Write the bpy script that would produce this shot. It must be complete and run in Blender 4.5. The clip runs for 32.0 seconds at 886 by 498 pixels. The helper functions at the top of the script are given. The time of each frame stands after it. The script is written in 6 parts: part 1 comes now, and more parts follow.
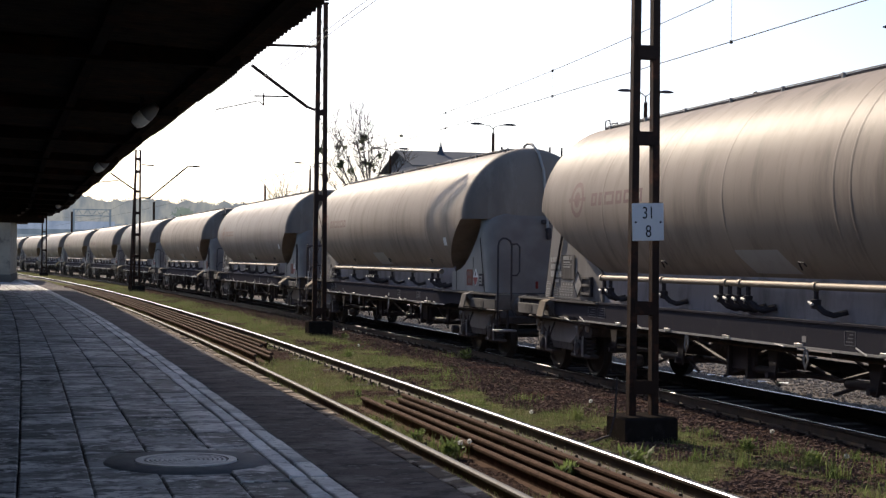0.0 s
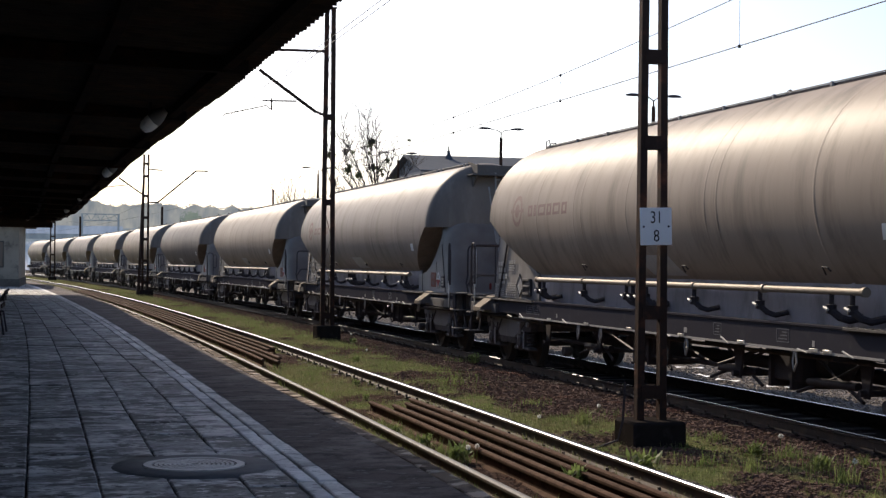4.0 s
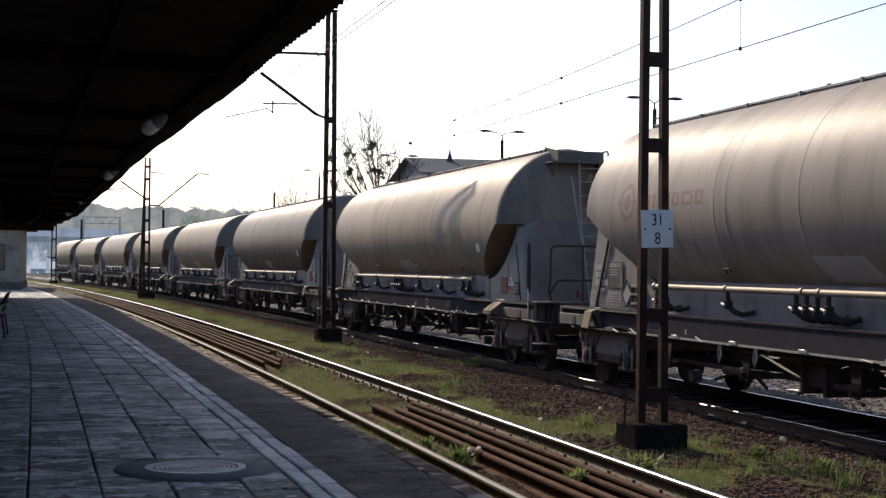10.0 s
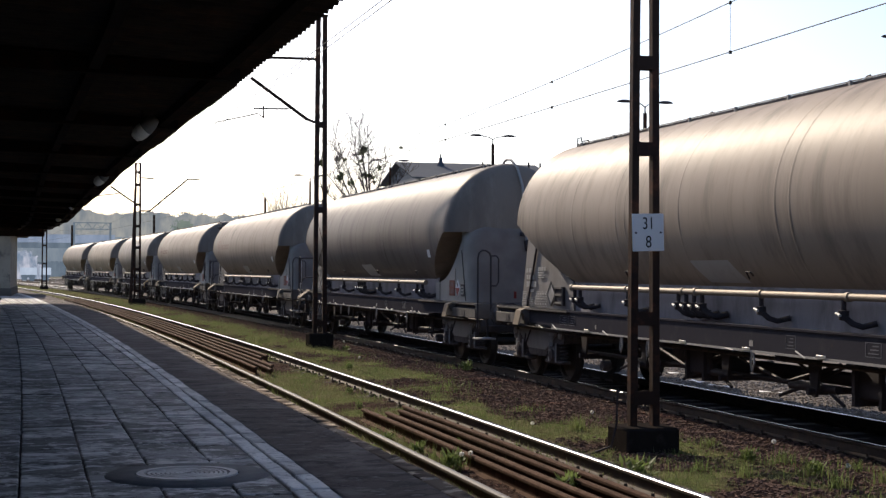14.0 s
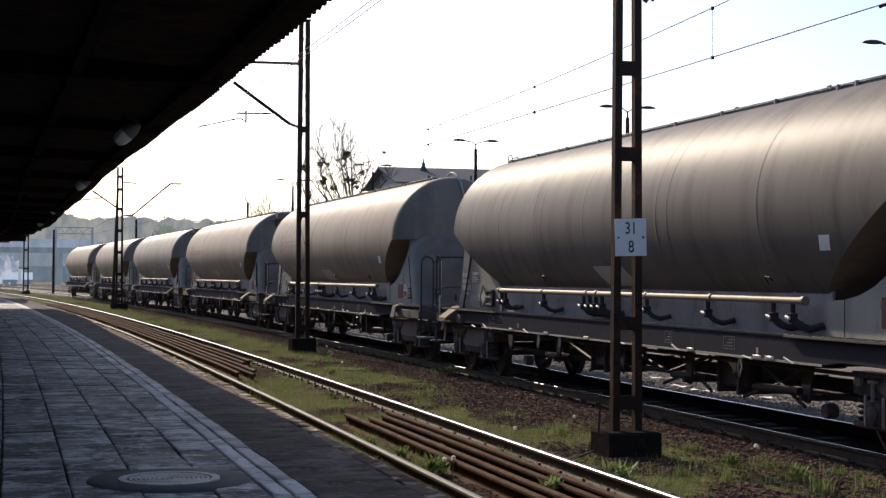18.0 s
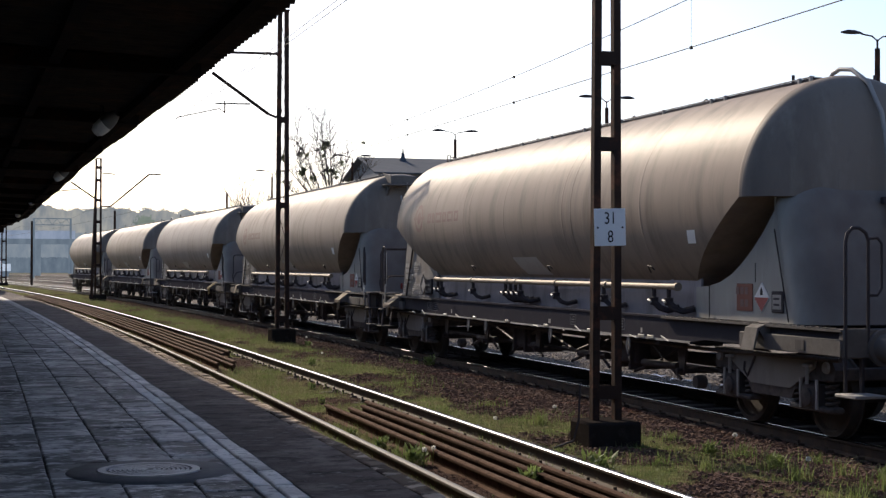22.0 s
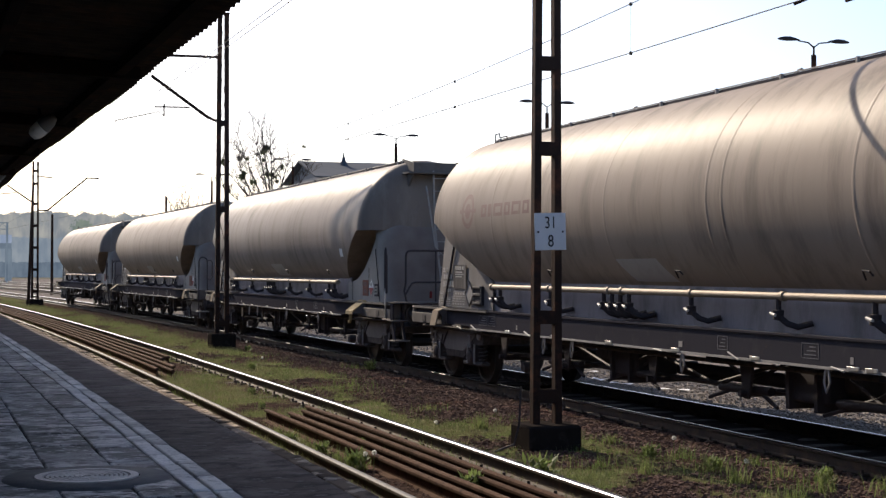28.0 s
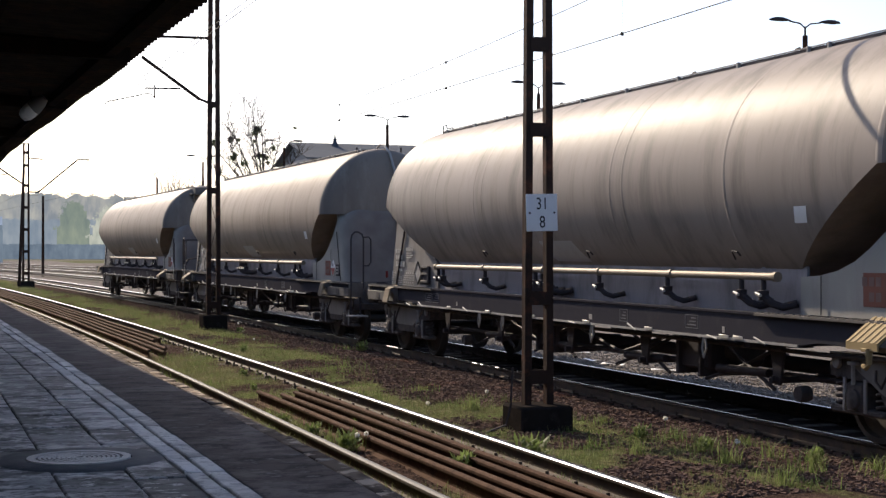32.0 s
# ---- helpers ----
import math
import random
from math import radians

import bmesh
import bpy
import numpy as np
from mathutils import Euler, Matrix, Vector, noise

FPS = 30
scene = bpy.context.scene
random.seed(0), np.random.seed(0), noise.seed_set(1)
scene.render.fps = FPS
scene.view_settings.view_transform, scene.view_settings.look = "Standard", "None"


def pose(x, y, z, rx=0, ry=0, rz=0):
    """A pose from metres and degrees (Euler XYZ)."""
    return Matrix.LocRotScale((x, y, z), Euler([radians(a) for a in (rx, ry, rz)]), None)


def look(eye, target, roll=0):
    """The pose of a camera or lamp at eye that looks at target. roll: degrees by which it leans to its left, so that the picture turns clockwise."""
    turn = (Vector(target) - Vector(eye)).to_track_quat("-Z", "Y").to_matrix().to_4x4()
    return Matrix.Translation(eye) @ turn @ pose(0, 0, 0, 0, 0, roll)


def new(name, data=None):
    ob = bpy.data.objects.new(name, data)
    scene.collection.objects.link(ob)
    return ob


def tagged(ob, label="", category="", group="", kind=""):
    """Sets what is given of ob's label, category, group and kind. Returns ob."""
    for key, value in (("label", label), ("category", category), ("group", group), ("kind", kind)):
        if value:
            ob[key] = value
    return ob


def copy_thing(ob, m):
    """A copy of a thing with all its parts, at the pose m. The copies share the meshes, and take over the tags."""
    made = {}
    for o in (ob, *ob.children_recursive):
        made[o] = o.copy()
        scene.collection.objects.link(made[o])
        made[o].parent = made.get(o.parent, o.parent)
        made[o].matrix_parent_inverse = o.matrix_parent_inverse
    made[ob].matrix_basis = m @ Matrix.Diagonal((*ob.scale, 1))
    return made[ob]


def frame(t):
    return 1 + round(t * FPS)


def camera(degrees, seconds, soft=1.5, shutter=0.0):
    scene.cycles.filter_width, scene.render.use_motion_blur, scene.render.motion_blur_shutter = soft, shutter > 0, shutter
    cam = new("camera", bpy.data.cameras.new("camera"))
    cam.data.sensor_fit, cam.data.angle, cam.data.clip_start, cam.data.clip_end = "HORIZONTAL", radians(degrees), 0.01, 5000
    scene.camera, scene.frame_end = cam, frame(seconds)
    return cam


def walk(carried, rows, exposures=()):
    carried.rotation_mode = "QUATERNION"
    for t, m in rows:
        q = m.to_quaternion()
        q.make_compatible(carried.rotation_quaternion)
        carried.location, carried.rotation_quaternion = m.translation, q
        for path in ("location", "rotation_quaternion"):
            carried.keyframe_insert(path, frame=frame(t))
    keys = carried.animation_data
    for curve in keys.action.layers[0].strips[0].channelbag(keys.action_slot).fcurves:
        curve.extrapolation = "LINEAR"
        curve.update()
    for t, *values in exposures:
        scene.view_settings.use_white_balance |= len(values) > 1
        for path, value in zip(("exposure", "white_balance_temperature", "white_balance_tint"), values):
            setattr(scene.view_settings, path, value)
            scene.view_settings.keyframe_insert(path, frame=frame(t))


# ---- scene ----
# World: x to the right across the tracks, y along them, z up from the heads of the near rails.
EXPOSURE = 0.65
SUN = Vector((-0.17, 0.84, 0.51)).normalized()


def track_a(y):
    """Middle of the platform track."""
    q = y / 100
    return 4.525 - 0.345 * q - 3.78 * q * q


def track_b(y):
    """Middle of the goods train's track."""
    q = y / 100
    return 9.64 - 3.911 * q * q + 0.15 * q ** 3


def slope_of(fun, y):
    return (fun(y + 0.05) - fun(y - 0.05)) / 0.1


def beside(fun, y, off):
    """The point off metres to the right of a track's middle."""
    d = slope_of(fun, y)
    n = math.hypot(1, d)
    return fun(y) + off / n, y - off * d / n


EYE = (0.0, 0.0, 1.897)


def aim(yaw, pitch, roll):
    """Camera turned by yaw to its left from the line of the track, tilted up by pitch."""
    return pose(*EYE, 90 + pitch, 0, yaw) @ pose(0, 0, 0, 0, 0, roll)


cam = camera(33.31, 32.0, soft=1.35)
walk(cam, [(0, aim(-14.541, 0.408, 0.61)), (0.5, aim(-14.538, 0.410, 0.61)), (1, aim(-14.487, 0.411, 0.61)), (1.5, aim(-14.428, 0.380, 0.62)), (2, aim(-14.447, 0.344, 0.62)), (2.5, aim(-14.431, 0.375, 0.61)), (3, aim(-14.383, 0.472, 0.61)), (3.5, aim(-14.281, 0.581, 0.61)), (5.5, aim(-14.166, 0.541, 0.58)), (6, aim(-14.089, 0.496, 0.57)), (6.5, aim(-13.996, 0.520, 0.57)), (7, aim(-13.957, 0.531, 0.55)), (7.5, aim(-13.978, 0.560, 0.55)), (8, aim(-13.982, 0.563, 0.55)), (8.5, aim(-14.011, 0.599, 0.55)), (9, aim(-14.026, 0.665, 0.56)), (9.5, aim(-14.092, 0.698, 0.56)), (10, aim(-14.186, 0.682, 0.55)), (10.5, aim(-14.282, 0.630, 0.54)), (11, aim(-14.343, 0.609, 0.52)), (11.5, aim(-14.352, 0.678, 0.48)), (12, aim(-14.346, 0.787, 0.44)), (12.5, aim(-14.387, 0.871, 0.41)), (13, aim(-14.434, 0.901, 0.36)), (13.5, aim(-14.493, 0.892, 0.34)), (14, aim(-14.527, 0.854, 0.32)), (14.5, aim(-14.592, 0.766, 0.31)), (16.5, aim(-14.942, 0.818, 0.32)), (17, aim(-14.981, 0.923, 0.33)), (17.5, aim(-15.058, 1.004, 0.32)), (18, aim(-15.190, 1.043, 0.32)), (18.5, aim(-15.322, 1.033, 0.32)), (19, aim(-15.444, 0.967, 0.30)), (19.5, aim(-15.559, 0.888, 0.28)), (20, aim(-15.658, 0.842, 0.28)), (20.5, aim(-15.742, 0.805, 0.28)), (21, aim(-15.824, 0.766, 0.24)), (21.5, aim(-15.909, 0.715, 0.20)), (22, aim(-15.979, 0.672, 0.18)), (22.5, aim(-16.039, 0.664, 0.14)), (23, aim(-16.098, 0.705, 0.11)), (23.5, aim(-16.196, 0.739, 0.09)), (24, aim(-16.383, 0.753, 0.07)), (24.5, aim(-16.666, 0.755, 0.05)), (25, aim(-16.972, 0.744, 0.04)), (25.5, aim(-17.249, 0.757, -0.00)), (27.5, aim(-18.135, 0.924, 0.16)), (28, aim(-18.267, 0.843, 0.16)), (28.5, aim(-18.306, 0.716, 0.16)), (29, aim(-18.292, 0.587, 0.17)), (29.5, aim(-18.271, 0.453, 0.18)), (30, aim(-18.299, 0.355, 0.14)), (30.5, aim(-18.360, 0.271, 0.11)), (31, aim(-18.445, 0.203, 0.11)), (31.5, aim(-18.530, 0.129, 0.09)), (32, aim(-18.595, 0.116, 0.07))], exposures=[(0, EXPOSURE + 0.04, 6090, 12.5), (20, EXPOSURE + 0.04, 6090, 12.5), (27, EXPOSURE + 0.1, 6120, 13), (32, EXPOSURE + 0.3, 6170, 13)])
# ---- light ----
world = bpy.data.worlds.new("sky")
scene.world = world
world.use_nodes = True
sky = world.node_tree.nodes.new("ShaderNodeTexSky")
sky.sky_type = "NISHITA"
sky.sun_disc = False
sky.sun_elevation = math.asin(SUN.z)
sky.sun_rotation = math.atan2(SUN.x, SUN.y)
sky.air_density, sky.dust_density, sky.ozone_density, sky.altitude = 0.8, 1.9, 1.2, 100
world.node_tree.links.new(sky.outputs[0], world.node_tree.nodes["Background"].inputs[0])
world.node_tree.nodes["Background"].inputs[1].default_value = 0.109
sun = new("sun", bpy.data.lights.new("sun", "SUN"))
sun.data.energy, sun.data.angle, sun.data.color = 3.85, radians(0.55), (1.0, 0.835, 0.61)
sun.matrix_world = look(SUN * 100, (0, 0, 0))
# ---- materials ----
def shader(name, base, rough=0.6, metal=0.0, spots=(), bump=0.0, bump_scale=30.0, spec=0.18, rand=0.0, stretch=(1, 1, 1)):
    """A surface of one base colour; spots: (colour, scale, lowest, highest, amount) layers of noise over it."""
    m = bpy.data.materials.new(name)
    m.use_nodes = True
    nt = m.node_tree
    n, l = nt.nodes, nt.links
    b = n["Principled BSDF"]
    b.inputs["Roughness"].default_value = rough
    b.inputs["Metallic"].default_value = metal
    b.inputs["Specular IOR Level"].default_value = spec
    tc = n.new("ShaderNodeTexCoord")
    mp = n.new("ShaderNodeMapping")
    mp.inputs["Scale"].default_value = stretch
    l.new(tc.outputs["Object"], mp.inputs[0])
    if rand:
        spot, shift = n.new("ShaderNodeObjectInfo"), n.new("ShaderNodeVectorMath")
        shift.operation = "MULTIPLY"
        shift.inputs[1].default_value = (61, 83, 37)
        l.new(spot.outputs["Random"], shift.inputs[0])
        l.new(shift.outputs[0], mp.inputs["Location"])
    rgb = n.new("ShaderNodeRGB")
    rgb.outputs[0].default_value = (*base, 1)
    col = rgb.outputs[0]
    if rand:
        oi = n.new("ShaderNodeObjectInfo")
        hs = n.new("ShaderNodeHueSaturation")
        mr = n.new("ShaderNodeMapRange")
        mr.inputs["To Min"].default_value, mr.inputs["To Max"].default_value = 1 - rand, 1 + rand
        l.new(oi.outputs["Random"], mr.inputs[0])
        l.new(mr.outputs[0], hs.inputs["Value"])
        l.new(col, hs.inputs["Color"])
        col = hs.outputs[0]
    fac = None
    for colour, scale, low, high, amount in spots:
        tx = n.new("ShaderNodeTexNoise")
        tx.inputs["Scale"].default_value, tx.inputs["Detail"].default_value, tx.inputs["Roughness"].default_value = scale, 6, 0.65
        l.new(mp.outputs[0], tx.inputs["Vector"])
        mr = n.new("ShaderNodeMapRange")
        mr.inputs["From Min"].default_value, mr.inputs["From Max"].default_value, mr.inputs["To Max"].default_value = low, high, amount
        l.new(tx.outputs["Fac"], mr.inputs[0])
        mx = n.new("ShaderNodeMix")
        mx.data_type = "RGBA"
        mx.inputs["B"].default_value = (*colour, 1)
        l.new(mr.outputs[0], mx.inputs[0])
        l.new(col, mx.inputs["A"])
        col = mx.outputs["Result"]
    l.new(col, b.inputs["Base Color"])
    if bump:
        tx = n.new("ShaderNodeTexNoise")
        tx.inputs["Scale"].default_value, tx.inputs["Detail"].default_value = bump_scale, 5
        l.new(mp.outputs[0], tx.inputs["Vector"])
        bp = n.new("ShaderNodeBump")
        bp.inputs["Strength"].default_value, bp.inputs["Distance"].default_value = bump, 0.02
        l.new(tx.outputs["Fac"], bp.inputs["Height"])
        l.new(bp.outputs[0], b.inputs["Normal"])
    return m


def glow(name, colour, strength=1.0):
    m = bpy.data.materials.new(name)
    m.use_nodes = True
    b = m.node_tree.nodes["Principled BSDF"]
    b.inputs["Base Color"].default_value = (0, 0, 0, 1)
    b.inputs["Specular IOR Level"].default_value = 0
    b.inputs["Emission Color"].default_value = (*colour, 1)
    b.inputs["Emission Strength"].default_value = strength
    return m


def tank_paint(name, base):
    def k(f, warm=1.0):
        return (base[0] * f, base[1] * f, base[2] * f * warm)
    return shader(name, base, 0.5, 0.0, [(k(1.2), 0.5, 0.4, 0.7, 0.8), (k(0.45), 1.2, 0.48, 0.72, 0.85), (k(0.65), 5, 0.54, 0.74, 0.2)], 0.03, 2, 0.05, 0, (1.2, 1.6, 0.25))


TANKS = [tank_paint("warm_tank_paint", (0.283, 0.23, 0.183)), tank_paint("beige_tank_paint", (0.24, 0.193, 0.155)), tank_paint("grey_tank_paint", (0.135, 0.115, 0.104)), tank_paint("pale_tank_paint", (0.26, 0.222, 0.193))]
DUSTY = shader("dusty_grey_steel", (0.132, 0.122, 0.115), 0.85, 0.0, [((0.085, 0.077, 0.07), 2.5, 0.45, 0.7, 0.75), ((0.20, 0.18, 0.16), 9, 0.55, 0.75, 0.5)], 0.08, 30, 0.08, 0.1)
WORN = shader("bare_worn_steel", (0.50, 0.49, 0.47), 0.38, 0.7, [((0.3, 0.28, 0.26), 12, 0.5, 0.7, 0.6)])
SOOT = shader("dark_streaked_paint", (0.085, 0.078, 0.075), 0.8, 0.0, [((0.2, 0.19, 0.18), 3, 0.5, 0.65, 0.7)], 0, 1, 0.05, 0, (3, 3, 0.15))
# Darker copy of the tank paint; the front dome's shade is in its colour.
DOME = shader("shaded_dome_paint", (0.185, 0.158, 0.136), 0.6, 0.0, [((0.125, 0.107, 0.093), 0.9, 0.42, 0.68, 0.8), ((0.28, 0.25, 0.22), 2.4, 0.54, 0.75, 0.5), ((0.12, 0.105, 0.1), 7, 0.58, 0.75, 0.4)], 0.03, 3, 0.2, 0, (1.2, 1.2, 0.35))


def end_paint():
    """Light grey on the skirts' sides; shade is painted in towards the leaning end plate, with a soft uneven border."""
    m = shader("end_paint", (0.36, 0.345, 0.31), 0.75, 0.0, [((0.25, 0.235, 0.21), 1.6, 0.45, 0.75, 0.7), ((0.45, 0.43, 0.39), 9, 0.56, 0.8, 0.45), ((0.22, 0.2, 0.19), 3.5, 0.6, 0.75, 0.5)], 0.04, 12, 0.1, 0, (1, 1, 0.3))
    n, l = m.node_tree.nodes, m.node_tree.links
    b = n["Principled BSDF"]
    side_colour = b.inputs["Base Color"].links[0].from_socket
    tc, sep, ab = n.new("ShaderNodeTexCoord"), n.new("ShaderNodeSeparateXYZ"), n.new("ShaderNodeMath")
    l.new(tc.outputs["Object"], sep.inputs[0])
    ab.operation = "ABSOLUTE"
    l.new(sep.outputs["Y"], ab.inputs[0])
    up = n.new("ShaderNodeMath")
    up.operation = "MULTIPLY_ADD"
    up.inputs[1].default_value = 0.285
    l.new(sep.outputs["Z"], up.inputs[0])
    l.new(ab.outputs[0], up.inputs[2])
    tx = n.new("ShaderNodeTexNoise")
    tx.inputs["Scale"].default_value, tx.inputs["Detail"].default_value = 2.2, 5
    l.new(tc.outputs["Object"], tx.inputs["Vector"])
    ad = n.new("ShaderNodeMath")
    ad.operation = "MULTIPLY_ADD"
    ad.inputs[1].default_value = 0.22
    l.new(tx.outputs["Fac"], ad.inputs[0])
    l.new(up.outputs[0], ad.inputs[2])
    # The darker tone grows by position, standing in for the end's shade.
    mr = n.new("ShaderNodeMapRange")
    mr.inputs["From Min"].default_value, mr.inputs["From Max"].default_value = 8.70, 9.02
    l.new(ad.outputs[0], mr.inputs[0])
    t2, end_shade = n.new("ShaderNodeTexNoise"), n.new("ShaderNodeMix")
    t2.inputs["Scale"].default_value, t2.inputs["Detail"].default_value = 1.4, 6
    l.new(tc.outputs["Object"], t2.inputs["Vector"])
    end_shade.data_type = "RGBA"
    end_shade.inputs["A"].default_value, end_shade.inputs["B"].default_value = (0.115, 0.096, 0.088, 1), (0.175, 0.147, 0.134, 1)
    l.new(t2.outputs["Fac"], end_shade.inputs[0])
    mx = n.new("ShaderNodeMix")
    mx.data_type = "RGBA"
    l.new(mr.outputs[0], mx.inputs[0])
    l.new(side_colour, mx.inputs["A"])
    l.new(end_shade.outputs["Result"], mx.inputs["B"])
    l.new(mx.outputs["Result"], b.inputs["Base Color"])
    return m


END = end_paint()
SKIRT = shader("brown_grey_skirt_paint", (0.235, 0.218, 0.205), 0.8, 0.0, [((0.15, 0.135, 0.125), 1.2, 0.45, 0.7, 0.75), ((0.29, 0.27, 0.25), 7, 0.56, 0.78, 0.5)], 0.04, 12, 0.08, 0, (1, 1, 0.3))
PLATE = shader("side_plate_paint", (0.31, 0.292, 0.305), 0.85, 0.0, [((0.14, 0.135, 0.135), 2, 0.47, 0.7, 0.75), ((0.40, 0.385, 0.38), 6, 0.58, 0.78, 0.5)], 0.06, 20, 0.05, 0, (1, 1, 0.4))
HOSE = shader("grey_hose", (0.30, 0.29, 0.28), 0.6, 0.0, [((0.2, 0.19, 0.18), 6, 0.5, 0.75, 0.6)])
CONE = shader("rusty_cone", (0.25, 0.205, 0.175), 0.7, 0.0, [((0.17, 0.132, 0.11), 1.2, 0.42, 0.62, 0.8), ((0.3, 0.215, 0.155), 6, 0.55, 0.75, 0.5)], 0.1, 20, 0.05)
FRAME = shader("frame_paint", (0.052, 0.05, 0.058), 0.85, 0.0, [((0.085, 0.08, 0.08), 3, 0.54, 0.75, 0.5), ((0.10, 0.07, 0.055), 7, 0.6, 0.8, 0.5)], 0.08, 25, 0.0)
BOGIE = shader("bogie_dirt", (0.085, 0.074, 0.072), 0.85, 0.0, [((0.15, 0.123, 0.105), 5, 0.5, 0.75, 0.6), ((0.03, 0.027, 0.025), 12, 0.5, 0.7, 0.6)], 0.15, 40, 0.1)
LIGHTGREY = shader("bogie_grey", (0.30, 0.285, 0.27), 0.7, 0.0, [((0.15, 0.135, 0.125), 6, 0.5, 0.75, 0.7)], 0.1, 40, 0.1)
WHEEL = shader("wheel_steel", (0.05, 0.045, 0.042), 0.7, 0.2, [((0.075, 0.055, 0.042), 8, 0.45, 0.7, 0.6)], 0.05, 30)
PIPE = shader("pipe_metal", (0.25, 0.21, 0.165), 0.62, 0.3, [((0.15, 0.118, 0.093), 5, 0.55, 0.8, 0.6)])
CHROME = shader("bright_metal", (0.42, 0.41, 0.39), 0.6, 0.0)
DARK = shader("dark_fittings", (0.048, 0.041, 0.044), 0.65, 0.0, [((0.10, 0.077, 0.064), 9, 0.55, 0.75, 0.5)], 0, 1, 0.12)
SHINY = shader("polished_rail", (0.15, 0.15, 0.165), 0.26, 1.0, [((0.11, 0.10, 0.095), 6, 0.56, 0.8, 0.5)])
RAILSIDE = shader("rail_side", (0.055, 0.042, 0.034), 0.8, 0.0, [((0.11, 0.07, 0.045), 6, 0.45, 0.7, 0.7)], 0.1, 30)
DULLTOP = shader("lightly_used_rail", (0.13, 0.125, 0.122), 0.65, 0.0, [((0.11, 0.088, 0.075), 3, 0.48, 0.7, 0.8)], 0.05, 30, 0.1)
GREYRAIL = shader("worn_rail", (0.15, 0.14, 0.135), 0.8, 0.0, [((0.09, 0.065, 0.05), 4, 0.5, 0.75, 0.7)], 0.05, 30, 0.05)
RUSTRAIL = shader("rusty_rail", (0.085, 0.052, 0.037), 0.9, 0.0, [((0.15, 0.098, 0.07), 5, 0.5, 0.75, 0.5), ((0.035, 0.024, 0.018), 7, 0.48, 0.68, 0.7)], 0.12, 40, 0.02, 0.2)
SLEEPER = shader("tarred_sleeper", (0.06, 0.05, 0.042), 0.85, 0.0, [((0.12, 0.10, 0.08), 6, 0.5, 0.75, 0.6)], 0.3, 30, 0.05, 0.2)
SLAB = shader("concrete_slab", (0.37, 0.355, 0.335), 0.8, 0.0, [((0.13, 0.122, 0.115), 0.9, 0.42, 0.56, 0.85), ((0.72, 0.69, 0.65), 1.6, 0.53, 0.6, 0.85), ((0.09, 0.085, 0.08), 3.4, 0.53, 0.59, 0.9), ((0.76, 0.73, 0.69), 7, 0.56, 0.62, 0.8), ((0.07, 0.065, 0.06), 12, 0.56, 0.62, 0.85)], 0.3, 40, 0.1, 0.36, (0.9, 1.3, 1))
ASPHALT = shader("platform_asphalt", (0.115, 0.098, 0.09), 0.95, 0.0, [((0.22, 0.19, 0.175), 1.1, 0.47, 0.6, 0.75), ((0.045, 0.04, 0.04), 3, 0.5, 0.6, 0.8), ((0.24, 0.22, 0.21), 6, 0.57, 0.65, 0.7), ((0.035, 0.03, 0.03), 14, 0.56, 0.66, 0.6)], 0.4, 120, 0.03, 0, (1.0, 1.4, 1))
PAINTLINE = shader("worn_line_block", (0.66, 0.635, 0.6), 0.85, 0.0, [((0.3, 0.285, 0.27), 1.8, 0.48, 0.6, 0.7), ((0.8, 0.78, 0.74), 5, 0.54, 0.66, 0.6), ((0.2, 0.19, 0.18), 12, 0.55, 0.66, 0.7)], 0.2, 50, 0.1, 0.25)
# The pale flecks put spots of sun into the stone's colour.
COPING = shader("coping_stone", (0.15, 0.118, 0.092), 0.95, 0.0, [((0.05, 0.038, 0.032), 2, 0.46, 0.58, 0.85), ((0.46, 0.385, 0.31), 3.4, 0.53, 0.6, 0.85)], 0.35, 40, 0.04, 0.3)
CASTIRON = shader("cast_iron", (0.48, 0.475, 0.47), 0.6, 0.0, [((0.25, 0.24, 0.23), 10, 0.5, 0.7, 0.6)], 0.1, 60)
COLLAR = shader("dark_concrete", (0.095, 0.095, 0.10), 0.85, 0.0, [((0.16, 0.16, 0.16), 6, 0.45, 0.7, 0.6)], 0.2, 60)
MAST = shader("mast_paint", (0.04, 0.027, 0.022), 0.75, 0.0, [((0.14, 0.058, 0.034), 3, 0.52, 0.72, 0.85), ((0.02, 0.018, 0.018), 8, 0.5, 0.7, 0.5)], 0.1, 30, 0.03)
FOOTING = shader("mast_footing", (0.026, 0.022, 0.02), 0.95, 0.0, [((0.018, 0.016, 0.015), 3, 0.4, 0.7, 0.8), ((0.06, 0.05, 0.045), 9, 0.55, 0.75, 0.5)], 0.3, 30, 0.0)
SIGNWHITE = shader("sign_white", (0.78, 0.78, 0.77), 0.45, 0.0, [((0.6, 0.59, 0.57), 6, 0.55, 0.8, 0.5)])
BLACK = shader("lettering_black", (0.02, 0.02, 0.022), 0.5)
ROOFSHEET = shader("roof_sheet", (0.06, 0.046, 0.038), 0.9, 0.0, [((0.13, 0.07, 0.045), 1.5, 0.5, 0.75, 0.7), ((0.02, 0.018, 0.017), 4, 0.45, 0.7, 0.6)], 0.1, 20, 0.04)
BEAM = shader("roof_beam", (0.02, 0.015, 0.013), 0.9, 0.0, [((0.075, 0.03, 0.02), 2, 0.5, 0.75, 0.7)], 0, 1, 0.04)
PLASTER = shader("cream_plaster", (0.38, 0.315, 0.24), 0.95, 0.0, [((0.26, 0.215, 0.17), 0.8, 0.45, 0.65, 0.75), ((0.13, 0.11, 0.092), 1.6, 0.55, 0.68, 0.8)], 0.2, 40, 0.03)
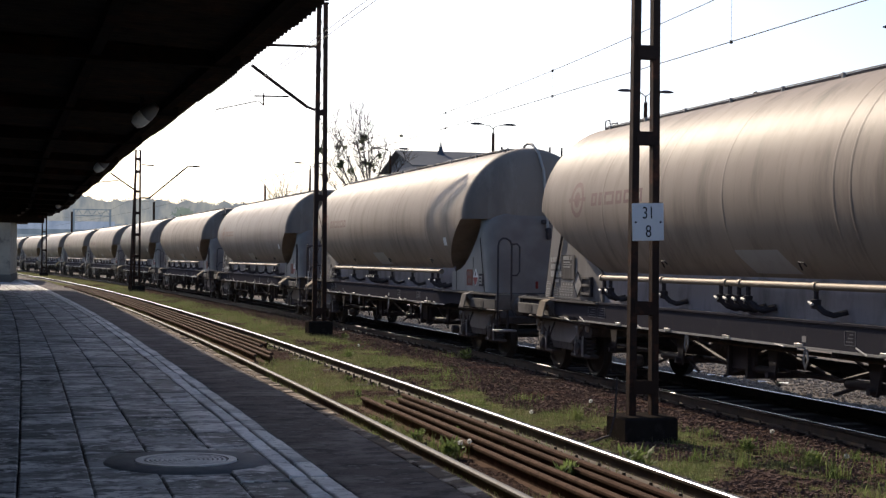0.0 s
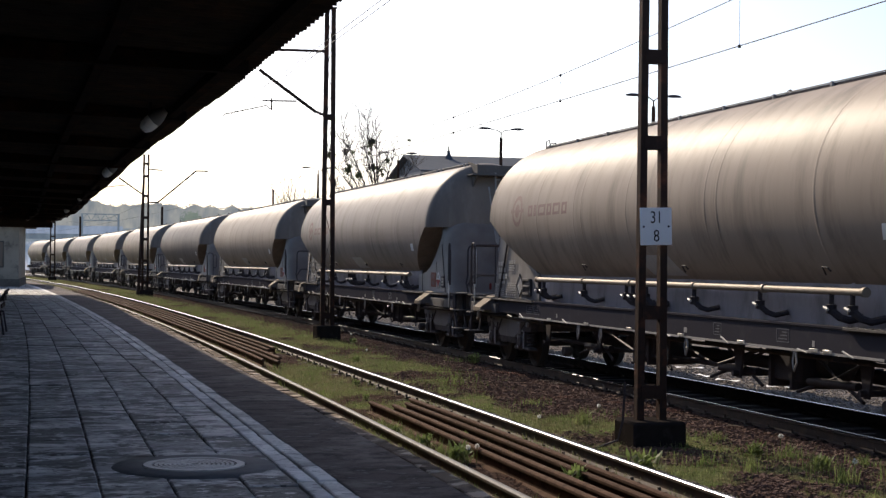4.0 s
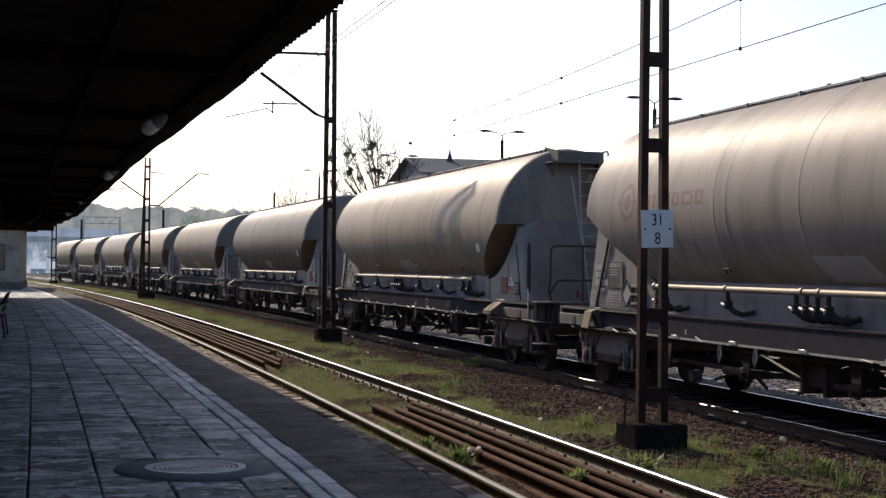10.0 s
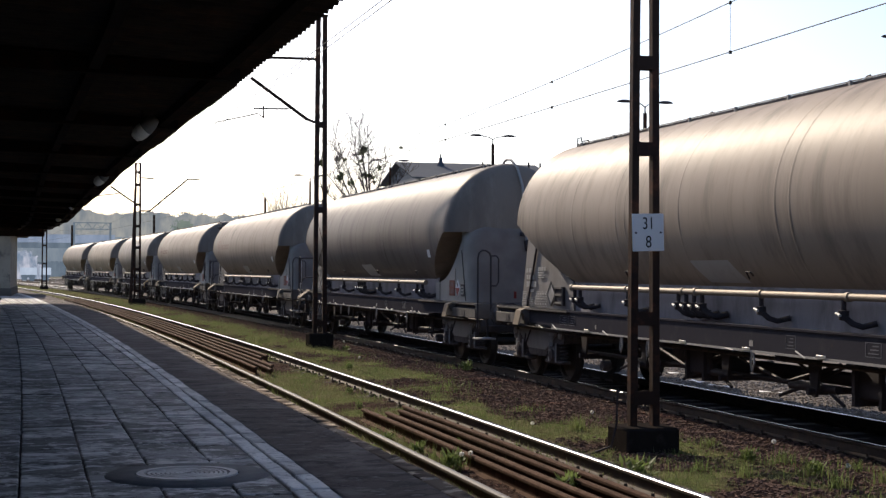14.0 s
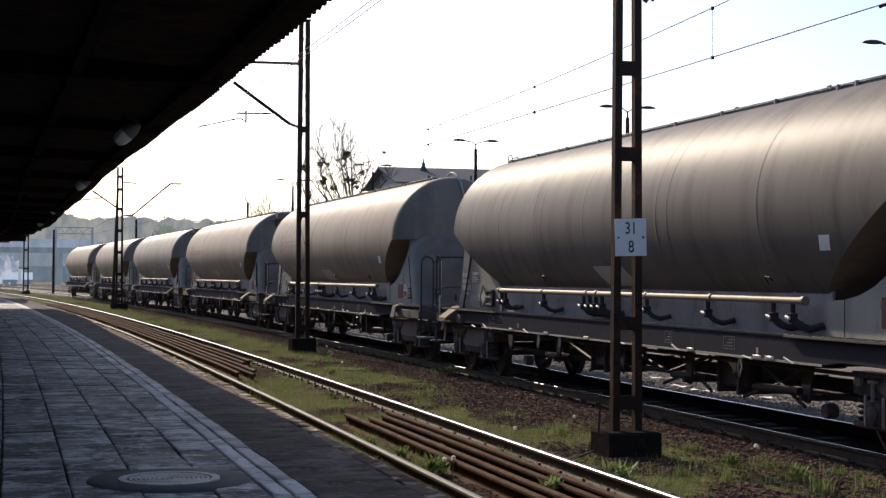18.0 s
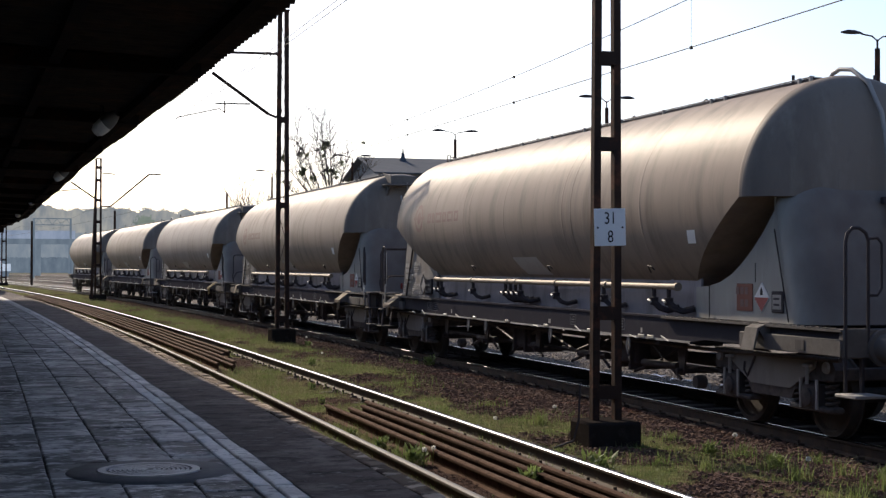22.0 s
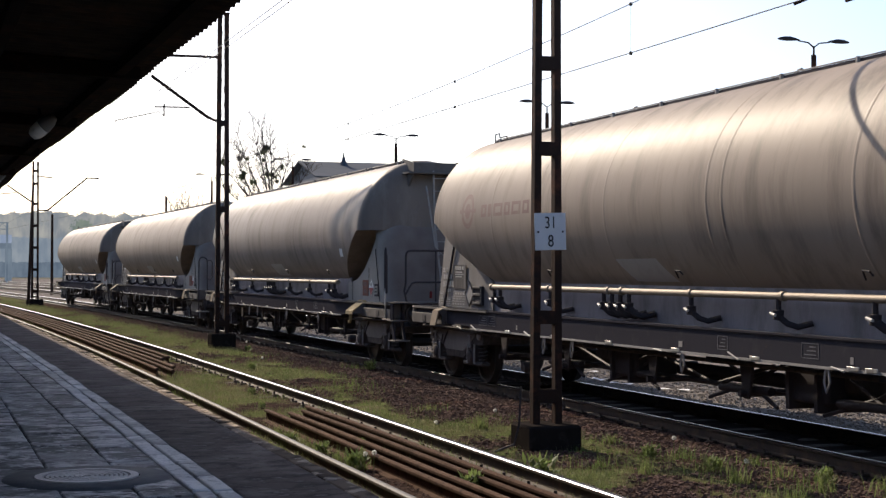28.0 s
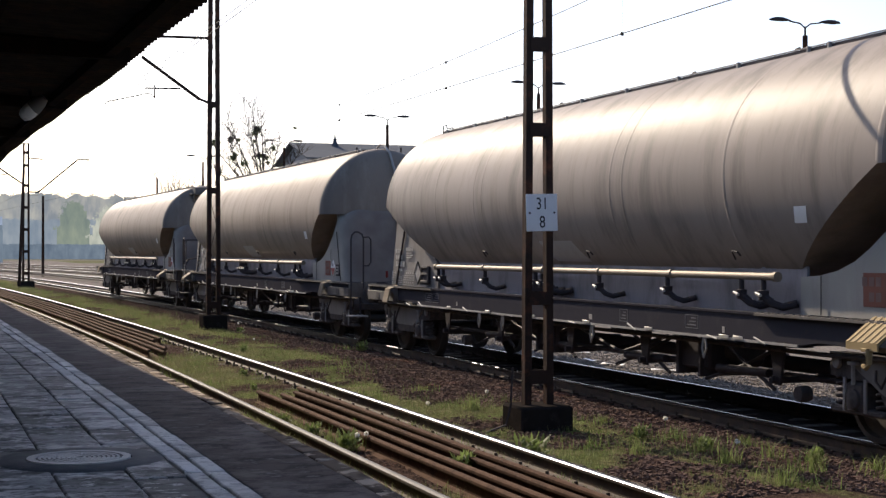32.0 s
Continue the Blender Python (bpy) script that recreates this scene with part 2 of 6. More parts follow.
SHUTTER = shader("brown_shutter", (0.20, 0.15, 0.11), 0.7)
PLINTH = shader("dark_plinth", (0.15, 0.127, 0.105), 0.9, 0.0, [((0.08, 0.07, 0.06), 2, 0.45, 0.65, 0.8), ((0.26, 0.22, 0.175), 4, 0.56, 0.7, 0.6)], 0.2, 30, 0.03)
# Distance haze is put into these lighter slate and gable tones.
SLATE = shader("slate_roof", (0.075, 0.086, 0.105), 0.85, 0.0, [((0.095, 0.105, 0.125), 0.6, 0.45, 0.7, 0.6)], 0, 1, 0.05)
GABLE = shader("gable_boards", (0.15, 0.165, 0.19), 0.8, 0.0, [((0.11, 0.12, 0.14), 0.8, 0.45, 0.7, 0.6)])
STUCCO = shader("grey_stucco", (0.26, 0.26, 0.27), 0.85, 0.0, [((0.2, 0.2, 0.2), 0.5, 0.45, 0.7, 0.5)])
GLASS = shader("window_glass", (0.05, 0.06, 0.07), 0.08, 0.0, (), 0, 1, 0.8)
BARK = shader("bark", (0.085, 0.074, 0.065), 0.95, 0.0, [((0.05, 0.044, 0.04), 5, 0.4, 0.7, 0.7)], 0, 1, 0.05)
MISTLE = shader("mistletoe", (0.13, 0.13, 0.06), 0.8, 0.0, [((0.07, 0.075, 0.035), 3, 0.4, 0.7, 0.7)], 0, 1, 0.05)
GRASS = shader("grass_blade", (0.14, 0.147, 0.072), 0.7, 0.0, [((0.215, 0.185, 0.115), 0.9, 0.47, 0.62, 0.8), ((0.10, 0.15, 0.042), 1.4, 0.47, 0.6, 0.85)], 0, 1, 0.1)
WEED = shader("weed_leaf", (0.13, 0.175, 0.055), 0.6, 0.0, [((0.18, 0.17, 0.085), 4, 0.45, 0.7, 0.7)], 0, 1, 0.15)
PUFF = shader("seed_head", (0.75, 0.74, 0.70), 0.9)
CLOD = shader("earth_clod", (0.11, 0.072, 0.06), 0.95, 0.0, [((0.155, 0.105, 0.083), 1.5, 0.45, 0.7, 0.7), ((0.058, 0.042, 0.036), 3, 0.5, 0.7, 0.6), ((0.18, 0.08, 0.055), 0.7, 0.56, 0.7, 0.8)], 0.2, 40, 0.03)
STONE = shader("ballast_stone", (0.30, 0.255, 0.215), 0.9, 0.0, [((0.12, 0.11, 0.102), 6, 0.42, 0.7, 0.8), ((0.31, 0.29, 0.27), 15, 0.55, 0.75, 0.6)], 0.2, 60, 0.03)
PAPER = shader("white_litter", (0.8, 0.79, 0.77), 0.7)
WIRE = shader("overhead_wire", (0.05, 0.046, 0.043), 0.7, 0.0, (), 0, 1, 0.1)
PORCELAIN = shader("insulator", (0.09, 0.06, 0.05), 0.3)
LAMPGREY = shader("lamp_housing", (0.20, 0.20, 0.20), 0.5, 0.3)
LAMPGLASS = shader("lamp_bowl", (0.85, 0.84, 0.8), 0.12, 0.0, [((0.18, 0.175, 0.17), 6, 0.5, 0.7, 0.6)], 0, 1, 0.5)
ORANGE = shader("orange_plate", (0.22, 0.085, 0.06), 0.7, 0.0, [((0.2, 0.1, 0.075), 6, 0.5, 0.75, 0.6)])
RED = shader("faded_red", (0.195, 0.115, 0.10), 0.6, 0.0, [((0.215, 0.155, 0.13), 5, 0.5, 0.68, 0.8)], 0, 1, 0.15)
HAZRED = shader("hazard_red", (0.36, 0.10, 0.085), 0.6)
MARK = shader("pale_stencil", (0.38, 0.37, 0.35), 0.6, 0.0, [((0.33, 0.32, 0.31), 20, 0.5, 0.7, 0.6)])
PATCH = shader("lighter_patch", (0.37, 0.345, 0.32), 0.6, 0.0, [((0.3, 0.28, 0.26), 4, 0.5, 0.7, 0.6)])
YELLOW = shader("yellow_step", (0.29, 0.215, 0.105), 0.75, 0.0, [((0.24, 0.165, 0.075), 6, 0.5, 0.75, 0.6)])
BEIGE = shader("dusty_step", (0.22, 0.18, 0.135), 0.8, 0.0, [((0.13, 0.105, 0.085), 6, 0.45, 0.75, 0.6)], 0, 1, 0.05)
OCHRE = shader("grimy_yellow", (0.22, 0.165, 0.09), 0.7, 0.0, [((0.15, 0.12, 0.085), 6, 0.45, 0.7, 0.8)])
DULLRED = shader("grimy_red", (0.19, 0.07, 0.065), 0.7, 0.0, [((0.15, 0.1, 0.09), 8, 0.45, 0.7, 0.8)])
BLUEPLATE = shader("grey_plate", (0.12, 0.12, 0.135), 0.6)
REDLAMP = shader("red_reflector", (0.14, 0.018, 0.016), 0.4)


def translucent(m, share=0.5):
    """Lets light through thin leaves and blades."""
    n, l = m.node_tree.nodes, m.node_tree.links
    b = n["Principled BSDF"]
    t, x = n.new("ShaderNodeBsdfTranslucent"), n.new("ShaderNodeMixShader")
    x.inputs[0].default_value = share
    l.new(b.inputs["Base Color"].links[0].from_socket, t.inputs["Color"])
    l.new(b.outputs[0], x.inputs[1])
    l.new(t.outputs[0], x.inputs[2])
    l.new(x.outputs[0], n["Material Output"].inputs["Surface"])


LEAF = shader("tree_leaf", (0.11, 0.15, 0.045), 0.6, 0.0, [((0.17, 0.20, 0.07), 0.8, 0.4, 0.7, 0.8)], 0, 1, 0.1)
translucent(GRASS, 0.4)
translucent(WEED, 0.5)
for green in (LEAF, PUFF):
    translucent(green)
# ---- mesh building ----
class Mesh:
    """Gathers vertices and faces."""

    def __init__(self):
        self.v, self.f, self.mi, self.slot = [], [], [], 0

    def add(self, verts, faces, m=None):
        k = len(self.v)
        self.v += [tuple(m @ Vector(p)) for p in verts] if m is not None else [tuple(p) for p in verts]
        self.f += [tuple(i + k for i in f) for f in faces]
        self.mi += [self.slot] * len(faces)
        return self

    def box(self, x0, x1, y0, y1, z0, z1, c=0.0, m=None):
        """A box with its edges cut by c."""
        if c <= 0:
            v = [(x, y, z) for x in (x0, x1) for y in (y0, y1) for z in (z0, z1)]
            return self.add(v, [(0, 1, 3, 2), (4, 6, 7, 5), (0, 4, 5, 1), (2, 3, 7, 6), (0, 2, 6, 4), (1, 5, 7, 3)], m)
        v, ids = [], {}
        for i, x in enumerate((x0, x1)):
            for j, y in enumerate((y0, y1)):
                for k, z in enumerate((z0, z1)):
                    dx, dy, dz = (c if not i else -c), (c if not j else -c), (c if not k else -c)
                    for a, p in enumerate(((x, y + dy, z + dz), (x + dx, y, z + dz), (x + dx, y + dy, z))):
                        ids[i, j, k, a] = len(v)
                        v.append(p)
        f = []
        for i in (0, 1):
            f.append([ids[i, 0, 0, 0], ids[i, 1, 0, 0], ids[i, 1, 1, 0], ids[i, 0, 1, 0]])
            f.append([ids[0, i, 0, 1], ids[1, i, 0, 1], ids[1, i, 1, 1], ids[0, i, 1, 1]])
            f.append([ids[0, 0, i, 2], ids[1, 0, i, 2], ids[1, 1, i, 2], ids[0, 1, i, 2]])
            for j in (0, 1):
                f.append([ids[i, j, 0, 0], ids[i, j, 1, 0], ids[i, j, 1, 1], ids[i, j, 0, 1]])
                f.append([ids[i, 0, j, 0], ids[i, 1, j, 0], ids[i, 1, j, 2], ids[i, 0, j, 2]])
                f.append([ids[0, i, j, 1], ids[1, i, j, 1], ids[1, i, j, 2], ids[0, i, j, 2]])
                for k in (0, 1):
                    f.append([ids[i, j, k, 0], ids[i, j, k, 1], ids[i, j, k, 2]])
        return self.add(v, f, m)

    def tube(self, path, r, n=8, m=None, cap=True):
        """A round bar along a line of points; r: one radius or one for each point."""
        path = [Vector(p) for p in path]
        rs = r if isinstance(r, (list, tuple)) else [r] * len(path)
        v, f = [], []
        side = None
        for i, p in enumerate(path):
            d = (path[min(i + 1, len(path) - 1)] - path[max(i - 1, 0)]).normalized()
            if side is None:
                side = d.orthogonal().normalized()
            side = (side - d * side.dot(d)).normalized()
            up = d.cross(side)
            for k in range(n):
                a = 2 * math.pi * k / n
                v.append(p + (side * math.cos(a) + up * math.sin(a)) * rs[i])
        for i in range(len(path) - 1):
            for k in range(n):
                f.append((i * n + k, i * n + (k + 1) % n, (i + 1) * n + (k + 1) % n, (i + 1) * n + k))
        if cap:
            f.append(tuple(range(n - 1, -1, -1)))
            f.append(tuple(range(len(v) - n, len(v))))
        return self.add(v, f, m)

    def sweep(self, profile, path, cap=True, m=None):
        """A closed profile of (side, up) drawn along a line of points; side lies level, to the right of the way."""
        path = [Vector(p) for p in path]
        n, v, f = len(profile), [], []
        for i, p in enumerate(path):
            d = path[min(i + 1, len(path) - 1)] - path[max(i - 1, 0)]
            d.z = 0
            d.normalize()
            right = Vector((d.y, -d.x, 0))
            v += [p + right * a + Vector((0, 0, b)) for a, b in profile]
        for i in range(len(path) - 1):
            for k in range(n):
                f.append((i * n + k, i * n + (k + 1) % n, (i + 1) * n + (k + 1) % n, (i + 1) * n + k))
        if cap:
            f += [tuple(range(n - 1, -1, -1)), tuple(range(len(v) - n, len(v)))]
        return self.add(v, f, m)

    def lathe(self, profile, n=24, m=None):
        """A line of (radius, height) turned round z."""
        v, f = [], []
        for r, z in profile:
            v += [(r * math.cos(2 * math.pi * k / n), r * math.sin(2 * math.pi * k / n), z) for k in range(n)]
        for i in range(len(profile) - 1):
            for k in range(n):
                f.append((i * n + k, i * n + (k + 1) % n, (i + 1) * n + (k + 1) % n, (i + 1) * n + k))
        return self.add(v, f, m)

    def prism(self, outline, x0, x1, m=None):
        """An outline of (y, z) drawn out from x0 to x1."""
        n = len(outline)
        v = [(x0, y, z) for y, z in outline] + [(x1, y, z) for y, z in outline]
        f = [tuple(range(n - 1, -1, -1)), tuple(range(n, 2 * n))]
        f += [(k, (k + 1) % n, n + (k + 1) % n, n + k) for k in range(n)]
        return self.add(v, f, m)

    def data(self, name, mats, smooth=40):
        me = bpy.data.meshes.new(name)
        me.from_pydata(self.v, [], self.f)
        for k in mats if isinstance(mats, (list, tuple)) else [mats]:
            me.materials.append(k)
        if isinstance(mats, (list, tuple)) and len(mats) > 1:
            me.polygons.foreach_set("material_index", self.mi)
        bm = bmesh.new()
        bm.from_mesh(me)
        bmesh.ops.recalc_face_normals(bm, faces=bm.faces)
        bm.to_mesh(me)
        bm.free()
        if smooth:
            me.shade_smooth()
            me.set_sharp_from_angle(angle=radians(smooth))
        return me


def part(name, mesh, material, parent=None, label="", at=None, smooth=40):
    """Links a mesh as one object, under a thing or a part."""
    ob = new(name, mesh.data(name, material, smooth) if isinstance(mesh, Mesh) else mesh)
    if parent is not None:
        ob.parent = parent
    if at is not None:
        ob.matrix_basis = at
    if label:
        ob["label"] = label
    return ob


def thing(name, label, category, at=None, group="", kind=""):
    ob = new(name)
    ob.empty_display_size = 0.2
    if at is not None:
        ob.matrix_basis = at
    return tagged(ob, label, category, group, kind)


def along(m):
    """Turns a lathe's z to lie along y."""
    return m @ pose(0, 0, 0, -90, 0, 0)


RAIL = [(-0.016, -0.0012), (-0.028, -0.005), (-0.036, -0.014), (-0.036, -0.035), (-0.01, -0.05), (-0.01, -0.135), (-0.07, -0.155), (-0.07, -0.165), (0.07, -0.165), (0.07, -0.155), (0.01, -0.135), (0.01, -0.05), (0.036, -0.035), (0.036, -0.014), (0.028, -0.005), (0.016, -0.0012), (0.0, 0.0)]
# ---- ground, platform, tracks ----
def noise2(x, y, s):
    return noise.noise(Vector((x / s, y / s, 3.7)))


def ground_z(x, y):
    a, b = x - track_a(y), x - track_b(y)
    z = -0.12
    if abs(a) < 1.2:
        z = -0.135 + 0.035 * (a + 0.76) / 1.52
    elif a >= 1.2 and b < -1.3:
        t = (a - 1.2) / max(0.2, (a - 1.2) + (-1.3 - b))
        z = -0.10 + 0.05 * math.sin(math.pi * min(1, t)) - 0.05 * t
    elif abs(b) <= 1.3:
        z = -0.165
    elif b > 1.3:
        z = -0.15 - 0.1 * min(1, (b - 1.3) / 3)
    if a < -1.2:
        z = -0.16
    if y < 200 and -10 < x < 30:
        z += 0.022 * noise2(x, y, 0.35) + 0.02 * noise2(x, y, 1.3)
    return z


def cover_of(x, y):
    """How much grass and how much grey gravel covers the ground."""
    a, b = x - track_a(y), x - track_b(y)
    g = 0.0
    big, small = noise2(x, y * 0.5, 1.1), noise2(x + 40, y * 0.6, 0.35)
    if -1.5 < a <= -0.7:
        g = 0.35 + 1.0 * big + 0.7 * small
    elif -0.7 < a < 0.75:
        g = (0.42 + 1.3 * big + 0.6 * small) * (1.25 if 19.5 < y < 28 else 0.75)
    elif 0.8 < a and b < -1.5:
        mid = max(0, min(1, 1.35 - abs(a - 1.65) / 1.0))
        g = mid * (0.44 + 1.5 * big + 1.0 * small) * (1.0 if y < 24 else 1.25 if y < 35 else 1.9) + (0.5 * mid if y > 35 else 0)
    gravel = 1.0 if b > 1.2 else 0.0
    if b > 45 or a < -12:
        g = 0.6
    if y > 95 and a < 6 and b < 2:
        g = 0.55 + 0.8 * big
    if y > 300:
        g, gravel = 0.3, 0.6
    return min(1, max(0, g)), gravel


xs = [-3000, -1200, -500, -200, -90, -45, -24, -14, -8, -4, -2, -0.6]
x = 0.4
while x < 14.5:
    xs.append(x)
    x += 0.125
for step, end in ((0.5, 24), (3, 60), (15, 160)):
    while x < end:
        xs.append(x)
        x += step
xs += [250, 500, 1200, 3000]
ys = [-400, -100, -30, -8, 2, 6]
y = 8.0
while y < 260:
    ys.append(y)
    y += max(0.13, 0.0105 * y)
ys += [300, 380, 520, 800, 1400, 2600, 4500]
gm = Mesh()
nx = len(xs)
gm.v = [(px, py, ground_z(px, py)) for py in ys for px in xs]
gm.f = [(j * nx + i, j * nx + i + 1, (j + 1) * nx + i + 1, (j + 1) * nx + i) for j in range(len(ys) - 1) for i in range(nx - 1)]
gm.mi = [0] * len(gm.f)


def ground_material():
    m = bpy.data.materials.new("earth_grass_gravel")
    m.use_nodes = True
    n, l = m.node_tree.nodes, m.node_tree.links
    b = n["Principled BSDF"]
    b.inputs["Roughness"].default_value = 1.0
    b.inputs["Specular IOR Level"].default_value = 0.0
    tc = n.new("ShaderNodeTexCoord")

    def tex(scale, ramp, detail=6):
        t = n.new("ShaderNodeTexNoise")
        t.inputs["Scale"].default_value, t.inputs["Detail"].default_value, t.inputs["Roughness"].default_value = scale, detail, 0.7
        l.new(tc.outputs["Object"], t.inputs["Vector"])
        r = n.new("ShaderNodeValToRGB")
        e = r.color_ramp.elements
        e[0].position, e[0].color = ramp[0][0], (*ramp[0][1], 1)
        e[1].position, e[1].color = ramp[-1][0], (*ramp[-1][1], 1)
        for p, c in ramp[1:-1]:
            k = e.new(p)
            k.color = (*c, 1)
        l.new(t.outputs["Fac"], r.inputs[0])
        return t, r.outputs[0]

    t1, earth = tex(7, [(0.3, (0.024, 0.017, 0.014)), (0.5, (0.056, 0.039, 0.032)), (0.72, (0.115, 0.078, 0.063))], 10)
    _, grass = tex(16, [(0.36, (0.05, 0.045, 0.021)), (0.5, (0.11, 0.106, 0.052)), (0.66, (0.215, 0.205, 0.107))], 8)
    _, green = tex(18, [(0.36, (0.037, 0.05, 0.016)), (0.5, (0.10, 0.128, 0.043)), (0.66, (0.2, 0.235, 0.085))], 8)
    patch = n.new("ShaderNodeTexNoise")
    patch.inputs["Scale"].default_value, patch.inputs["Detail"].default_value = 1.3, 5
    l.new(tc.outputs["Object"], patch.inputs["Vector"])
    pr = n.new("ShaderNodeMapRange")
    pr.inputs["From Min"].default_value, pr.inputs["From Max"].default_value, pr.inputs["To Max"].default_value = 0.46, 0.6, 0.75
    l.new(patch.outputs["Fac"], pr.inputs[0])
    gx = n.new("ShaderNodeMix")
    gx.data_type = "RGBA"
    l.new(pr.outputs[0], gx.inputs[0])
    l.new(grass, gx.inputs["A"])
    l.new(green, gx.inputs["B"])
    grass = gx.outputs["Result"]
    _, gravel = tex(22, [(0.3, (0.08, 0.073, 0.067)), (0.5, (0.185, 0.165, 0.147)), (0.72, (0.31, 0.28, 0.25))], 8)
    at = n.new("ShaderNodeVertexColor")
    at.layer_name = "cover"
    sp = n.new("ShaderNodeSeparateColor")
    l.new(at.outputs[0], sp.inputs[0])
    brk = n.new("ShaderNodeTexNoise")
    brk.inputs["Scale"].default_value, brk.inputs["Detail"].default_value, brk.inputs["Roughness"].default_value = 9, 8, 0.7
    l.new(tc.outputs["Object"], brk.inputs["Vector"])

    def mixed(a, c, chan):
        ad = n.new("ShaderNodeMath")
        ad.operation = "ADD"
        l.new(chan, ad.inputs[0])
        l.new(brk.outputs["Fac"], ad.inputs[1])
        mr = n.new("ShaderNodeMapRange")
        mr.inputs["From Min"].default_value, mr.inputs["From Max"].default_value = 0.64, 1.12
        l.new(ad.outputs[0], mr.inputs[0])
        x = n.new("ShaderNodeMix")
        x.data_type = "RGBA"
        l.new(mr.outputs[0], x.inputs[0])
        l.new(a, x.inputs["A"])
        l.new(c, x.inputs["B"])
        return x.outputs["Result"]

    # Shade under the train is painted near-black between its rails.
    train_shade = n.new("ShaderNodeRGB")
    train_shade.outputs[0].default_value = (0.022, 0.02, 0.019, 1)
    col = mixed(mixed(mixed(earth, gravel, sp.outputs[1]), grass, sp.outputs[0]), train_shade.outputs[0], sp.outputs[2])
    l.new(col, b.inputs["Base Color"])
    bp = n.new("ShaderNodeBump")
    bp.inputs["Strength"].default_value, bp.inputs["Distance"].default_value = 0.9, 0.03
    l.new(t1.outputs["Fac"], bp.inputs["Height"])
    fine, b2 = n.new("ShaderNodeTexNoise"), n.new("ShaderNodeBump")
    fine.inputs["Scale"].default_value, fine.inputs["Detail"].default_value, fine.inputs["Roughness"].default_value = 34, 6, 0.7
    l.new(tc.outputs["Object"], fine.inputs["Vector"])
    b2.inputs["Strength"].default_value, b2.inputs["Distance"].default_value = 0.7, 0.03
    l.new(fine.outputs["Fac"], b2.inputs["Height"])
    l.new(bp.outputs[0], b2.inputs["Normal"])
    l.new(b2.outputs[0], b.inputs["Normal"])
    return m


gme = gm.data("ground", ground_material(), smooth=80)
lay = gme.color_attributes.new("cover", "FLOAT_COLOR", "POINT")
vals = []
for px, py, _ in gm.v:
    g, k = cover_of(px, py)
    # The third channel marks the strip darkened for the train's shade.
    vals += [g, k, 0.5 if abs(px - track_b(py)) < 1.05 else 0, 1]
lay.data.foreach_set("color", vals)
tagged(new("ground", gme), "brown earth with patchy dry grass and grey gravel", "ground", kind="structure")


def line_off(y):
    """Where the pale line of blocks lies, from the middle of the platform track."""
    return -2.65 - 0.0063 * (min(y, 60) - 10)


# platform body with its asphalt strip
PZ = 0.30
PY = [-8 + 2 * k for k in range(64)]
platform = thing("platform", "low station platform of concrete slabs with an asphalt edge strip", "platform", kind="structure")
body = Mesh()
rows_v = []
for y in PY:
    row = []
    for off, z in ((-1.66, -0.4), (-1.66, PZ - 0.06), (-1.72, PZ - 0.06), (-12, PZ - 0.06), (-12, -0.4)):
        px, py = beside(track_a, y, off)
        row.append((px, py, z))
    rows_v.append(row)
for i in range(len(PY) - 1):
    k = len(body.v)
    body.v += rows_v[i] + rows_v[i + 1]
    body.f += [(k + j, k + j + 1, k + 5 + j + 1, k + 5 + j) for j in range(4)]
    body.mi += [0] * 4
part("platform_body", body, COLLAR, platform)


def slab_mesh(p, z0, z1, c=0.012):
    """A block on four corner points (x, y), its upper edges cut."""
    cx, cy = sum(q[0] for q in p) / 4, sum(q[1] for q in p) / 4
    inner = [(cx + (q[0] - cx) * (1 - c / max(0.05, abs(q[0] - cx))), cy + (q[1] - cy) * (1 - c / max(0.05, abs(q[1] - cy)))) for q in p]
    v = [(*q, z0) for q in p] + [(*q, z1 - c * 0.6) for q in p] + [(*q, z1) for q in inner]
    f = [(8, 9, 10, 11)]
    for a, b in ((0, 4), (4, 8)):
        f += [(a + k, a + (k + 1) % 4, b + (k + 1) % 4, b + k) for k in range(4)]
    return v, f


rng = random.Random(5)


def corner(y, rel):
    return beside(track_a, y, line_off(y) + rel)


asphalt = Mesh()
for i in range(len(PY) - 1):
    y0, y1 = PY[i], PY[i + 1]
    p = [beside(track_a, y0, -1.75), beside(track_a, y1, -1.75), corner(y1, 0.165), corner(y0, 0.165)]
    asphalt.add([(*q, PZ - 0.002) for q in p], [(0, 1, 2, 3)])
part("asphalt_strip", asphalt, ASPHALT, platform, "dark worn asphalt strip", smooth=0)

# rails and sleepers of both tracks, with the yard behind
def railway(name, fun, y0, y1, cant, tops, label, step=2.0):
    t = thing(name, label, "railway track", kind="structure")
    for off, z, top in ((-0.753, 0.0, tops[0]), (0.753, cant, tops[1])):
        pts = []
        y = y0
        while y <= y1:
            px, py = beside(fun, y, off)
            wob = 0.012 * math.sin(y * 0.31) * math.sin(y * 0.13)
            pts.append((px + wob, py, z))
            y += step
        r = Mesh().sweep(RAIL, pts)
        n = len(RAIL)
        r.mi = [1 if (k % n in (0, 1, n - 1, n - 2, n - 3, n - 4) and k < len(r.f) - 2) else 0 for k in range(len(r.f))]
        part("rail", r, [RAILSIDE, top], t, "polished running rail" if top is SHINY else "dull worn rail")
    return t


ta = railway("near_track", track_a, -6, 260, 0.06, (DULLTOP, SHINY), "platform track with one dull and one bright rail")
tb = railway("train_track", track_b, -10, 300, 0.0, (SHINY, SHINY), "main line track with polished rails under the train")
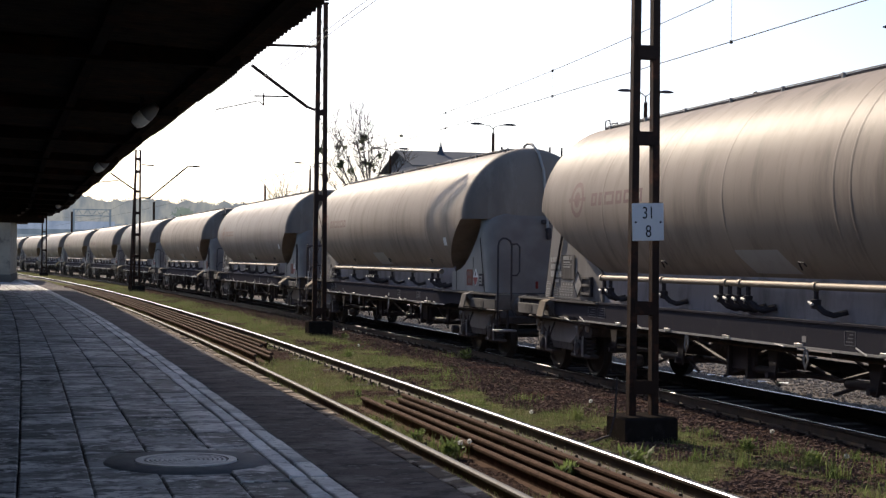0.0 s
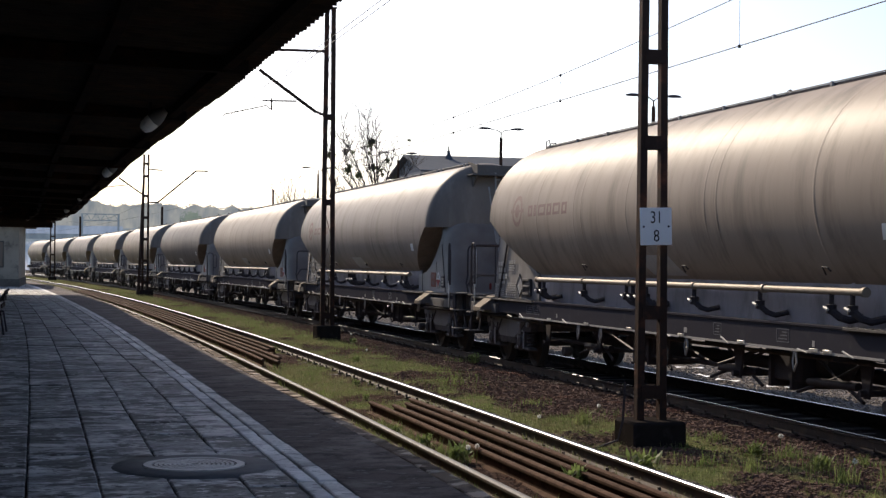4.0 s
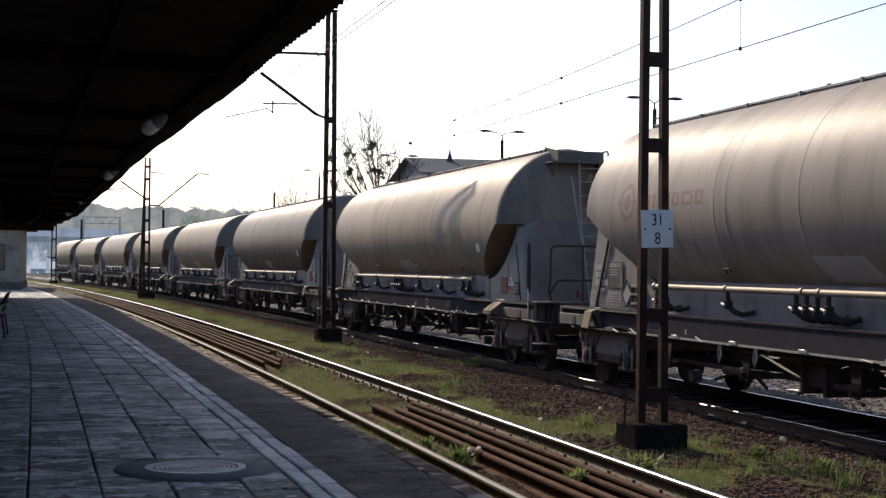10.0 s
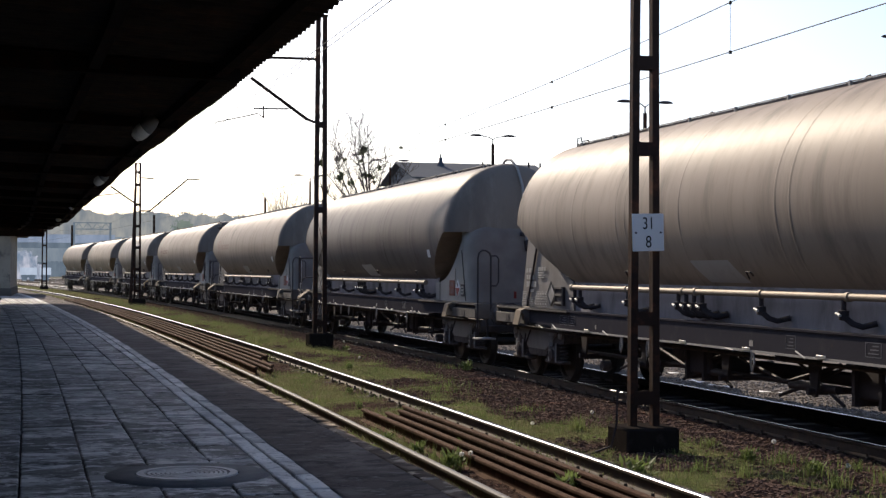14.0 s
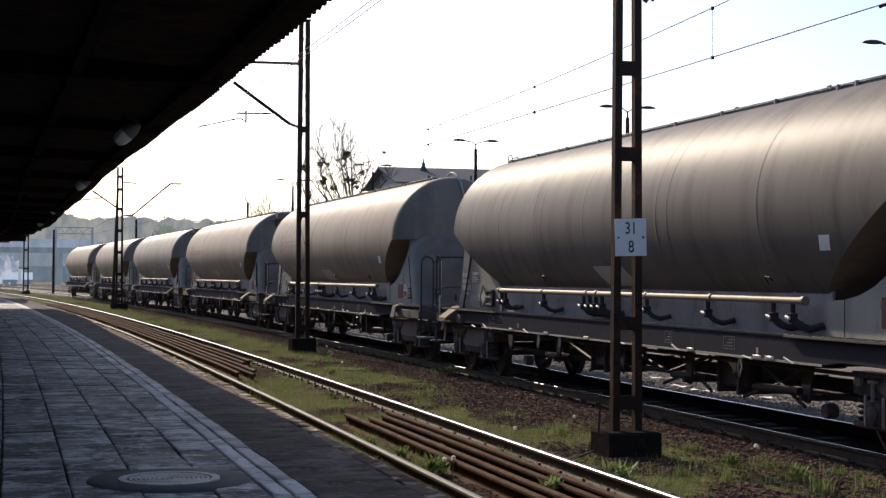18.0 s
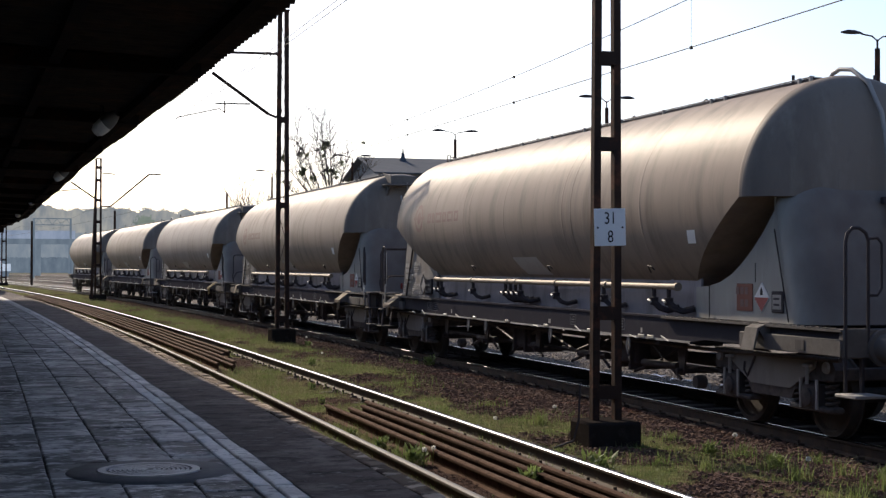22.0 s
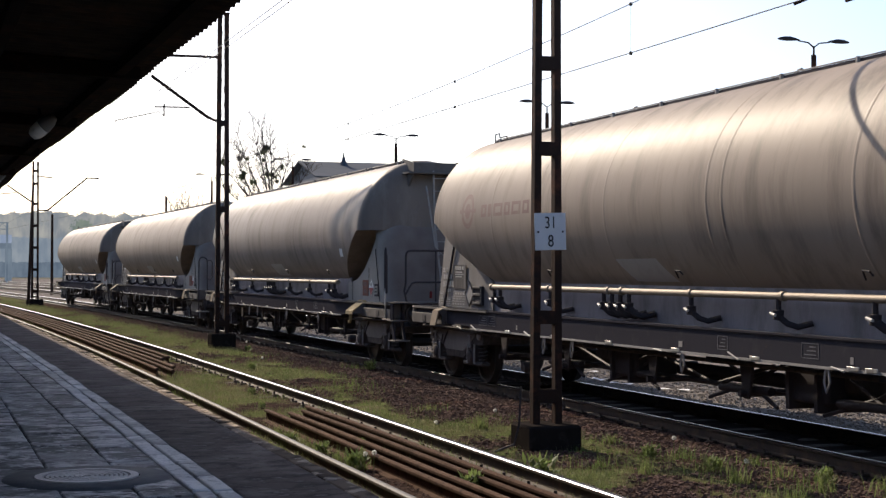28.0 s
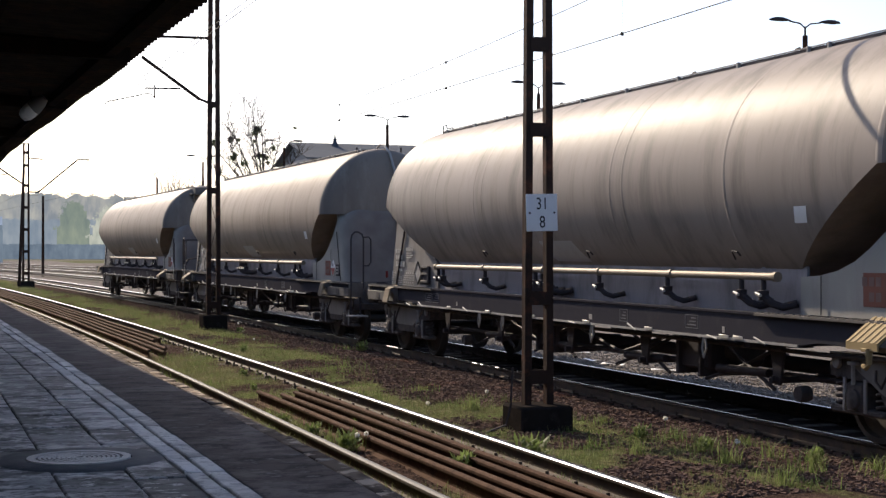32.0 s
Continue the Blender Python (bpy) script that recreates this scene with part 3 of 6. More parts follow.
yard = [railway("yard_track", lambda y, k=k: track_b(y) + k, 60, 420, 0.0, (GREYRAIL, SHINY), "yard track running beyond the train", 6.0) for k in (5.2, 10.0, 14.8, 19.6)]


def sleepers(t, fun, y0, y1, cant, step=0.62):
    me = Mesh().box(-1.25, 1.25, -0.12, 0.12, -0.14, 0, 0.02).data("sleeper", SLEEPER, 30)
    fit = Mesh()
    for sx in (-0.753, 0.753):
        for d in (-1, 1):
            fit.box(sx + d * 0.115 - 0.045, sx + d * 0.115 + 0.045, -0.05, 0.05, -0.01, 0.035, 0.008)
            fit.tube([(sx + d * 0.13, 0, 0.03), (sx + d * 0.13, 0, 0.075)], 0.016, 6)
    fit = fit.data("fastening", RAILSIDE, 30)
    y = y0
    while y < y1:
        m = pose(fun(y), y, -0.165, 0, -math.degrees(math.atan2(cant, 1.5)), -math.degrees(math.atan(slope_of(fun, y))) )
        m = m @ pose(0, 0, cant / 2)
        part("sleeper", me, None, t, at=m)
        part("fastening", fit, None, t, at=m)
        y += step


sleepers(ta, track_a, 9, 60, 0.06)
sleepers(tb, track_b, 11, 55, 0.0)


# spare rails lying between the rails of the platform track
def spare_rail(off0, off1, y0, y1, z):
    o = thing("spare_rail", "rusty length of spare rail lying in the track", "rail", group="spare rails in the track")
    pts = []
    n = max(2, int((y1 - y0) / 2) + 1)
    for k in range(n):
        y = y0 + (y1 - y0) * k / (n - 1)
        px, py = beside(track_a, y, off0 + (off1 - off0) * k / (n - 1))
        pts.append((px, py, z + 0.006 * math.sin(k * 1.3 + off0)))
    o.matrix_basis = Matrix.Translation(pts[0])
    part("rail", Mesh().sweep(RAIL, [Vector(p) - Vector(pts[0]) for p in pts]), RUSTRAIL, o)


for off, y1 in ((-0.30, 19.7), (-0.09, 19.2), (0.155, 19.5), (0.36, 20.1)):
    spare_rail(off + 0.02, off, 5.0, y1, 0.03)
for off, y0 in ((-0.42, 28.6), (-0.22, 28.0), (-0.02, 29.1), (0.20, 31.8), (0.42, 32.4)):
    spare_rail(off, off + 0.03, y0, 96.0, 0.03)
# ---- the goods train ----
TR, TZ, SEAM, CUT, LEN = 1.455, 2.741, 7.58, 4.9, 8.06
LIP = 0.02


def tank_mesh():
    m = Mesh()
    n = 96
    rings = []
    stations = [-LEN + 0.002]
    e = LEN - SEAM
    ends = [LEN - e * (1 - math.sin(a * math.pi / 24)) for a in range(11, 0, -1)]
    stations = [-q for q in ends] + [-SEAM + (SEAM - CUT) * k / 24 for k in range(25)] + [-2.6, 0.0, 2.6] + [CUT + (SEAM - CUT) * k / 24 for k in range(25)] + ends[::-1]
    for y in stations:
        ay = abs(y)
        k = 1.0 if ay <= SEAM else max(0.0, 1 - ((ay - SEAM) / (e + 0.004)) ** 2.4) ** (1 / 2.4)
        low = -TR if ay <= CUT else min(-LIP, -TR + (ay - CUT) / (SEAM - CUT) * (TR - LIP))
        r = TR * k
        pts = []
        low_k = max(low, -r)
        a0 = math.asin(max(-1.0, low_k / r)) if r > 0.02 else 0
        arc = n * 3 // 4
        for j in range(arc + 1):
            a = a0 + (math.pi - 2 * a0) * j / arc
            pts.append((r * math.cos(a), y, TZ + r * math.sin(a)))
        x1, z1 = pts[-1][0], pts[-1][2]
        x0 = pts[0][0]
        for j in range(1, n - arc):
            t = j / (n - arc)
            pts.append((x1 + (x0 - x1) * t, y, z1))
        rings.append(pts)
    w = len(rings[0])
    for pts in rings:
        m.v += pts
    for i in range(len(rings) - 1):
        for j in range(w):
            m.f.append((i * w + j, i * w + (j + 1) % w, (i + 1) * w + (j + 1) % w, (i + 1) * w + j))
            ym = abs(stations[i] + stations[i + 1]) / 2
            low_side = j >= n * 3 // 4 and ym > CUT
            # Slot 2 is the dome paint with shade in it, front end only.
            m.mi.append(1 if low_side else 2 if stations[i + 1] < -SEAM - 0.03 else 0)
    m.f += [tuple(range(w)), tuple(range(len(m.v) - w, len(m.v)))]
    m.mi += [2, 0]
    return m


def on_tank(y, ang, lift=0.0011):
    """A point on the barrel's near side; ang: degrees above the level of its middle."""
    a = radians(ang)
    return (-(TR + lift) * math.cos(a), y, TZ + (TR + lift) * math.sin(a))


def decal(y0, y1, a0, a1, shear=0.0, n=6):
    m = Mesh()
    for k in range(n + 1):
        a = a0 + (a1 - a0) * k / n
        m.v += [on_tank(y0 + shear * k / n, a), on_tank(y1 + shear * k / n, a)]
    m.f = [(2 * k, 2 * k + 1, 2 * k + 3, 2 * k + 2) for k in range(n)]
    m.mi = [0] * n
    return m


def end_line(z):
    """How far from the wagon's middle the leaning end plate stands at height z."""
    return 8.53 - 0.285 * (z - 1.25) if z < 2.62 else 8.14 - 0.30 * (z - 2.62) - 0.9 * (z - 2.62) ** 2


def bend(s):
    """How far the end plate is bent round into the sides: wide at the front, tight at the rear."""
    return 0.37 if s < 0 else 0.06


def skirt_mesh(s, x):
    """The plated support under one end of the tank; s: -1 front, 1 rear."""
    m = Mesh()
    top = [(7.74, 2.56), (7.46, 2.30), (7.2, 2.10), (6.95, 1.94), (6.7, 1.81), (6.4, 1.71), (6.1, 1.66), (5.75, 1.64)]
    if s > 0:
        top = [(7.7, 2.62), (6.9, 2.25), (5.75, 1.70)]
    out = [(5.75, 1.25), (end_line(1.25) - bend(s), 1.25), (end_line(2.72) - bend(s), 2.72)] + top
    m.prism([(s * a, b) for a, b in out], x - 0.02, x + 0.02)
    return m


def end_panel_mesh(s):
    """The leaning end plate, bent round into both sides; its top is rounded off towards the dome."""
    m = Mesh()
    heights = [1.25, 1.5, 1.8, 2.1, 2.4, 2.62, 2.74, 2.84, 2.92, 2.97]
    arc = [k * math.pi / 20 for k in range(11)]
    for z in heights:
        half = 1.08 if z <= 2.66 else 1.08 - 1.5 * (z - 2.66) ** 1.4
        cr = bend(s)
        prof = [(half, -cr - 0.002)] + [(half - cr * (1 - math.cos(a)), cr * (math.sin(a) - 1)) for a in arc]
        prof = prof + [(-a, b) for a, b in prof[::-1]]
        m.v += [(a, s * (end_line(z) + b), z) for a, b in prof]
    w = len(prof)
    m.f = [(i * w + k, i * w + k + 1, (i + 1) * w + k + 1, (i + 1) * w + k) for i in range(len(heights) - 1) for k in range(w - 1)]
    m.mi = [0] * len(m.f)
    return m


def bogie_parts(parent, yc):
    def at(y=0.0, x=0.0, z=0.0):
        return pose(x, yc + y, z)
    fr = Mesh()
    for sx in (-1, 1):
        x0, x1 = sx * 0.92, sx * 1.06
        lo, hi = min(x0, x1), max(x0, x1)
        out = [(-1.38, 0.78), (-1.30, 0.90), (-0.62, 0.90), (-0.42, 0.80), (0.42, 0.80), (0.62, 0.90), (1.30, 0.90), (1.38, 0.78), (1.36, 0.66), (0.62, 0.62), (0.45, 0.40), (-0.45, 0.40), (-0.62, 0.62), (-1.36, 0.66)]
        fr.prism(out, lo, hi)
    fr.box(-0.95, 0.95, -0.24, 0.24, 0.62, 0.86, 0.03)
    for y in (-1.34, 1.34):
        fr.box(-0.95, 0.95, y - 0.05, y + 0.05, 0.66, 0.80, 0.015)
    bogie = part("bogie", fr, BOGIE, parent, "dirty dark two-axle bogie", at())
    for sx in (-1, 1):
        part("side_frame_plate", Mesh().prism([(-1.02, 0.90), (1.02, 0.90), (0.98, 0.78), (0.45, 0.52), (-0.45, 0.52), (-0.98, 0.78)], sx * 1.066 - 0.012, sx * 1.066 + 0.012), SKIRT, bogie)
        part("frame_rib", Mesh().box(min(sx * 1.07, sx * 1.12), max(sx * 1.07, sx * 1.12), -1.3, 1.3, 0.885, 0.905, 0.004), SKIRT, bogie)
        for y in (-0.9, 0.9):
            tb = Mesh().tube([(sx * 1.12, y, 0.60), (sx * 1.12, y, 0.80)], 0.022, 8)
            tb.box(sx * 1.12 - 0.03, sx * 1.12 + 0.03, y - 0.07, y + 0.07, 0.79, 0.825, 0.008)
            part("axle_stay", tb, LIGHTGREY, bogie)
            for d in (-0.17, 0.17):
                part("axle_guard", Mesh().box(sx * 1.10 - 0.012, sx * 1.10 + 0.012, y + d - 0.02, y + d + 0.02, 0.33, 0.66, 0.004), LIGHTGREY, bogie)
        pts = [(sx * 1.09, 0.32, 0.84), (sx * 1.13, 0.36, 0.70), (sx * 1.14, 0.42, 0.60), (sx * 1.13, 0.52, 0.66), (sx * 1.10, 0.56, 0.76)]
        part("brake_hose", Mesh().tube(pts, 0.014, 6), DARK, bogie)
        for y in (-1.32, 1.32):
            part("frame_end", Mesh().lathe([(0.0, 0.03), (0.06, 0.03), (0.07, 0.0)], 12, pose(sx * 1.07, y * 0.93, 0.80, 0, sx * 90, 0)), LIGHTGREY, bogie)
    for sx in (-1, 1):
        for y in (-0.9, 0.9):
            bx = Mesh()
            bx.box(sx * 1.0 - 0.11, sx * 1.0 + 0.11, y - 0.15, y + 0.15, 0.32, 0.62, 0.03)
            bx.box(sx * 1.0 - 0.09, sx * 1.0 + 0.09, y - 0.44, y + 0.44, 0.30, 0.37, 0.02)
            bx.lathe([(0.0, 0.0), (0.10, 0.0), (0.10, 0.04), (0.05, 0.06), (0, 0.06)], 16, pose(sx * 1.1, y, 0.46, 0, sx * 90, 0))
            part("axle_box", bx, BOGIE, bogie)
            for d in (-0.33, 0.33):
                sp = Mesh()
                path = [(sx * 1.0 + 0.068 * math.cos(a * 0.7), y + d + 0.068 * math.sin(a * 0.7), 0.37 + 0.0071 * a) for a in range(46)]
                sp.tube(path, 0.016, 5)
                part("spring", sp, BOGIE, bogie)
    wheels = []
    for y in (-0.9, 0.9):
        w = Mesh()
        for sx in (-1, 1):
            w.lathe([(0.09, -0.07), (0.12, -0.07), (0.13, -0.02), (0.36, 0.0), (0.39, -0.05), (0.485, -0.06), (0.485, -0.035), (0.46, -0.025), (0.455, 0.07), (0.40, 0.075), (0.38, 0.03), (0.14, 0.02), (0.12, 0.07), (0.0, 0.07)], 36, pose(sx * 0.755, 0, 0, 0, sx * 90, 0))
            for k in range(3):
                a = k * 2.094
                w.box(-0.03, 0.03, -0.03, 0.03, -0.006, 0.006, 0, pose(sx * 0.772, 0.26 * math.cos(a), 0.26 * math.sin(a), 0, 90, 0))
        w.tube([(-1.0, 0, 0), (1.0, 0, 0)], 0.085, 12)
        wheels.append(part("wheelset", w, WHEEL, bogie, at=pose(0, y, 0.46)))
    return wheels


def wagon(front, logo, step_material, tone):
    """A four-axle silo wagon; y runs to its rear. front: 'ladder' for the brake end first, 'hose' for a wagon turned round."""
    FRONT, REAR = -9.62, 9.12
    brake = -1 if front == "ladder" else 1
    o = thing("silo_wagon", "", "rail wagon", group="silo wagons of the goods train")
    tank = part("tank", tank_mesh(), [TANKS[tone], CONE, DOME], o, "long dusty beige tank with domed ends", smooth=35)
    for y in (-SEAM, -4.8, -2.3, -1.95, 0.75, 2.65, 3.0, 4.85, SEAM):
        r = Mesh()
        lo, hi = (-0.9, math.pi + 0.9) if abs(y) < CUT else (0.0, math.pi)
        for k in range(61):
            a = lo + (hi - lo) * k / 60
            for d, q in ((-0.045, -0.003), (-0.008, 0.0048), (0.008, 0.0048), (0.045, -0.003)):
                r.v.append(((TR + q) * math.cos(a), y + d, TZ + (TR + q) * math.sin(a)))
        r.f = [(4 * k + j, 4 * k + j + 1, 4 * k + j + 5, 4 * k + j + 4) for k in range(60) for j in range(3)]
        r.mi = [0] * len(r.f)
        part("weld_ring", r, TANKS[tone], tank, smooth=80)
    part("patch", decal(-0.4, 0.75, -28, -42, -0.27), PATCH, tank, "lighter repainted patch")
    part("data_plate", decal(-6.34, -6.12, -15, -22, 0.06), SIGNWHITE, tank, "small white data plate")
    # top walkway with hatches and its low side rail
    wk = Mesh()
    for x in (-0.32, -0.16, 0.0, 0.16, 0.32):
        wk.box(x - 0.055, x + 0.055, -7.45, 7.4, 4.157, 4.184, 0.006)
    for k in range(16):
        y = -7.3 + k * 0.97
        wk.box(-0.38, 0.38, y - 0.025, y + 0.025, 4.09, 4.157, 0.005)
    part("walkway", wk, DARK, o, "dark top walkway boards")
    part("walkway_edge", Mesh().box(-0.405, -0.39, -7.5, 7.4, 4.09, 4.172), DARK, o, "dark kick strip of the walkway")
    part("walkway_rail", Mesh().tube([(-0.41, -7.5, 4.185), (-0.41, 7.4, 4.185)], 0.009, 6), LIGHTGREY, o)
    for y in (-7.46, -7.2, -5.3, -4.9, -3.4, -1.9, -0.4, 1.1, 2.6, 4.1, 5.6, 7.1):
        bk = Mesh().box(-0.45, -0.41, y - 0.02, y + 0.02, 4.03, 4.194, 0.004)
        bk.box(-0.52, -0.42, y - 0.05, y + 0.05, 4.045, 4.065, 0.004)
        part("bracket", bk, LIGHTGREY, o)
    for y in (-4.6, -2.2, 2.0):
        part("hatch_latch", Mesh().tube([(-0.3, y, 4.17), (-0.34, y + 0.02, 4.22), (-0.32, y + 0.12, 4.22), (-0.3, y + 0.16, 4.17)], 0.014, 6), DARK, o)
    for k in range(5):
        y = -5.6 + k * 2.9
        h = Mesh().lathe([(0.0, 4.42), (0.2, 4.41), (0.25, 4.37), (0.25, 4.2)], 20, pose(0.52, y, -0.12))
        h.box(0.26, 0.34, y - 0.04, y + 0.04, 4.12, 4.32, 0.01)
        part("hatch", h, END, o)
    part("end_rail", Mesh().tube([(-0.36, 6.95, 4.16), (-0.36, 6.97, 4.225), (-0.36, 7.3, 4.23), (-0.36, 7.32, 4.30), (-0.36, 7.5, 4.30), (-0.36, 7.53, 4.07)], 0.012, 6), DARK, o)
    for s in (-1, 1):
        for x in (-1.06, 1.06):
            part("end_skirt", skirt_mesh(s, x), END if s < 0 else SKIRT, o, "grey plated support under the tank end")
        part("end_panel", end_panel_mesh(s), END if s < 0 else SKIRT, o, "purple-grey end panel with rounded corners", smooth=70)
    for sx in (-1, 1):
        part("side_plate", Mesh().box(sx * 1.02 - 0.015, sx * 1.02 + 0.015, -5.8, 5.8, 1.22, 1.75), PLATE, o)
        c = Mesh()
        out = [(FRONT, 1.24), (REAR, 1.24), (REAR, 0.99), (6.4, 0.99), (6.1, 0.95), (-6.1, 0.95), (-6.4, 0.99), (FRONT, 0.99)]
        x = sx * 1.30
        c.prism(out, x - 0.012, x + 0.012)
        for z in (1.24, ):
            c.box(x - (0.09 if sx > 0 else 0.03), x + (0.03 if sx > 0 else 0.09), FRONT, REAR, z - 0.012, z + 0.012)
        c.box(x - 0.05, x + 0.05, -6.1, 6.1, 0.935, 0.955)
        part("side_sill", c, FRAME, o, "dark blue-grey side sill")
        se = sx * 1.345
        part("sill_edge", Mesh().box(se - 0.006, se + 0.006, -6.1, 6.1, 0.93, 0.957), HOSE, o, "worn pale lower edge")
        for s, end in ((-1, FRONT), (1, REAR)):
            inner = s * 7.45
            y0, y1 = min(inner, end), max(inner, end)
            se = Mesh().box(sx * 1.345 - 0.035, sx * 1.345 + 0.035, y0, y1, 0.965, 1.145, 0.008)
            part("sill_end", se, DUSTY, o, "dusty grey outer plate at the end of the sill")
            part("sill_label", Mesh().box(sx * 1.384 - 0.004, sx * 1.384 + 0.004, s * 8.62 - 0.09 - 0.2, s * 8.62 + 0.09 - 0.2, 1.0, 1.11), SOOT, o)
            edge = Mesh()
            edge.box(sx * 1.345 - 0.03, sx * 1.345 + 0.03, min(s * 5.3, end), max(s * 5.3, end), 1.222, 1.254, 0.004)
            y = s * 5.4
            while abs(y) < abs(end) - 0.05:
                edge.box(sx * 1.355 - 0.02, sx * 1.355 + 0.02, y - 0.04, y + 0.04, 1.253, 1.264)
                y += s * 0.15
            part("tread_edge", edge, DUSTY, o)["kind"] = "stuff"
    for y in (-5.05, -4.75, -2.95, -1.15, 0.7, 2.5, 4.3):
        part("sill_shine", Mesh().box(-1.362, -1.352, y, y + 0.2, 0.945, 0.985, 0.003), WORN, o, "bare worn metal spot on the sill's edge")
    for y, w in ((-4.6, 0.09), (-1.15, 0.16), (4.1, 0.08)):
        part("sill_mark", Mesh().box(-1.316, -1.3125, y, y + w * 0.6, 1.0, 1.07), LIGHTGREY, o)
    for y0, w in ((5.05, 0.30), (5.42, 0.34), (-2.2, 0.22), (-4.0, 0.3)):
        ss = Mesh()
        for z in (1.02, 1.17):
            ss.box(-1.3155, -1.3125, y0, y0 + w, z - 0.004, z + 0.004)
        for y in (y0, y0 + w):
            ss.box(-1.3155, -1.3125, y - 0.004, y + 0.004, 1.02, 1.17)
        for k in range(3):
            ss.box(-1.3155, -1.3125, y0 + 0.05, y0 + w * (0.85 - 0.15 * k), 1.05 + 0.04 * k, 1.062 + 0.04 * k)
        part("sill_stencil", ss, BLUEPLATE, o)
    # air pipe with its valves on the near side
    pp = Mesh().tube([(-1.28, -5.62, 1.64), (-1.28, 5.31, 1.64)], 0.041, 12)
    for y in (-5.6, -3.3, -1.3, 0.55, 0.95, 2.95, 5.25):
        pp.tube([(-1.28, y - 0.03, 1.64), (-1.28, y + 0.03, 1.64)], 0.055, 12)
    pipe = part("air_pipe", pp, PIPE, o, "pale metal air pipe along the tank")
    for y, big in ((-5.35, 1), (-4.9, 1), (-3.2, 0), (-1.3, 0), (0.35, 1), (0.6, 1), (0.85, 1), (1.1, 1), (2.9, 0), (4.9, 0), (5.15, 0)):
        vv = Mesh().tube([(-1.28, y, 1.62), (-1.28, y, 1.46)], 0.03, 8)
        vv.lathe([(0, -0.06), (0.055, -0.05), (0.06, 0.05), (0, 0.06)], 10, pose(-1.28, y, 1.44))
        vv.tube([(-1.28, y, 1.43), (-1.24, y - 0.12, 1.35), (-1.18, y - 0.22, 1.32), (-1.05, y - 0.3, 1.36)], 0.045 if big else 0.035, 8)
        part("valve", vv, DARK, pipe)
        part("valve_lever", Mesh().tube([(-1.35, y + 0.04, 1.46), (-1.38, y - 0.1, 1.44)], 0.017, 6), CHROME, pipe)
    for y in (-4.8, -1.0, 2.9):
        part("lifting_eye", Mesh().tube([(-1.23, y, 1.86), (-1.27, y, 1.90), (-1.28, y + 0.1, 1.91), (-1.2, y + 0.16, 1.82)], 0.011, 6), DARK, tank)
    # headstocks, buffers, couplings
    for s in (-1, 1):
        end = FRONT + 0.02 if s < 0 else REAR - 0.02
        part("headstock", Mesh().box(-1.36, 1.36, end - 0.05, end + 0.05, 0.95, 1.26, 0.015), DUSTY, o)
        for sx in (-0.88, 0.88):
            bf = Mesh().lathe([(0.0, 0.68), (0.15, 0.675), (0.22, 0.655), (0.225, 0.63), (0.12, 0.60), (0.09, 0.36), (0.125, 0.36), (0.14, 0.0)], 20, pose(sx, end, 1.06, -90 * s, 0, 0))
            buffer = part("buffer", bf, DARK, o)
            part("buffer_sleeve", Mesh().lathe([(0.0, 0.3), (0.15, 0.3), (0.155, 0.27), (0.155, 0.05), (0.2, 0.045), (0.2, 0.0)], 20, pose(sx, end + s * 0.05, 1.06, -90 * s, 0, 0)), DUSTY, buffer)
        hk = Mesh().box(-0.05, 0.05, min(end, end + s * 0.35), max(end, end + s * 0.35), 0.96, 1.08, 0.02)
        hk.tube([(0, end + s * 0.3, 1.0), (0.06, end + s * 0.5, 0.9), (0, end + s * 0.68, 0.86)], 0.03, 8)
        part("coupling", hk, DARK, o)
        part("brake_hose", Mesh().tube([(0.35, end, 0.95), (0.35, end + s * 0.2, 0.9), (0.33, end + s * 0.42, 0.62), (0.3, end + s * 0.68, 0.6)], 0.028, 8), DARK, o)
    # side ramps over the bogies: a bent plate, and at the brake end's type a hook below
    for s in (-1, 1):
        mt = step_material if s < 0 else BEIGE
        a, b = (7.30, 7.78) if front == "ladder" and s < 0 else (7.73, 8.22) if front == "hose" and s > 0 else (7.36, 7.66) if s > 0 else (7.76, 8.05)
        wide = (b - a) > 0.4
        for sx in (-1, 1):
            xo, xi = sx * (1.60 if wide else 1.47), sx * (1.30 if wide else 1.30)
            y0, y1 = min(s * a, s * b), max(s * a, s * b)
            st = Mesh()
            zi, zo, zb = (1.29, 1.07, 1.0) if wide else (1.275, 1.21, 0.955)
            lip = 0.0 if wide else sx * 0.06
            out = [(xi, zi), (xo, zo), (xo + lip, zb), (xo + lip - sx * 0.02, zb), (xo - sx * 0.02, zo - 0.022), (xi, zi - 0.022)]
            n = len(out)
            st.add([(px, y0, pz) for px, pz in out] + [(px, y1, pz) for px, pz in out], [tuple(range(n)), tuple(range(n, 2 * n))] + [(k, (k + 1) % n, n + (k + 1) % n, n + k) for k in range(n)])
            stp = part("side_ramp", st, mt, o, "bent plate ramp over the bogie")
            for k in range(5 if mt is YELLOW else 0):
                y = y0 + (y1 - y0) * (k + 0.5) / 5
                rib = Mesh().add([(xi, y - 0.02, zi + 0.001), (xi, y + 0.02, zi + 0.001), (xo, y + 0.02, zo + 0.001), (xo, y - 0.02, zo + 0.001), (xi, y - 0.012, zi + 0.009), (xi, y + 0.012, zi + 0.009), (xo, y + 0.012, zo + 0.009), (xo, y - 0.012, zo + 0.009)], [(0, 1, 5, 4), (1, 2, 6, 5), (2, 3, 7, 6), (3, 0, 4, 7), (4, 5, 6, 7)])
                part("ramp_rib", rib, mt, stp)
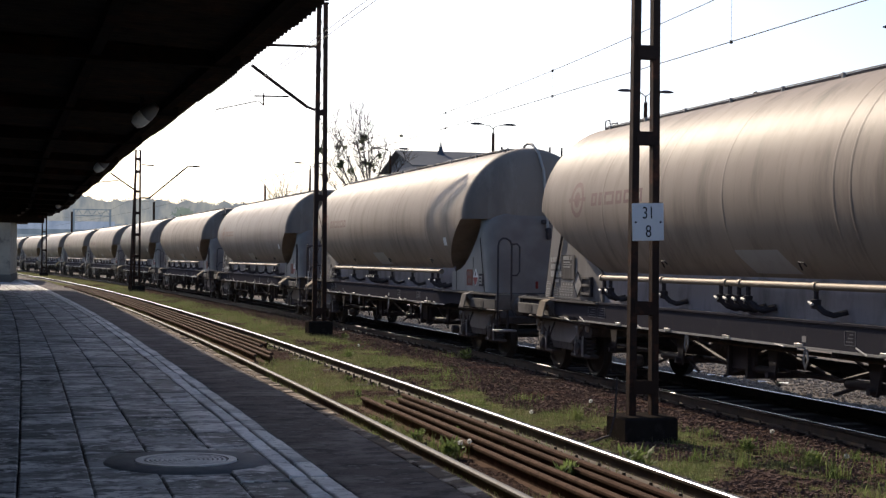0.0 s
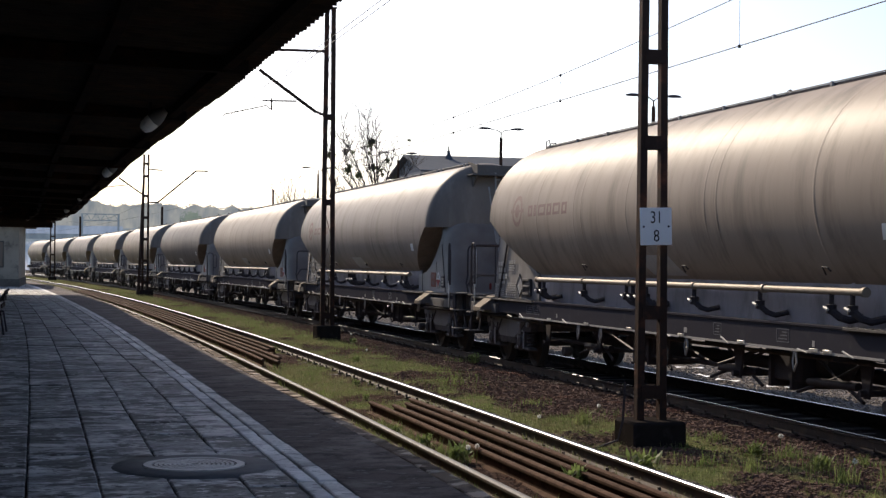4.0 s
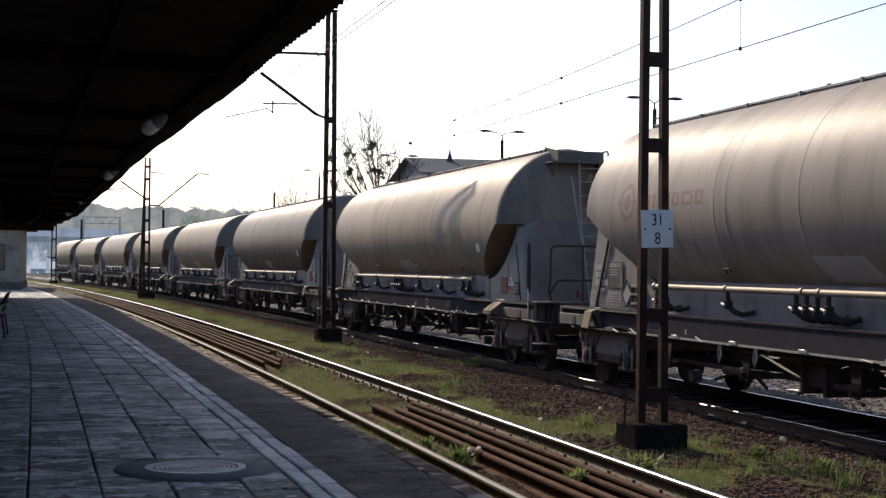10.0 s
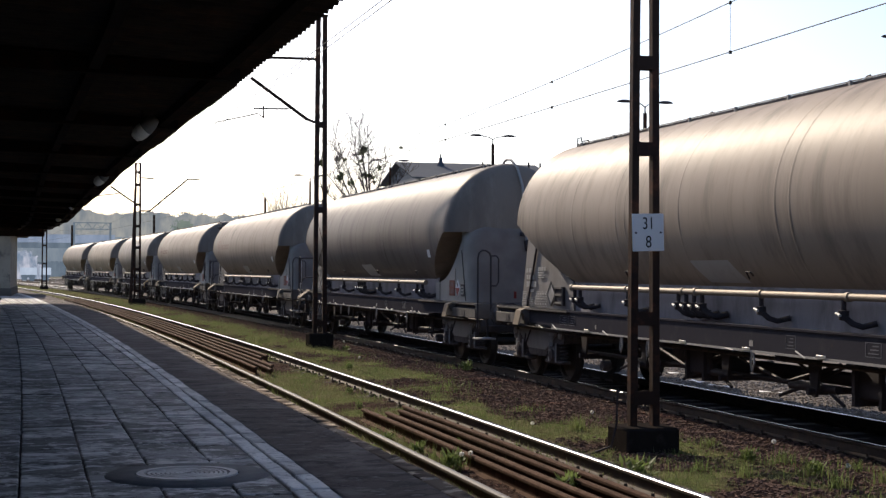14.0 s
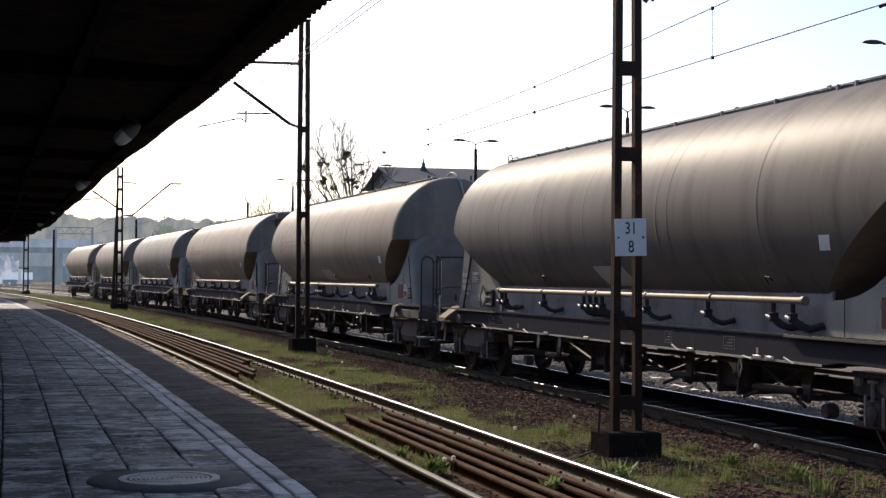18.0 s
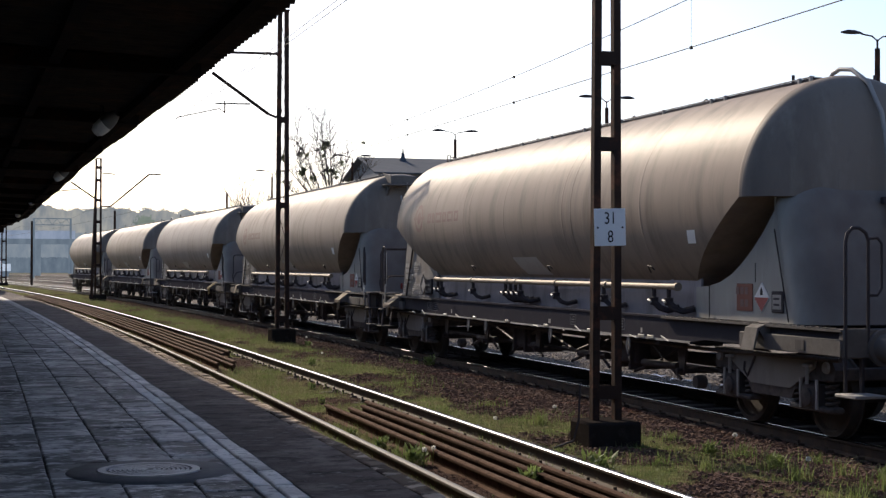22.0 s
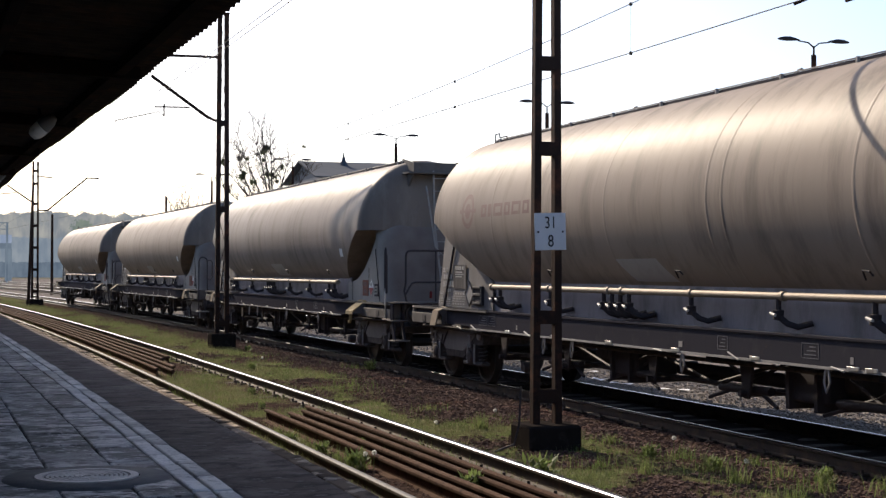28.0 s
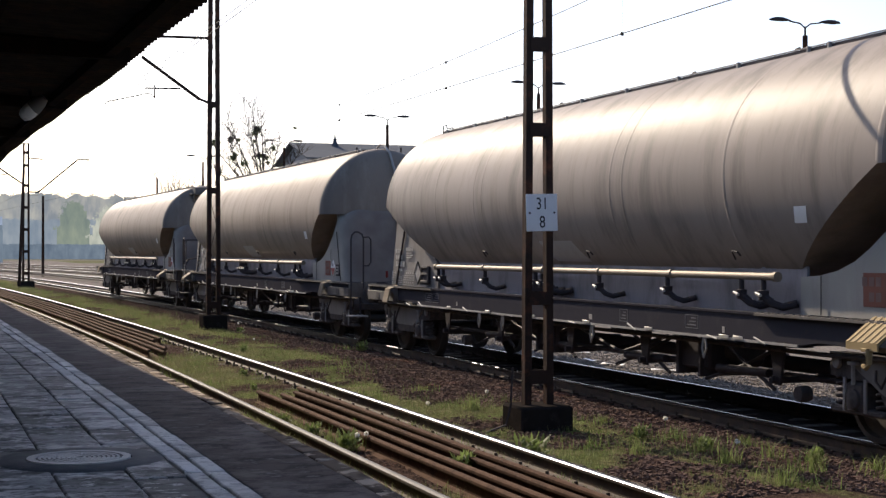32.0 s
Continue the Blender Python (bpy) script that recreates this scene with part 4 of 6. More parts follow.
            for y in (y0, y1):
                gus = Mesh().add([(xi, y - 0.008, zi - 0.03), (xo - sx * 0.02, y - 0.008, zo - 0.03), (xi, y - 0.008, zb), (xi, y + 0.008, zi - 0.03), (xo - sx * 0.02, y + 0.008, zo - 0.03), (xi, y + 0.008, zb)], [(0, 1, 2), (3, 4, 5), (0, 1, 4, 3), (1, 2, 5, 4), (2, 0, 3, 5)])
                part("ramp_gusset", gus, DUSTY, stp)
            if wide:
                y = y0 * 0.72 + y1 * 0.28
                hk = Mesh().tube([(xo - sx * 0.01, y, 1.02), (xo - sx * 0.01, y, 0.88), (xo - sx * 0.01, y + 0.05, 0.84), (xo - sx * 0.01, y + 0.1, 0.86)], [0.036, 0.03, 0.03, 0.02], 6)
                hk.box(xo - sx * 0.01 - 0.02, xo - sx * 0.01 + 0.02, y - 0.05, y + 0.1, 0.985, 1.02, 0.006)
                part("ramp_hook", hk, YELLOW if mt is YELLOW else BEIGE, stp, "hook below the ramp")
    # brake end: platform corner, treads, folding post, railing
    def along_end(d):
        """Distance d towards the brake end, from the middle of the frame."""
        return -0.27 + brake * d

    for sx in (-1, 1):
        def slab(name, d0, d1, x0, x1, z0, z1, mt, c=0.006):
            p, q = along_end(d0), along_end(d1)
            return part(name, Mesh().box(min(sx * x0, sx * x1), max(sx * x0, sx * x1), min(p, q), max(p, q), z0, z1, c), mt, o)
        slab("platform_corner", 9.12, 9.66, 1.05, 1.38, 1.265, 1.295, DUSTY)
        slab("step_tread", 9.28, 9.62, 1.10, 1.42, 0.92, 0.945, DUSTY)
        slab("step_tread", 9.40, 9.76, 1.10, 1.42, 0.54, 0.565, DUSTY)
        slab("step_stringer", 9.34, 9.48, 1.12, 1.17, 0.94, 1.27, DARK)
        slab("step_stringer", 9.34, 9.48, 1.33, 1.37, 0.94, 1.27, FRAME)
        for x in (1.15, 1.35):
            lg = Mesh()
            p0, p1, q0, q1 = along_end(9.36), along_end(9.47), along_end(9.50), along_end(9.61)
            lg.prism([(p0, 0.92), (p1, 0.92), (q1, 0.56), (q0, 0.56)], sx * x - 0.015, sx * x + 0.015)
            part("step_stringer", lg, FRAME if x > 1.3 else DARK, o)
        slab("folding_post", 9.08, 9.13, 1.385, 1.405, 0.97, 1.55, WORN, 0.004)
        d1 = 9.16 if front == "ladder" else 9.34
        pts = [(sx * 1.395, along_end(9.09), 1.5), (sx * 1.395, along_end(9.09), 2.2), (sx * 1.395, along_end(9.09 + 0.15 * (d1 - 9.09)), 2.29), (sx * 1.395, along_end((9.09 + d1) / 2), 2.33), (sx * 1.395, along_end(d1 - 0.15 * (d1 - 9.09)), 2.29), (sx * 1.395, along_end(d1), 2.2), (sx * 1.395, along_end(d1), 1.3 if front == "hose" else 1.5)]
        part("grab_rail", Mesh().tube(pts, 0.019, 8), DARK, o)
        part("post_channel", Mesh().box(sx * 1.38 - 0.02, sx * 1.38 + 0.02, min(along_end(9.095), along_end(9.15)), max(along_end(9.095), along_end(9.15)), 1.45, 2.2, 0.006), DARK if front == "ladder" else WORN, o)
    yr, xc = (-9.45, 1.0) if front == "ladder" else (9.40, 1.30)
    er = Mesh()
    er.tube([(-xc + 0.02, yr, 1.28), (-xc - 0.03, yr, 1.5), (-xc, yr, 1.66), (-xc, yr, 2.18), (-xc + 0.015, yr, 2.24), (-xc + 0.05, yr, 2.28), (-xc + 0.12, yr, 2.29), (xc, yr, 2.29), (xc, yr, 1.28)], 0.021, 8)
    er.tube([(-xc - 0.01, yr, 1.42), (-xc + 0.08, yr, 1.58), (-xc + 0.13, yr, 1.65), (-xc + 0.2, yr, 1.67), (xc, yr, 1.67)], 0.018, 8)
    for x in (-xc + 0.62, 0.1, xc - 0.5):
        er.tube([(x, yr, 1.28), (x, yr, 2.29)], 0.016, 8)
    part("end_railing", er, DARK, o, "dark end platform railing")
    part("end_deck", Mesh().box(-1.05, 1.05, min(along_end(8.7), along_end(9.62)), max(along_end(8.7), along_end(9.62)), 1.255, 1.285, 0.006), DUSTY, o)
    # other end: hooped grab rails and one foot board
    for sx in (-1, 1):
        ye = -brake
        yh = FRONT - 0.02 if ye < 0 else REAR + 0.02
        if front == "hose":
            pts = [(sx * 1.33, yh, 0.6), (sx * 1.33, yh, 2.16), (sx * 1.31, yh, 2.25), (sx * 1.25, yh, 2.31), (sx * 1.17, yh, 2.31), (sx * 1.09, yh, 2.26), (sx * 1.06, yh, 2.18), (sx * 1.06, yh, 1.0)]
            part("grab_rail", Mesh().tube(pts, 0.019, 8), DARK, o)
            pts = [(sx * 1.06, yh, 2.2), (sx * 0.95, yh, 2.21), (sx * 0.90, yh, 2.15), (sx * 0.90, yh, 1.68), (sx * 0.95, yh, 1.61), (sx * 1.06, yh, 1.61)]
            part("grab_loop", Mesh().tube(pts, 0.016, 8), DARK, o)
            part("foot_board", Mesh().box(min(sx * 1.05, sx * 1.42), max(sx * 1.05, sx * 1.42), yh - 0.32, yh + 0.06, 0.555, 0.59, 0.008), LIGHTGREY, o)
            part("foot_bracket", Mesh().prism([(yh, 0.58), (yh + 0.05, 0.58), (yh + 0.05, 0.98), (yh, 0.98)], sx * 1.12 - 0.015, sx * 1.12 + 0.015), DARK, o)
    part("reflector", Mesh().box(-0.585, -0.535, -9.70, -9.65, 1.36, 1.50, 0.01), REDLAMP, o, "small dark red tail lamp bracket")
    if front == "ladder":
        bx = Mesh()
        bx.box(-0.42, 0.50, -8.22, -8.19, 3.92, 4.11)
        bx.box(-0.56, 0.66, -8.32, -7.3, 3.875, 3.915, 0.008)
        bx.add([(-0.42, -8.2, 3.92), (-0.42, -8.2, 4.11), (-0.40, -7.4, 4.24), (-0.40, -7.4, 4.05), (-0.40, -8.2, 3.92), (-0.40, -8.2, 4.11), (-0.38, -7.4, 4.24), (-0.38, -7.4, 4.05)], [(0, 1, 2, 3), (4, 5, 6, 7), (0, 1, 5, 4), (1, 2, 6, 5), (2, 3, 7, 6), (3, 0, 4, 7)])
        bx.box(-0.43, -0.40, -8.235, -8.20, 3.9, 4.13)
        bx.prism([(-8.28, 3.88), (-7.75, 3.88), (-7.95, 3.62)], -0.46, -0.42)
        bx.prism([(-8.28, 3.88), (-7.75, 3.88), (-7.95, 3.62)], 0.44, 0.48)
        bx.tube([(0.56, -8.0, 3.91), (0.56, -8.0, 4.08), (0.56, -8.05, 4.12), (0.56, -8.24, 4.12), (0.56, -8.29, 4.08), (0.56, -8.29, 3.9)], 0.018, 6)
        part("end_platform", bx, DUSTY, o, "grey platform box at the top of the end")
        ld = Mesh()
        for x in (0.0, 0.42):
            ld.tube([(x, -8.22, 3.95), (x + 0.02, -8.28, 2.75), (x + 0.06, -8.68, 1.28)], 0.02, 6)
        for k in range(10):
            z = 1.45 + k * 0.26
            y = -8.22 - (3.95 - z) * 0.05 if z > 2.75 else -8.28 - (2.75 - z) * 0.272
            ld.tube([(0.02, y, z), (0.46, y, z)], 0.011, 6)
        part("ladder", ld, LIGHTGREY, o, "grey end ladder")
        part("ladder_stay", Mesh().tube([(-0.16, -8.24, 3.62), (-0.2, -8.42, 3.5), (-0.06, -8.52, 2.4), (0.04, -8.55, 2.25), (0.12, -8.5, 2.2)], 0.019, 6), LIGHTGREY, o)
        tri = Mesh().add([(0.14, -8.135, 3.5), (0.42, -8.135, 3.5), (0.28, -8.12, 3.72), (0.14, -8.12, 3.5), (0.42, -8.12, 3.5), (0.28, -8.105, 3.72)], [(0, 1, 2), (3, 4, 5), (0, 1, 4, 3), (1, 2, 5, 4), (2, 0, 3, 5)])
        part("warning_triangle", tri, OCHRE, o, "faded yellow warning triangle")
        for k, (mt, z0, z1) in enumerate(((BLUEPLATE, 3.30, 3.48), (DULLRED, 3.10, 3.29))):
            part("warning_plate", Mesh().box(0.20, 0.43, -8.185, -8.165, z0, z1, 0.004), mt, o)
        part("plate_disc", Mesh().lathe([(0.0, 0.006), (0.075, 0.006), (0.08, 0.0)], 18, pose(0.315, -8.186, 3.195, 90, 0, 0)), DOME, o)
    else:
        path = [(0.02, -7.12, 4.18), (0.03, -7.2, 4.27), (0.05, -7.32, 4.31), (0.07, -7.55, 4.28), (0.10, -7.86, 4.09), (0.14, -8.07, 3.72), (0.15, -8.16, 3.3), (0.17, -8.19, 2.9), (0.18, -8.24, 2.55)]
        part("vent_hose", Mesh().tube(path, 0.028, 10), HOSE, o, "grey vent hose over the dome")
        cl = Mesh().box(0.06, 0.28, -8.23, -8.16, 2.64, 2.72, 0.008)
        cl.box(0.15, 0.24, -8.30, -8.12, 2.32, 2.56, 0.02)
        part("hose_clamp", cl, DARK, o)
        for x, y in ((-0.4, -7.0), (0.55, -7.3), (0.85, -7.2)):
            part("top_post", Mesh().tube([(x, y, 3.9), (x, y, 4.26)], 0.02, 6), DARK, o)
    # plates at the front
    part("orange_plate", Mesh().box(-1.092, -1.078, -7.24, -6.85, 1.37, 1.70, 0.004), ORANGE, o, "orange hazard number plate")
    for k in (0, 1):
        for q in range(2 + k):
            part("plate_bar", Mesh().box(-1.095, -1.091, -7.14 + 0.11 * q, -7.06 + 0.11 * q, 1.42 + 0.15 * k, 1.51 + 0.15 * k), RED, o)
    dia = pose(-1.083, -7.46, 1.54, 45, 0, 0)
    part("hazard_diamond", Mesh().box(-0.008, 0.008, -0.125, 0.125, -0.125, 0.125, 0, dia), SIGNWHITE, o, "white and red hazard diamond")
    part("diamond_half", Mesh().add([(-1.094, -7.63, 1.54), (-1.094, -7.29, 1.54), (-1.094, -7.46, 1.37)], [(0, 1, 2)]), HAZRED, o)
    part("flame_mark", Mesh().add([(-1.094, -7.49, 1.57), (-1.094, -7.43, 1.57), (-1.094, -7.425, 1.61), (-1.094, -7.46, 1.67), (-1.094, -7.49, 1.62)], [(0, 1, 2, 3, 4)]), BLACK, o)
    gr = Mesh().box(-1.10, -1.078, -7.97, -7.70, 1.37, 1.62, 0.01)
    part("card_holder", gr, DARK, o)
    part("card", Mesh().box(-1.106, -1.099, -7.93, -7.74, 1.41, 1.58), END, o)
    for z in (1.45, 1.52):
        part("card_bar", Mesh().box(-1.109, -1.105, -7.90, -7.77, z, z + 0.025), DARK, o)
    part("skirt_seam", Mesh().tube([(-1.102, -7.78, 2.34), (-1.102, -8.10, 1.27)], 0.009, 6), DARK, o)
    part("skirt_seam", Mesh().tube([(-1.101, -7.33, 1.95), (-1.101, -7.33, 1.72)], 0.005, 6), DARK, o)
    part("skirt_seam", Mesh().tube([(-1.101, -6.15, 1.66), (-1.101, -6.15, 1.26)], 0.006, 6), DARK, o)
    # stencilled writing, diamond and board at the rear
    rr = random.Random(3)
    txt = Mesh()

    def bar(y, z, w, hh):
        txt.box(-1.1025, -1.0995, y - w, y, z - hh / 2, z + hh / 2)

    def line(y, z, hh, words, wide=0.035, gap=0.012):
        """A line of unreadable characters as upright bars; words: how many in each."""
        for n in words:
            for _ in range(n):
                if rr.random() < 0.5:
                    bar(y, z, wide, hh)
                else:
                    bar(y, z, wide * 0.4, hh)
                    bar(y - wide * 0.65, z, wide * 0.35, hh)
                y -= wide + gap
            y -= gap * 2.5

    def cell(y0, y1, z0, z1, n):
        """A ruled box with small characters in it."""
        for z in (z0, z1):
            bar(y0, z, y0 - y1, 0.006)
        for y in (y0, y1):
            bar(y, (z0 + z1) / 2, 0.006, z1 - z0)
        for k in range(n):
            bar(y0 - (y0 - y1) * (k + 0.6) / (n + 0.4), (z0 + z1) / 2, (y0 - y1) / n * 0.42, (z1 - z0) * 0.42)

    line(8.16, 1.915, 0.08, (2, 3, 2))
    line(8.14, 1.795, 0.08, (2, 2, 4))
    line(8.15, 1.67, 0.10, (4, 3, 2), 0.042)
    line(7.93, 1.555, 0.05, (5,), 0.026)
    cell(8.37, 8.15, 1.46, 1.53, 4)
    cell(8.40, 8.17, 1.37, 1.44, 3)
    cell(8.41, 8.17, 1.285, 1.36, 3)
    cell(8.02, 7.79, 1.36, 1.43, 3)
    cell(8.02, 7.78, 1.28, 1.35, 4)
    cell(7.60, 7.04, 1.46, 1.54, 4)
    cell(7.70, 7.04, 1.375, 1.45, 8)
    cell(7.74, 7.04, 1.28, 1.365, 5)
    line(7.52, 1.945, 0.07, (6, 2), 0.038)
    for k, w in enumerate((0.36, 0.44, 0.36)):
        line(7.52, 1.875 - 0.04 * k, 0.02, (int(w / 0.035),), 0.028, 0.006)
    tx = part("stencil", txt, MARK, o, "pale stencilled data panel")
    tx["kind"] = "stuff"
    if front == "ladder" and logo == 1:
        part("dark_panel", Mesh().box(-1.0995, -1.097, 6.98, 7.62, 1.59, 2.0), SOOT, o, "dark streaked repainted field")
    part("diagonal_stay", Mesh().tube([(-1.105, 8.1, 1.26), (-1.105, 7.56, 2.36)], 0.02, 6), DARK, o)
    dm = Mesh().add([(-1.104, 6.80, 1.72), (-1.104, 7.0, 1.51), (-1.104, 6.80, 1.30), (-1.104, 6.60, 1.51)], [(0, 1, 2, 3)])
    part("diamond_board", dm, LIGHTGREY, o, "grey diamond board")
    q = [(-1.105, 6.80, 1.72), (-1.105, 7.0, 1.51), (-1.105, 6.80, 1.30), (-1.105, 6.60, 1.51), (-1.105, 6.80, 1.72)]
    part("diamond_frame", Mesh().tube(q, 0.012, 4), DUSTY, o)
    bd = Mesh().box(-1.12, -1.078, 6.15, 6.56, 1.32, 1.64, 0.008)
    board = part("label_board", bd, DARK, o)
    for z in (1.36, 1.50, 1.62):
        part("board_ledge", Mesh().box(-1.15, -1.118, 6.17, 6.54, z - 0.02, z + 0.02, 0.006), DUSTY, board)
    for y in (6.15, 6.54):
        part("board_ledge", Mesh().box(-1.14, -1.118, y, y + 0.022, 1.32, 1.64, 0.004), DUSTY, board)
    if logo:
        mt = RED
        cy, ca = 5.94, math.degrees(math.asin((2.87 - TZ) / TR))

        def disc(r0, r1, a0=0.0, a1=360.0, n=36):
            """A band of the round emblem between two radii and two angles."""
            d = Mesh()
            for k in range(n + 1):
                a = radians(a0 + (a1 - a0) * k / n)
                for rad in (r0, r1):
                    d.v.append(on_tank(cy + rad * math.cos(a), ca + math.degrees(rad * math.sin(a) / TR)))
            d.f = [(2 * k, 2 * k + 2, 2 * k + 3, 2 * k + 1) for k in range(n)]
            d.mi = [0] * n
            return d
        part("emblem_ring", disc(0.205, 0.285), mt, tank, "faded red ring emblem")
        part("emblem_core", disc(0.005, 0.125, 12, 168, 16), mt, tank)
        part("emblem_core", disc(0.005, 0.125, 192, 348, 16), mt, tank)
        part("emblem_bar", decal(cy - 0.37, cy - 0.21, ca - 1.3, ca + 1.3), mt, tank)
        part("emblem_bar", decal(cy + 0.21, cy + 0.37, ca - 1.3, ca + 1.3), mt, tank)
        part("emblem_bar", decal(cy - 0.2, cy + 0.2, ca - 0.9, ca + 0.9), mt, tank)
        y = 5.32
        for w in (0.24, 0.16, 0.38, 0.24, 0.36, 0.26):
            eb = decal(y - w, y, 0.4, 2.4, 0, 1)
            for q in (decal(y - w, y, 6.2, 8.2, 0, 1), decal(y - 0.075, y, 2.4, 6.2, 0, 1), decal(y - w, y - w + 0.075, 2.4, 6.2, 0, 1)):
                eb.add(q.v, q.f)
            part("emblem_block", eb, mt, tank)
            y -= w + 0.075
    # underframe gear
    part("centre_sill", Mesh().box(-0.2, 0.2, -9.2, 9.2, 0.86, 1.2, 0.02), FRAME, o)
    for y in (-4.0, -2.0, 0.0, 2.0, 4.0):
        part("hopper_outlet", Mesh().lathe([(0.95, 1.5), (0.32, 0.98), (0.2, 0.88), (0.2, 0.78), (0, 0.78)], 16, pose(0, y, 0)), DARK, o)
    for y in (-5.0, -1.7, 1.7, 5.0):
        part("cross_bearer", Mesh().box(-1.28, 1.28, y - 0.06, y + 0.06, 0.86, 1.2, 0.01), FRAME, o)
    br = Mesh()
    br.tube([(-0.75, -6.2, 0.55), (-0.75, 6.2, 0.55)], 0.035, 6)
    br.tube([(-0.9, -2.5, 0.85), (-0.9, -1.2, 0.56), (-0.9, 0.3, 0.85), (-0.9, 1.6, 0.56), (-0.9, 2.9, 0.85)], 0.025, 6)
    part("brake_rod", br, DARK, o)
    for y in (-4.3, -1.9, 0.9, 3.2):
        for d in (-1, 1):
            part("brake_rigging", Mesh().tube([(-0.95, y - 0.75 * d, 0.40), (-0.85, y, 0.62), (-0.8, y + 0.8 * d, 0.92)], 0.022, 6), DARK, o)
        part("slack_adjuster", Mesh().tube([(-0.9, y - 0.55, 0.56), (-0.9, y + 0.55, 0.54)], 0.05, 10), DARK, o)
    part("train_pipe", Mesh().tube([(-1.12, -9.2, 0.9), (-1.12, -6.2, 0.86), (-1.12, 6.2, 0.86), (-1.12, 9.2, 0.9)], 0.025, 8), BOGIE, o)
    for y in (-5.6, 4.6):
        cw = Mesh().lathe([(0, -0.07), (0.08, -0.07), (0.09, -0.03), (0.09, 0.03), (0.08, 0.07), (0, 0.07)], 18, pose(-0.95, y, 0.4, 0, 90, 0))
        part("gear_drum", cw, BOGIE, o)
    part("discharge_pipe", Mesh().tube([(0, -5.6, 0.58), (0, 5.6, 0.58)], 0.09, 12), DARK, o)
    for y in (-3.2, 1.2):
        gb = Mesh().box(-0.95, -0.35, y - 0.42, y + 0.42, 0.50, 0.86, 0.03)
        gb.box(-1.0, -0.3, y - 0.3, y - 0.24, 0.42, 0.9)
        gb.box(-1.0, -0.3, y + 0.24, y + 0.3, 0.42, 0.9)
        part("gear_box", gb, DARK, o, "dark underframe equipment box")
    for y in (-5.2, -2.1, 0.2, 2.9, 5.4):
        part("hanger", Mesh().prism([(y - 0.16, 0.95), (y + 0.16, 0.95), (y + 0.05, 0.46), (y - 0.05, 0.46)], -1.02, -0.99), DARK, o)
        part("brake_shaft", Mesh().tube([(-1.1, y, 0.52), (1.1, y, 0.52)], 0.04, 8), DARK, o)
    part("air_tank", Mesh().lathe([(0, -0.6), (0.12, -0.58), (0.2, -0.5), (0.2, 0.5), (0.12, 0.58), (0, 0.6)], 18, along(pose(-0.55, -3.4, 0.72))), BOGIE, o)
    part("brake_cylinder", Mesh().lathe([(0, -0.3), (0.16, -0.28), (0.16, 0.25), (0.05, 0.3), (0.04, 0.55), (0, 0.55)], 16, along(pose(-0.5, 2.4, 0.72))), BOGIE, o)
    for y, tilt in ((-5.4, 0.1), (-4.4, 0.05), (-2.4, 0.12), (-0.6, 0.03), (3.6, 0.1), (5.9, 0.12), (6.6, 0.05)):
        part("release_lever", Mesh().tube([(-1.36, y - 0.11, 0.93), (-1.36, y + 0.11, 0.93 + tilt * 0.6)], 0.011, 6), CHROME, o)
    for y in (-4.2, -1.2, 2.0, 3.0):
        part("tie_ring", Mesh().tube([(-1.33, y, 0.94), (-1.34, y - 0.04, 0.80), (-1.34, y + 0.02, 0.70), (-1.34, y + 0.06, 0.80), (-1.33, y + 0.04, 0.94)], 0.014, 6), LIGHTGREY, o)
    bogie_parts(o, -7.63)
    bogie_parts(o, 7.63)
    return o


TRAIN_LABELS = {
    "ladder": "dusty beige four-axle silo wagon with end ladder on rails",
    "hose": "dusty beige four-axle silo wagon with vent hose on rails",
}
KINDS = [("ladder", 1, DUSTY, 0), ("hose", 1, DUSTY, 0), ("ladder", 1, BEIGE, 3), ("ladder", 0, BEIGE, 0), ("hose", 0, BEIGE, 2), ("hose", 1, DUSTY, 1), ("ladder", 1, BEIGE, 0), ("ladder", 0, YELLOW, 3), ("hose", 0, BEIGE, 0), ("ladder", 0, BEIGE, 1)]
TRAIN, MADE = [], {}
for kind in KINDS:
    if kind in MADE:
        w = copy_thing(MADE[kind], pose(0, 0, 0))
    else:
        w = MADE[kind] = wagon(*kind)
    w["label"] = TRAIN_LABELS[kind[0]]
    TRAIN.append(w)

PITCH, START = 20.136, 16.389


def travelled(t):
    """How far the train has rolled at t seconds."""
    return 4.146 * t + 0.0053 * t * t


def wagon_pose(k, t):
    y = START + PITCH * k - travelled(t)
    a, b = y - 7.63, y + 7.63
    xa, xb = track_b(a), track_b(b)
    return pose((xa + xb) / 2, y, 0, 0, 0, -math.degrees(math.atan2(xb - xa, b - a)))


def motions():
    """The train rolls towards the camera and past it, its wheels turning."""
    for k, w in enumerate(TRAIN):
        walk(w, [(t, wagon_pose(k, t)) for t in range(0, 33)])
        for b in w.children:
            if not b.name.startswith("bogie"):
                continue
            for ws in b.children:
                if ws.name.startswith("wheelset"):
                    base = ws.matrix_basis.translation.copy()
                    walk(ws, [(q / 8, Matrix.Translation(base) @ Matrix.Rotation(travelled(q / 8) / 0.46, 4, "X")) for q in range(0, 257)])
# ---- canopy over the platform ----
EDGE_Y, EDGE_X = (-8.56, 12.091, 19.902, 28.89, 39.911, 61.739, 78.11), (2.461, 1.873, 1.573, 1.241, 0.931, 0.321, -0.642)


def canopy_edge(y):
    return float(np.interp(y, EDGE_Y, EDGE_X))


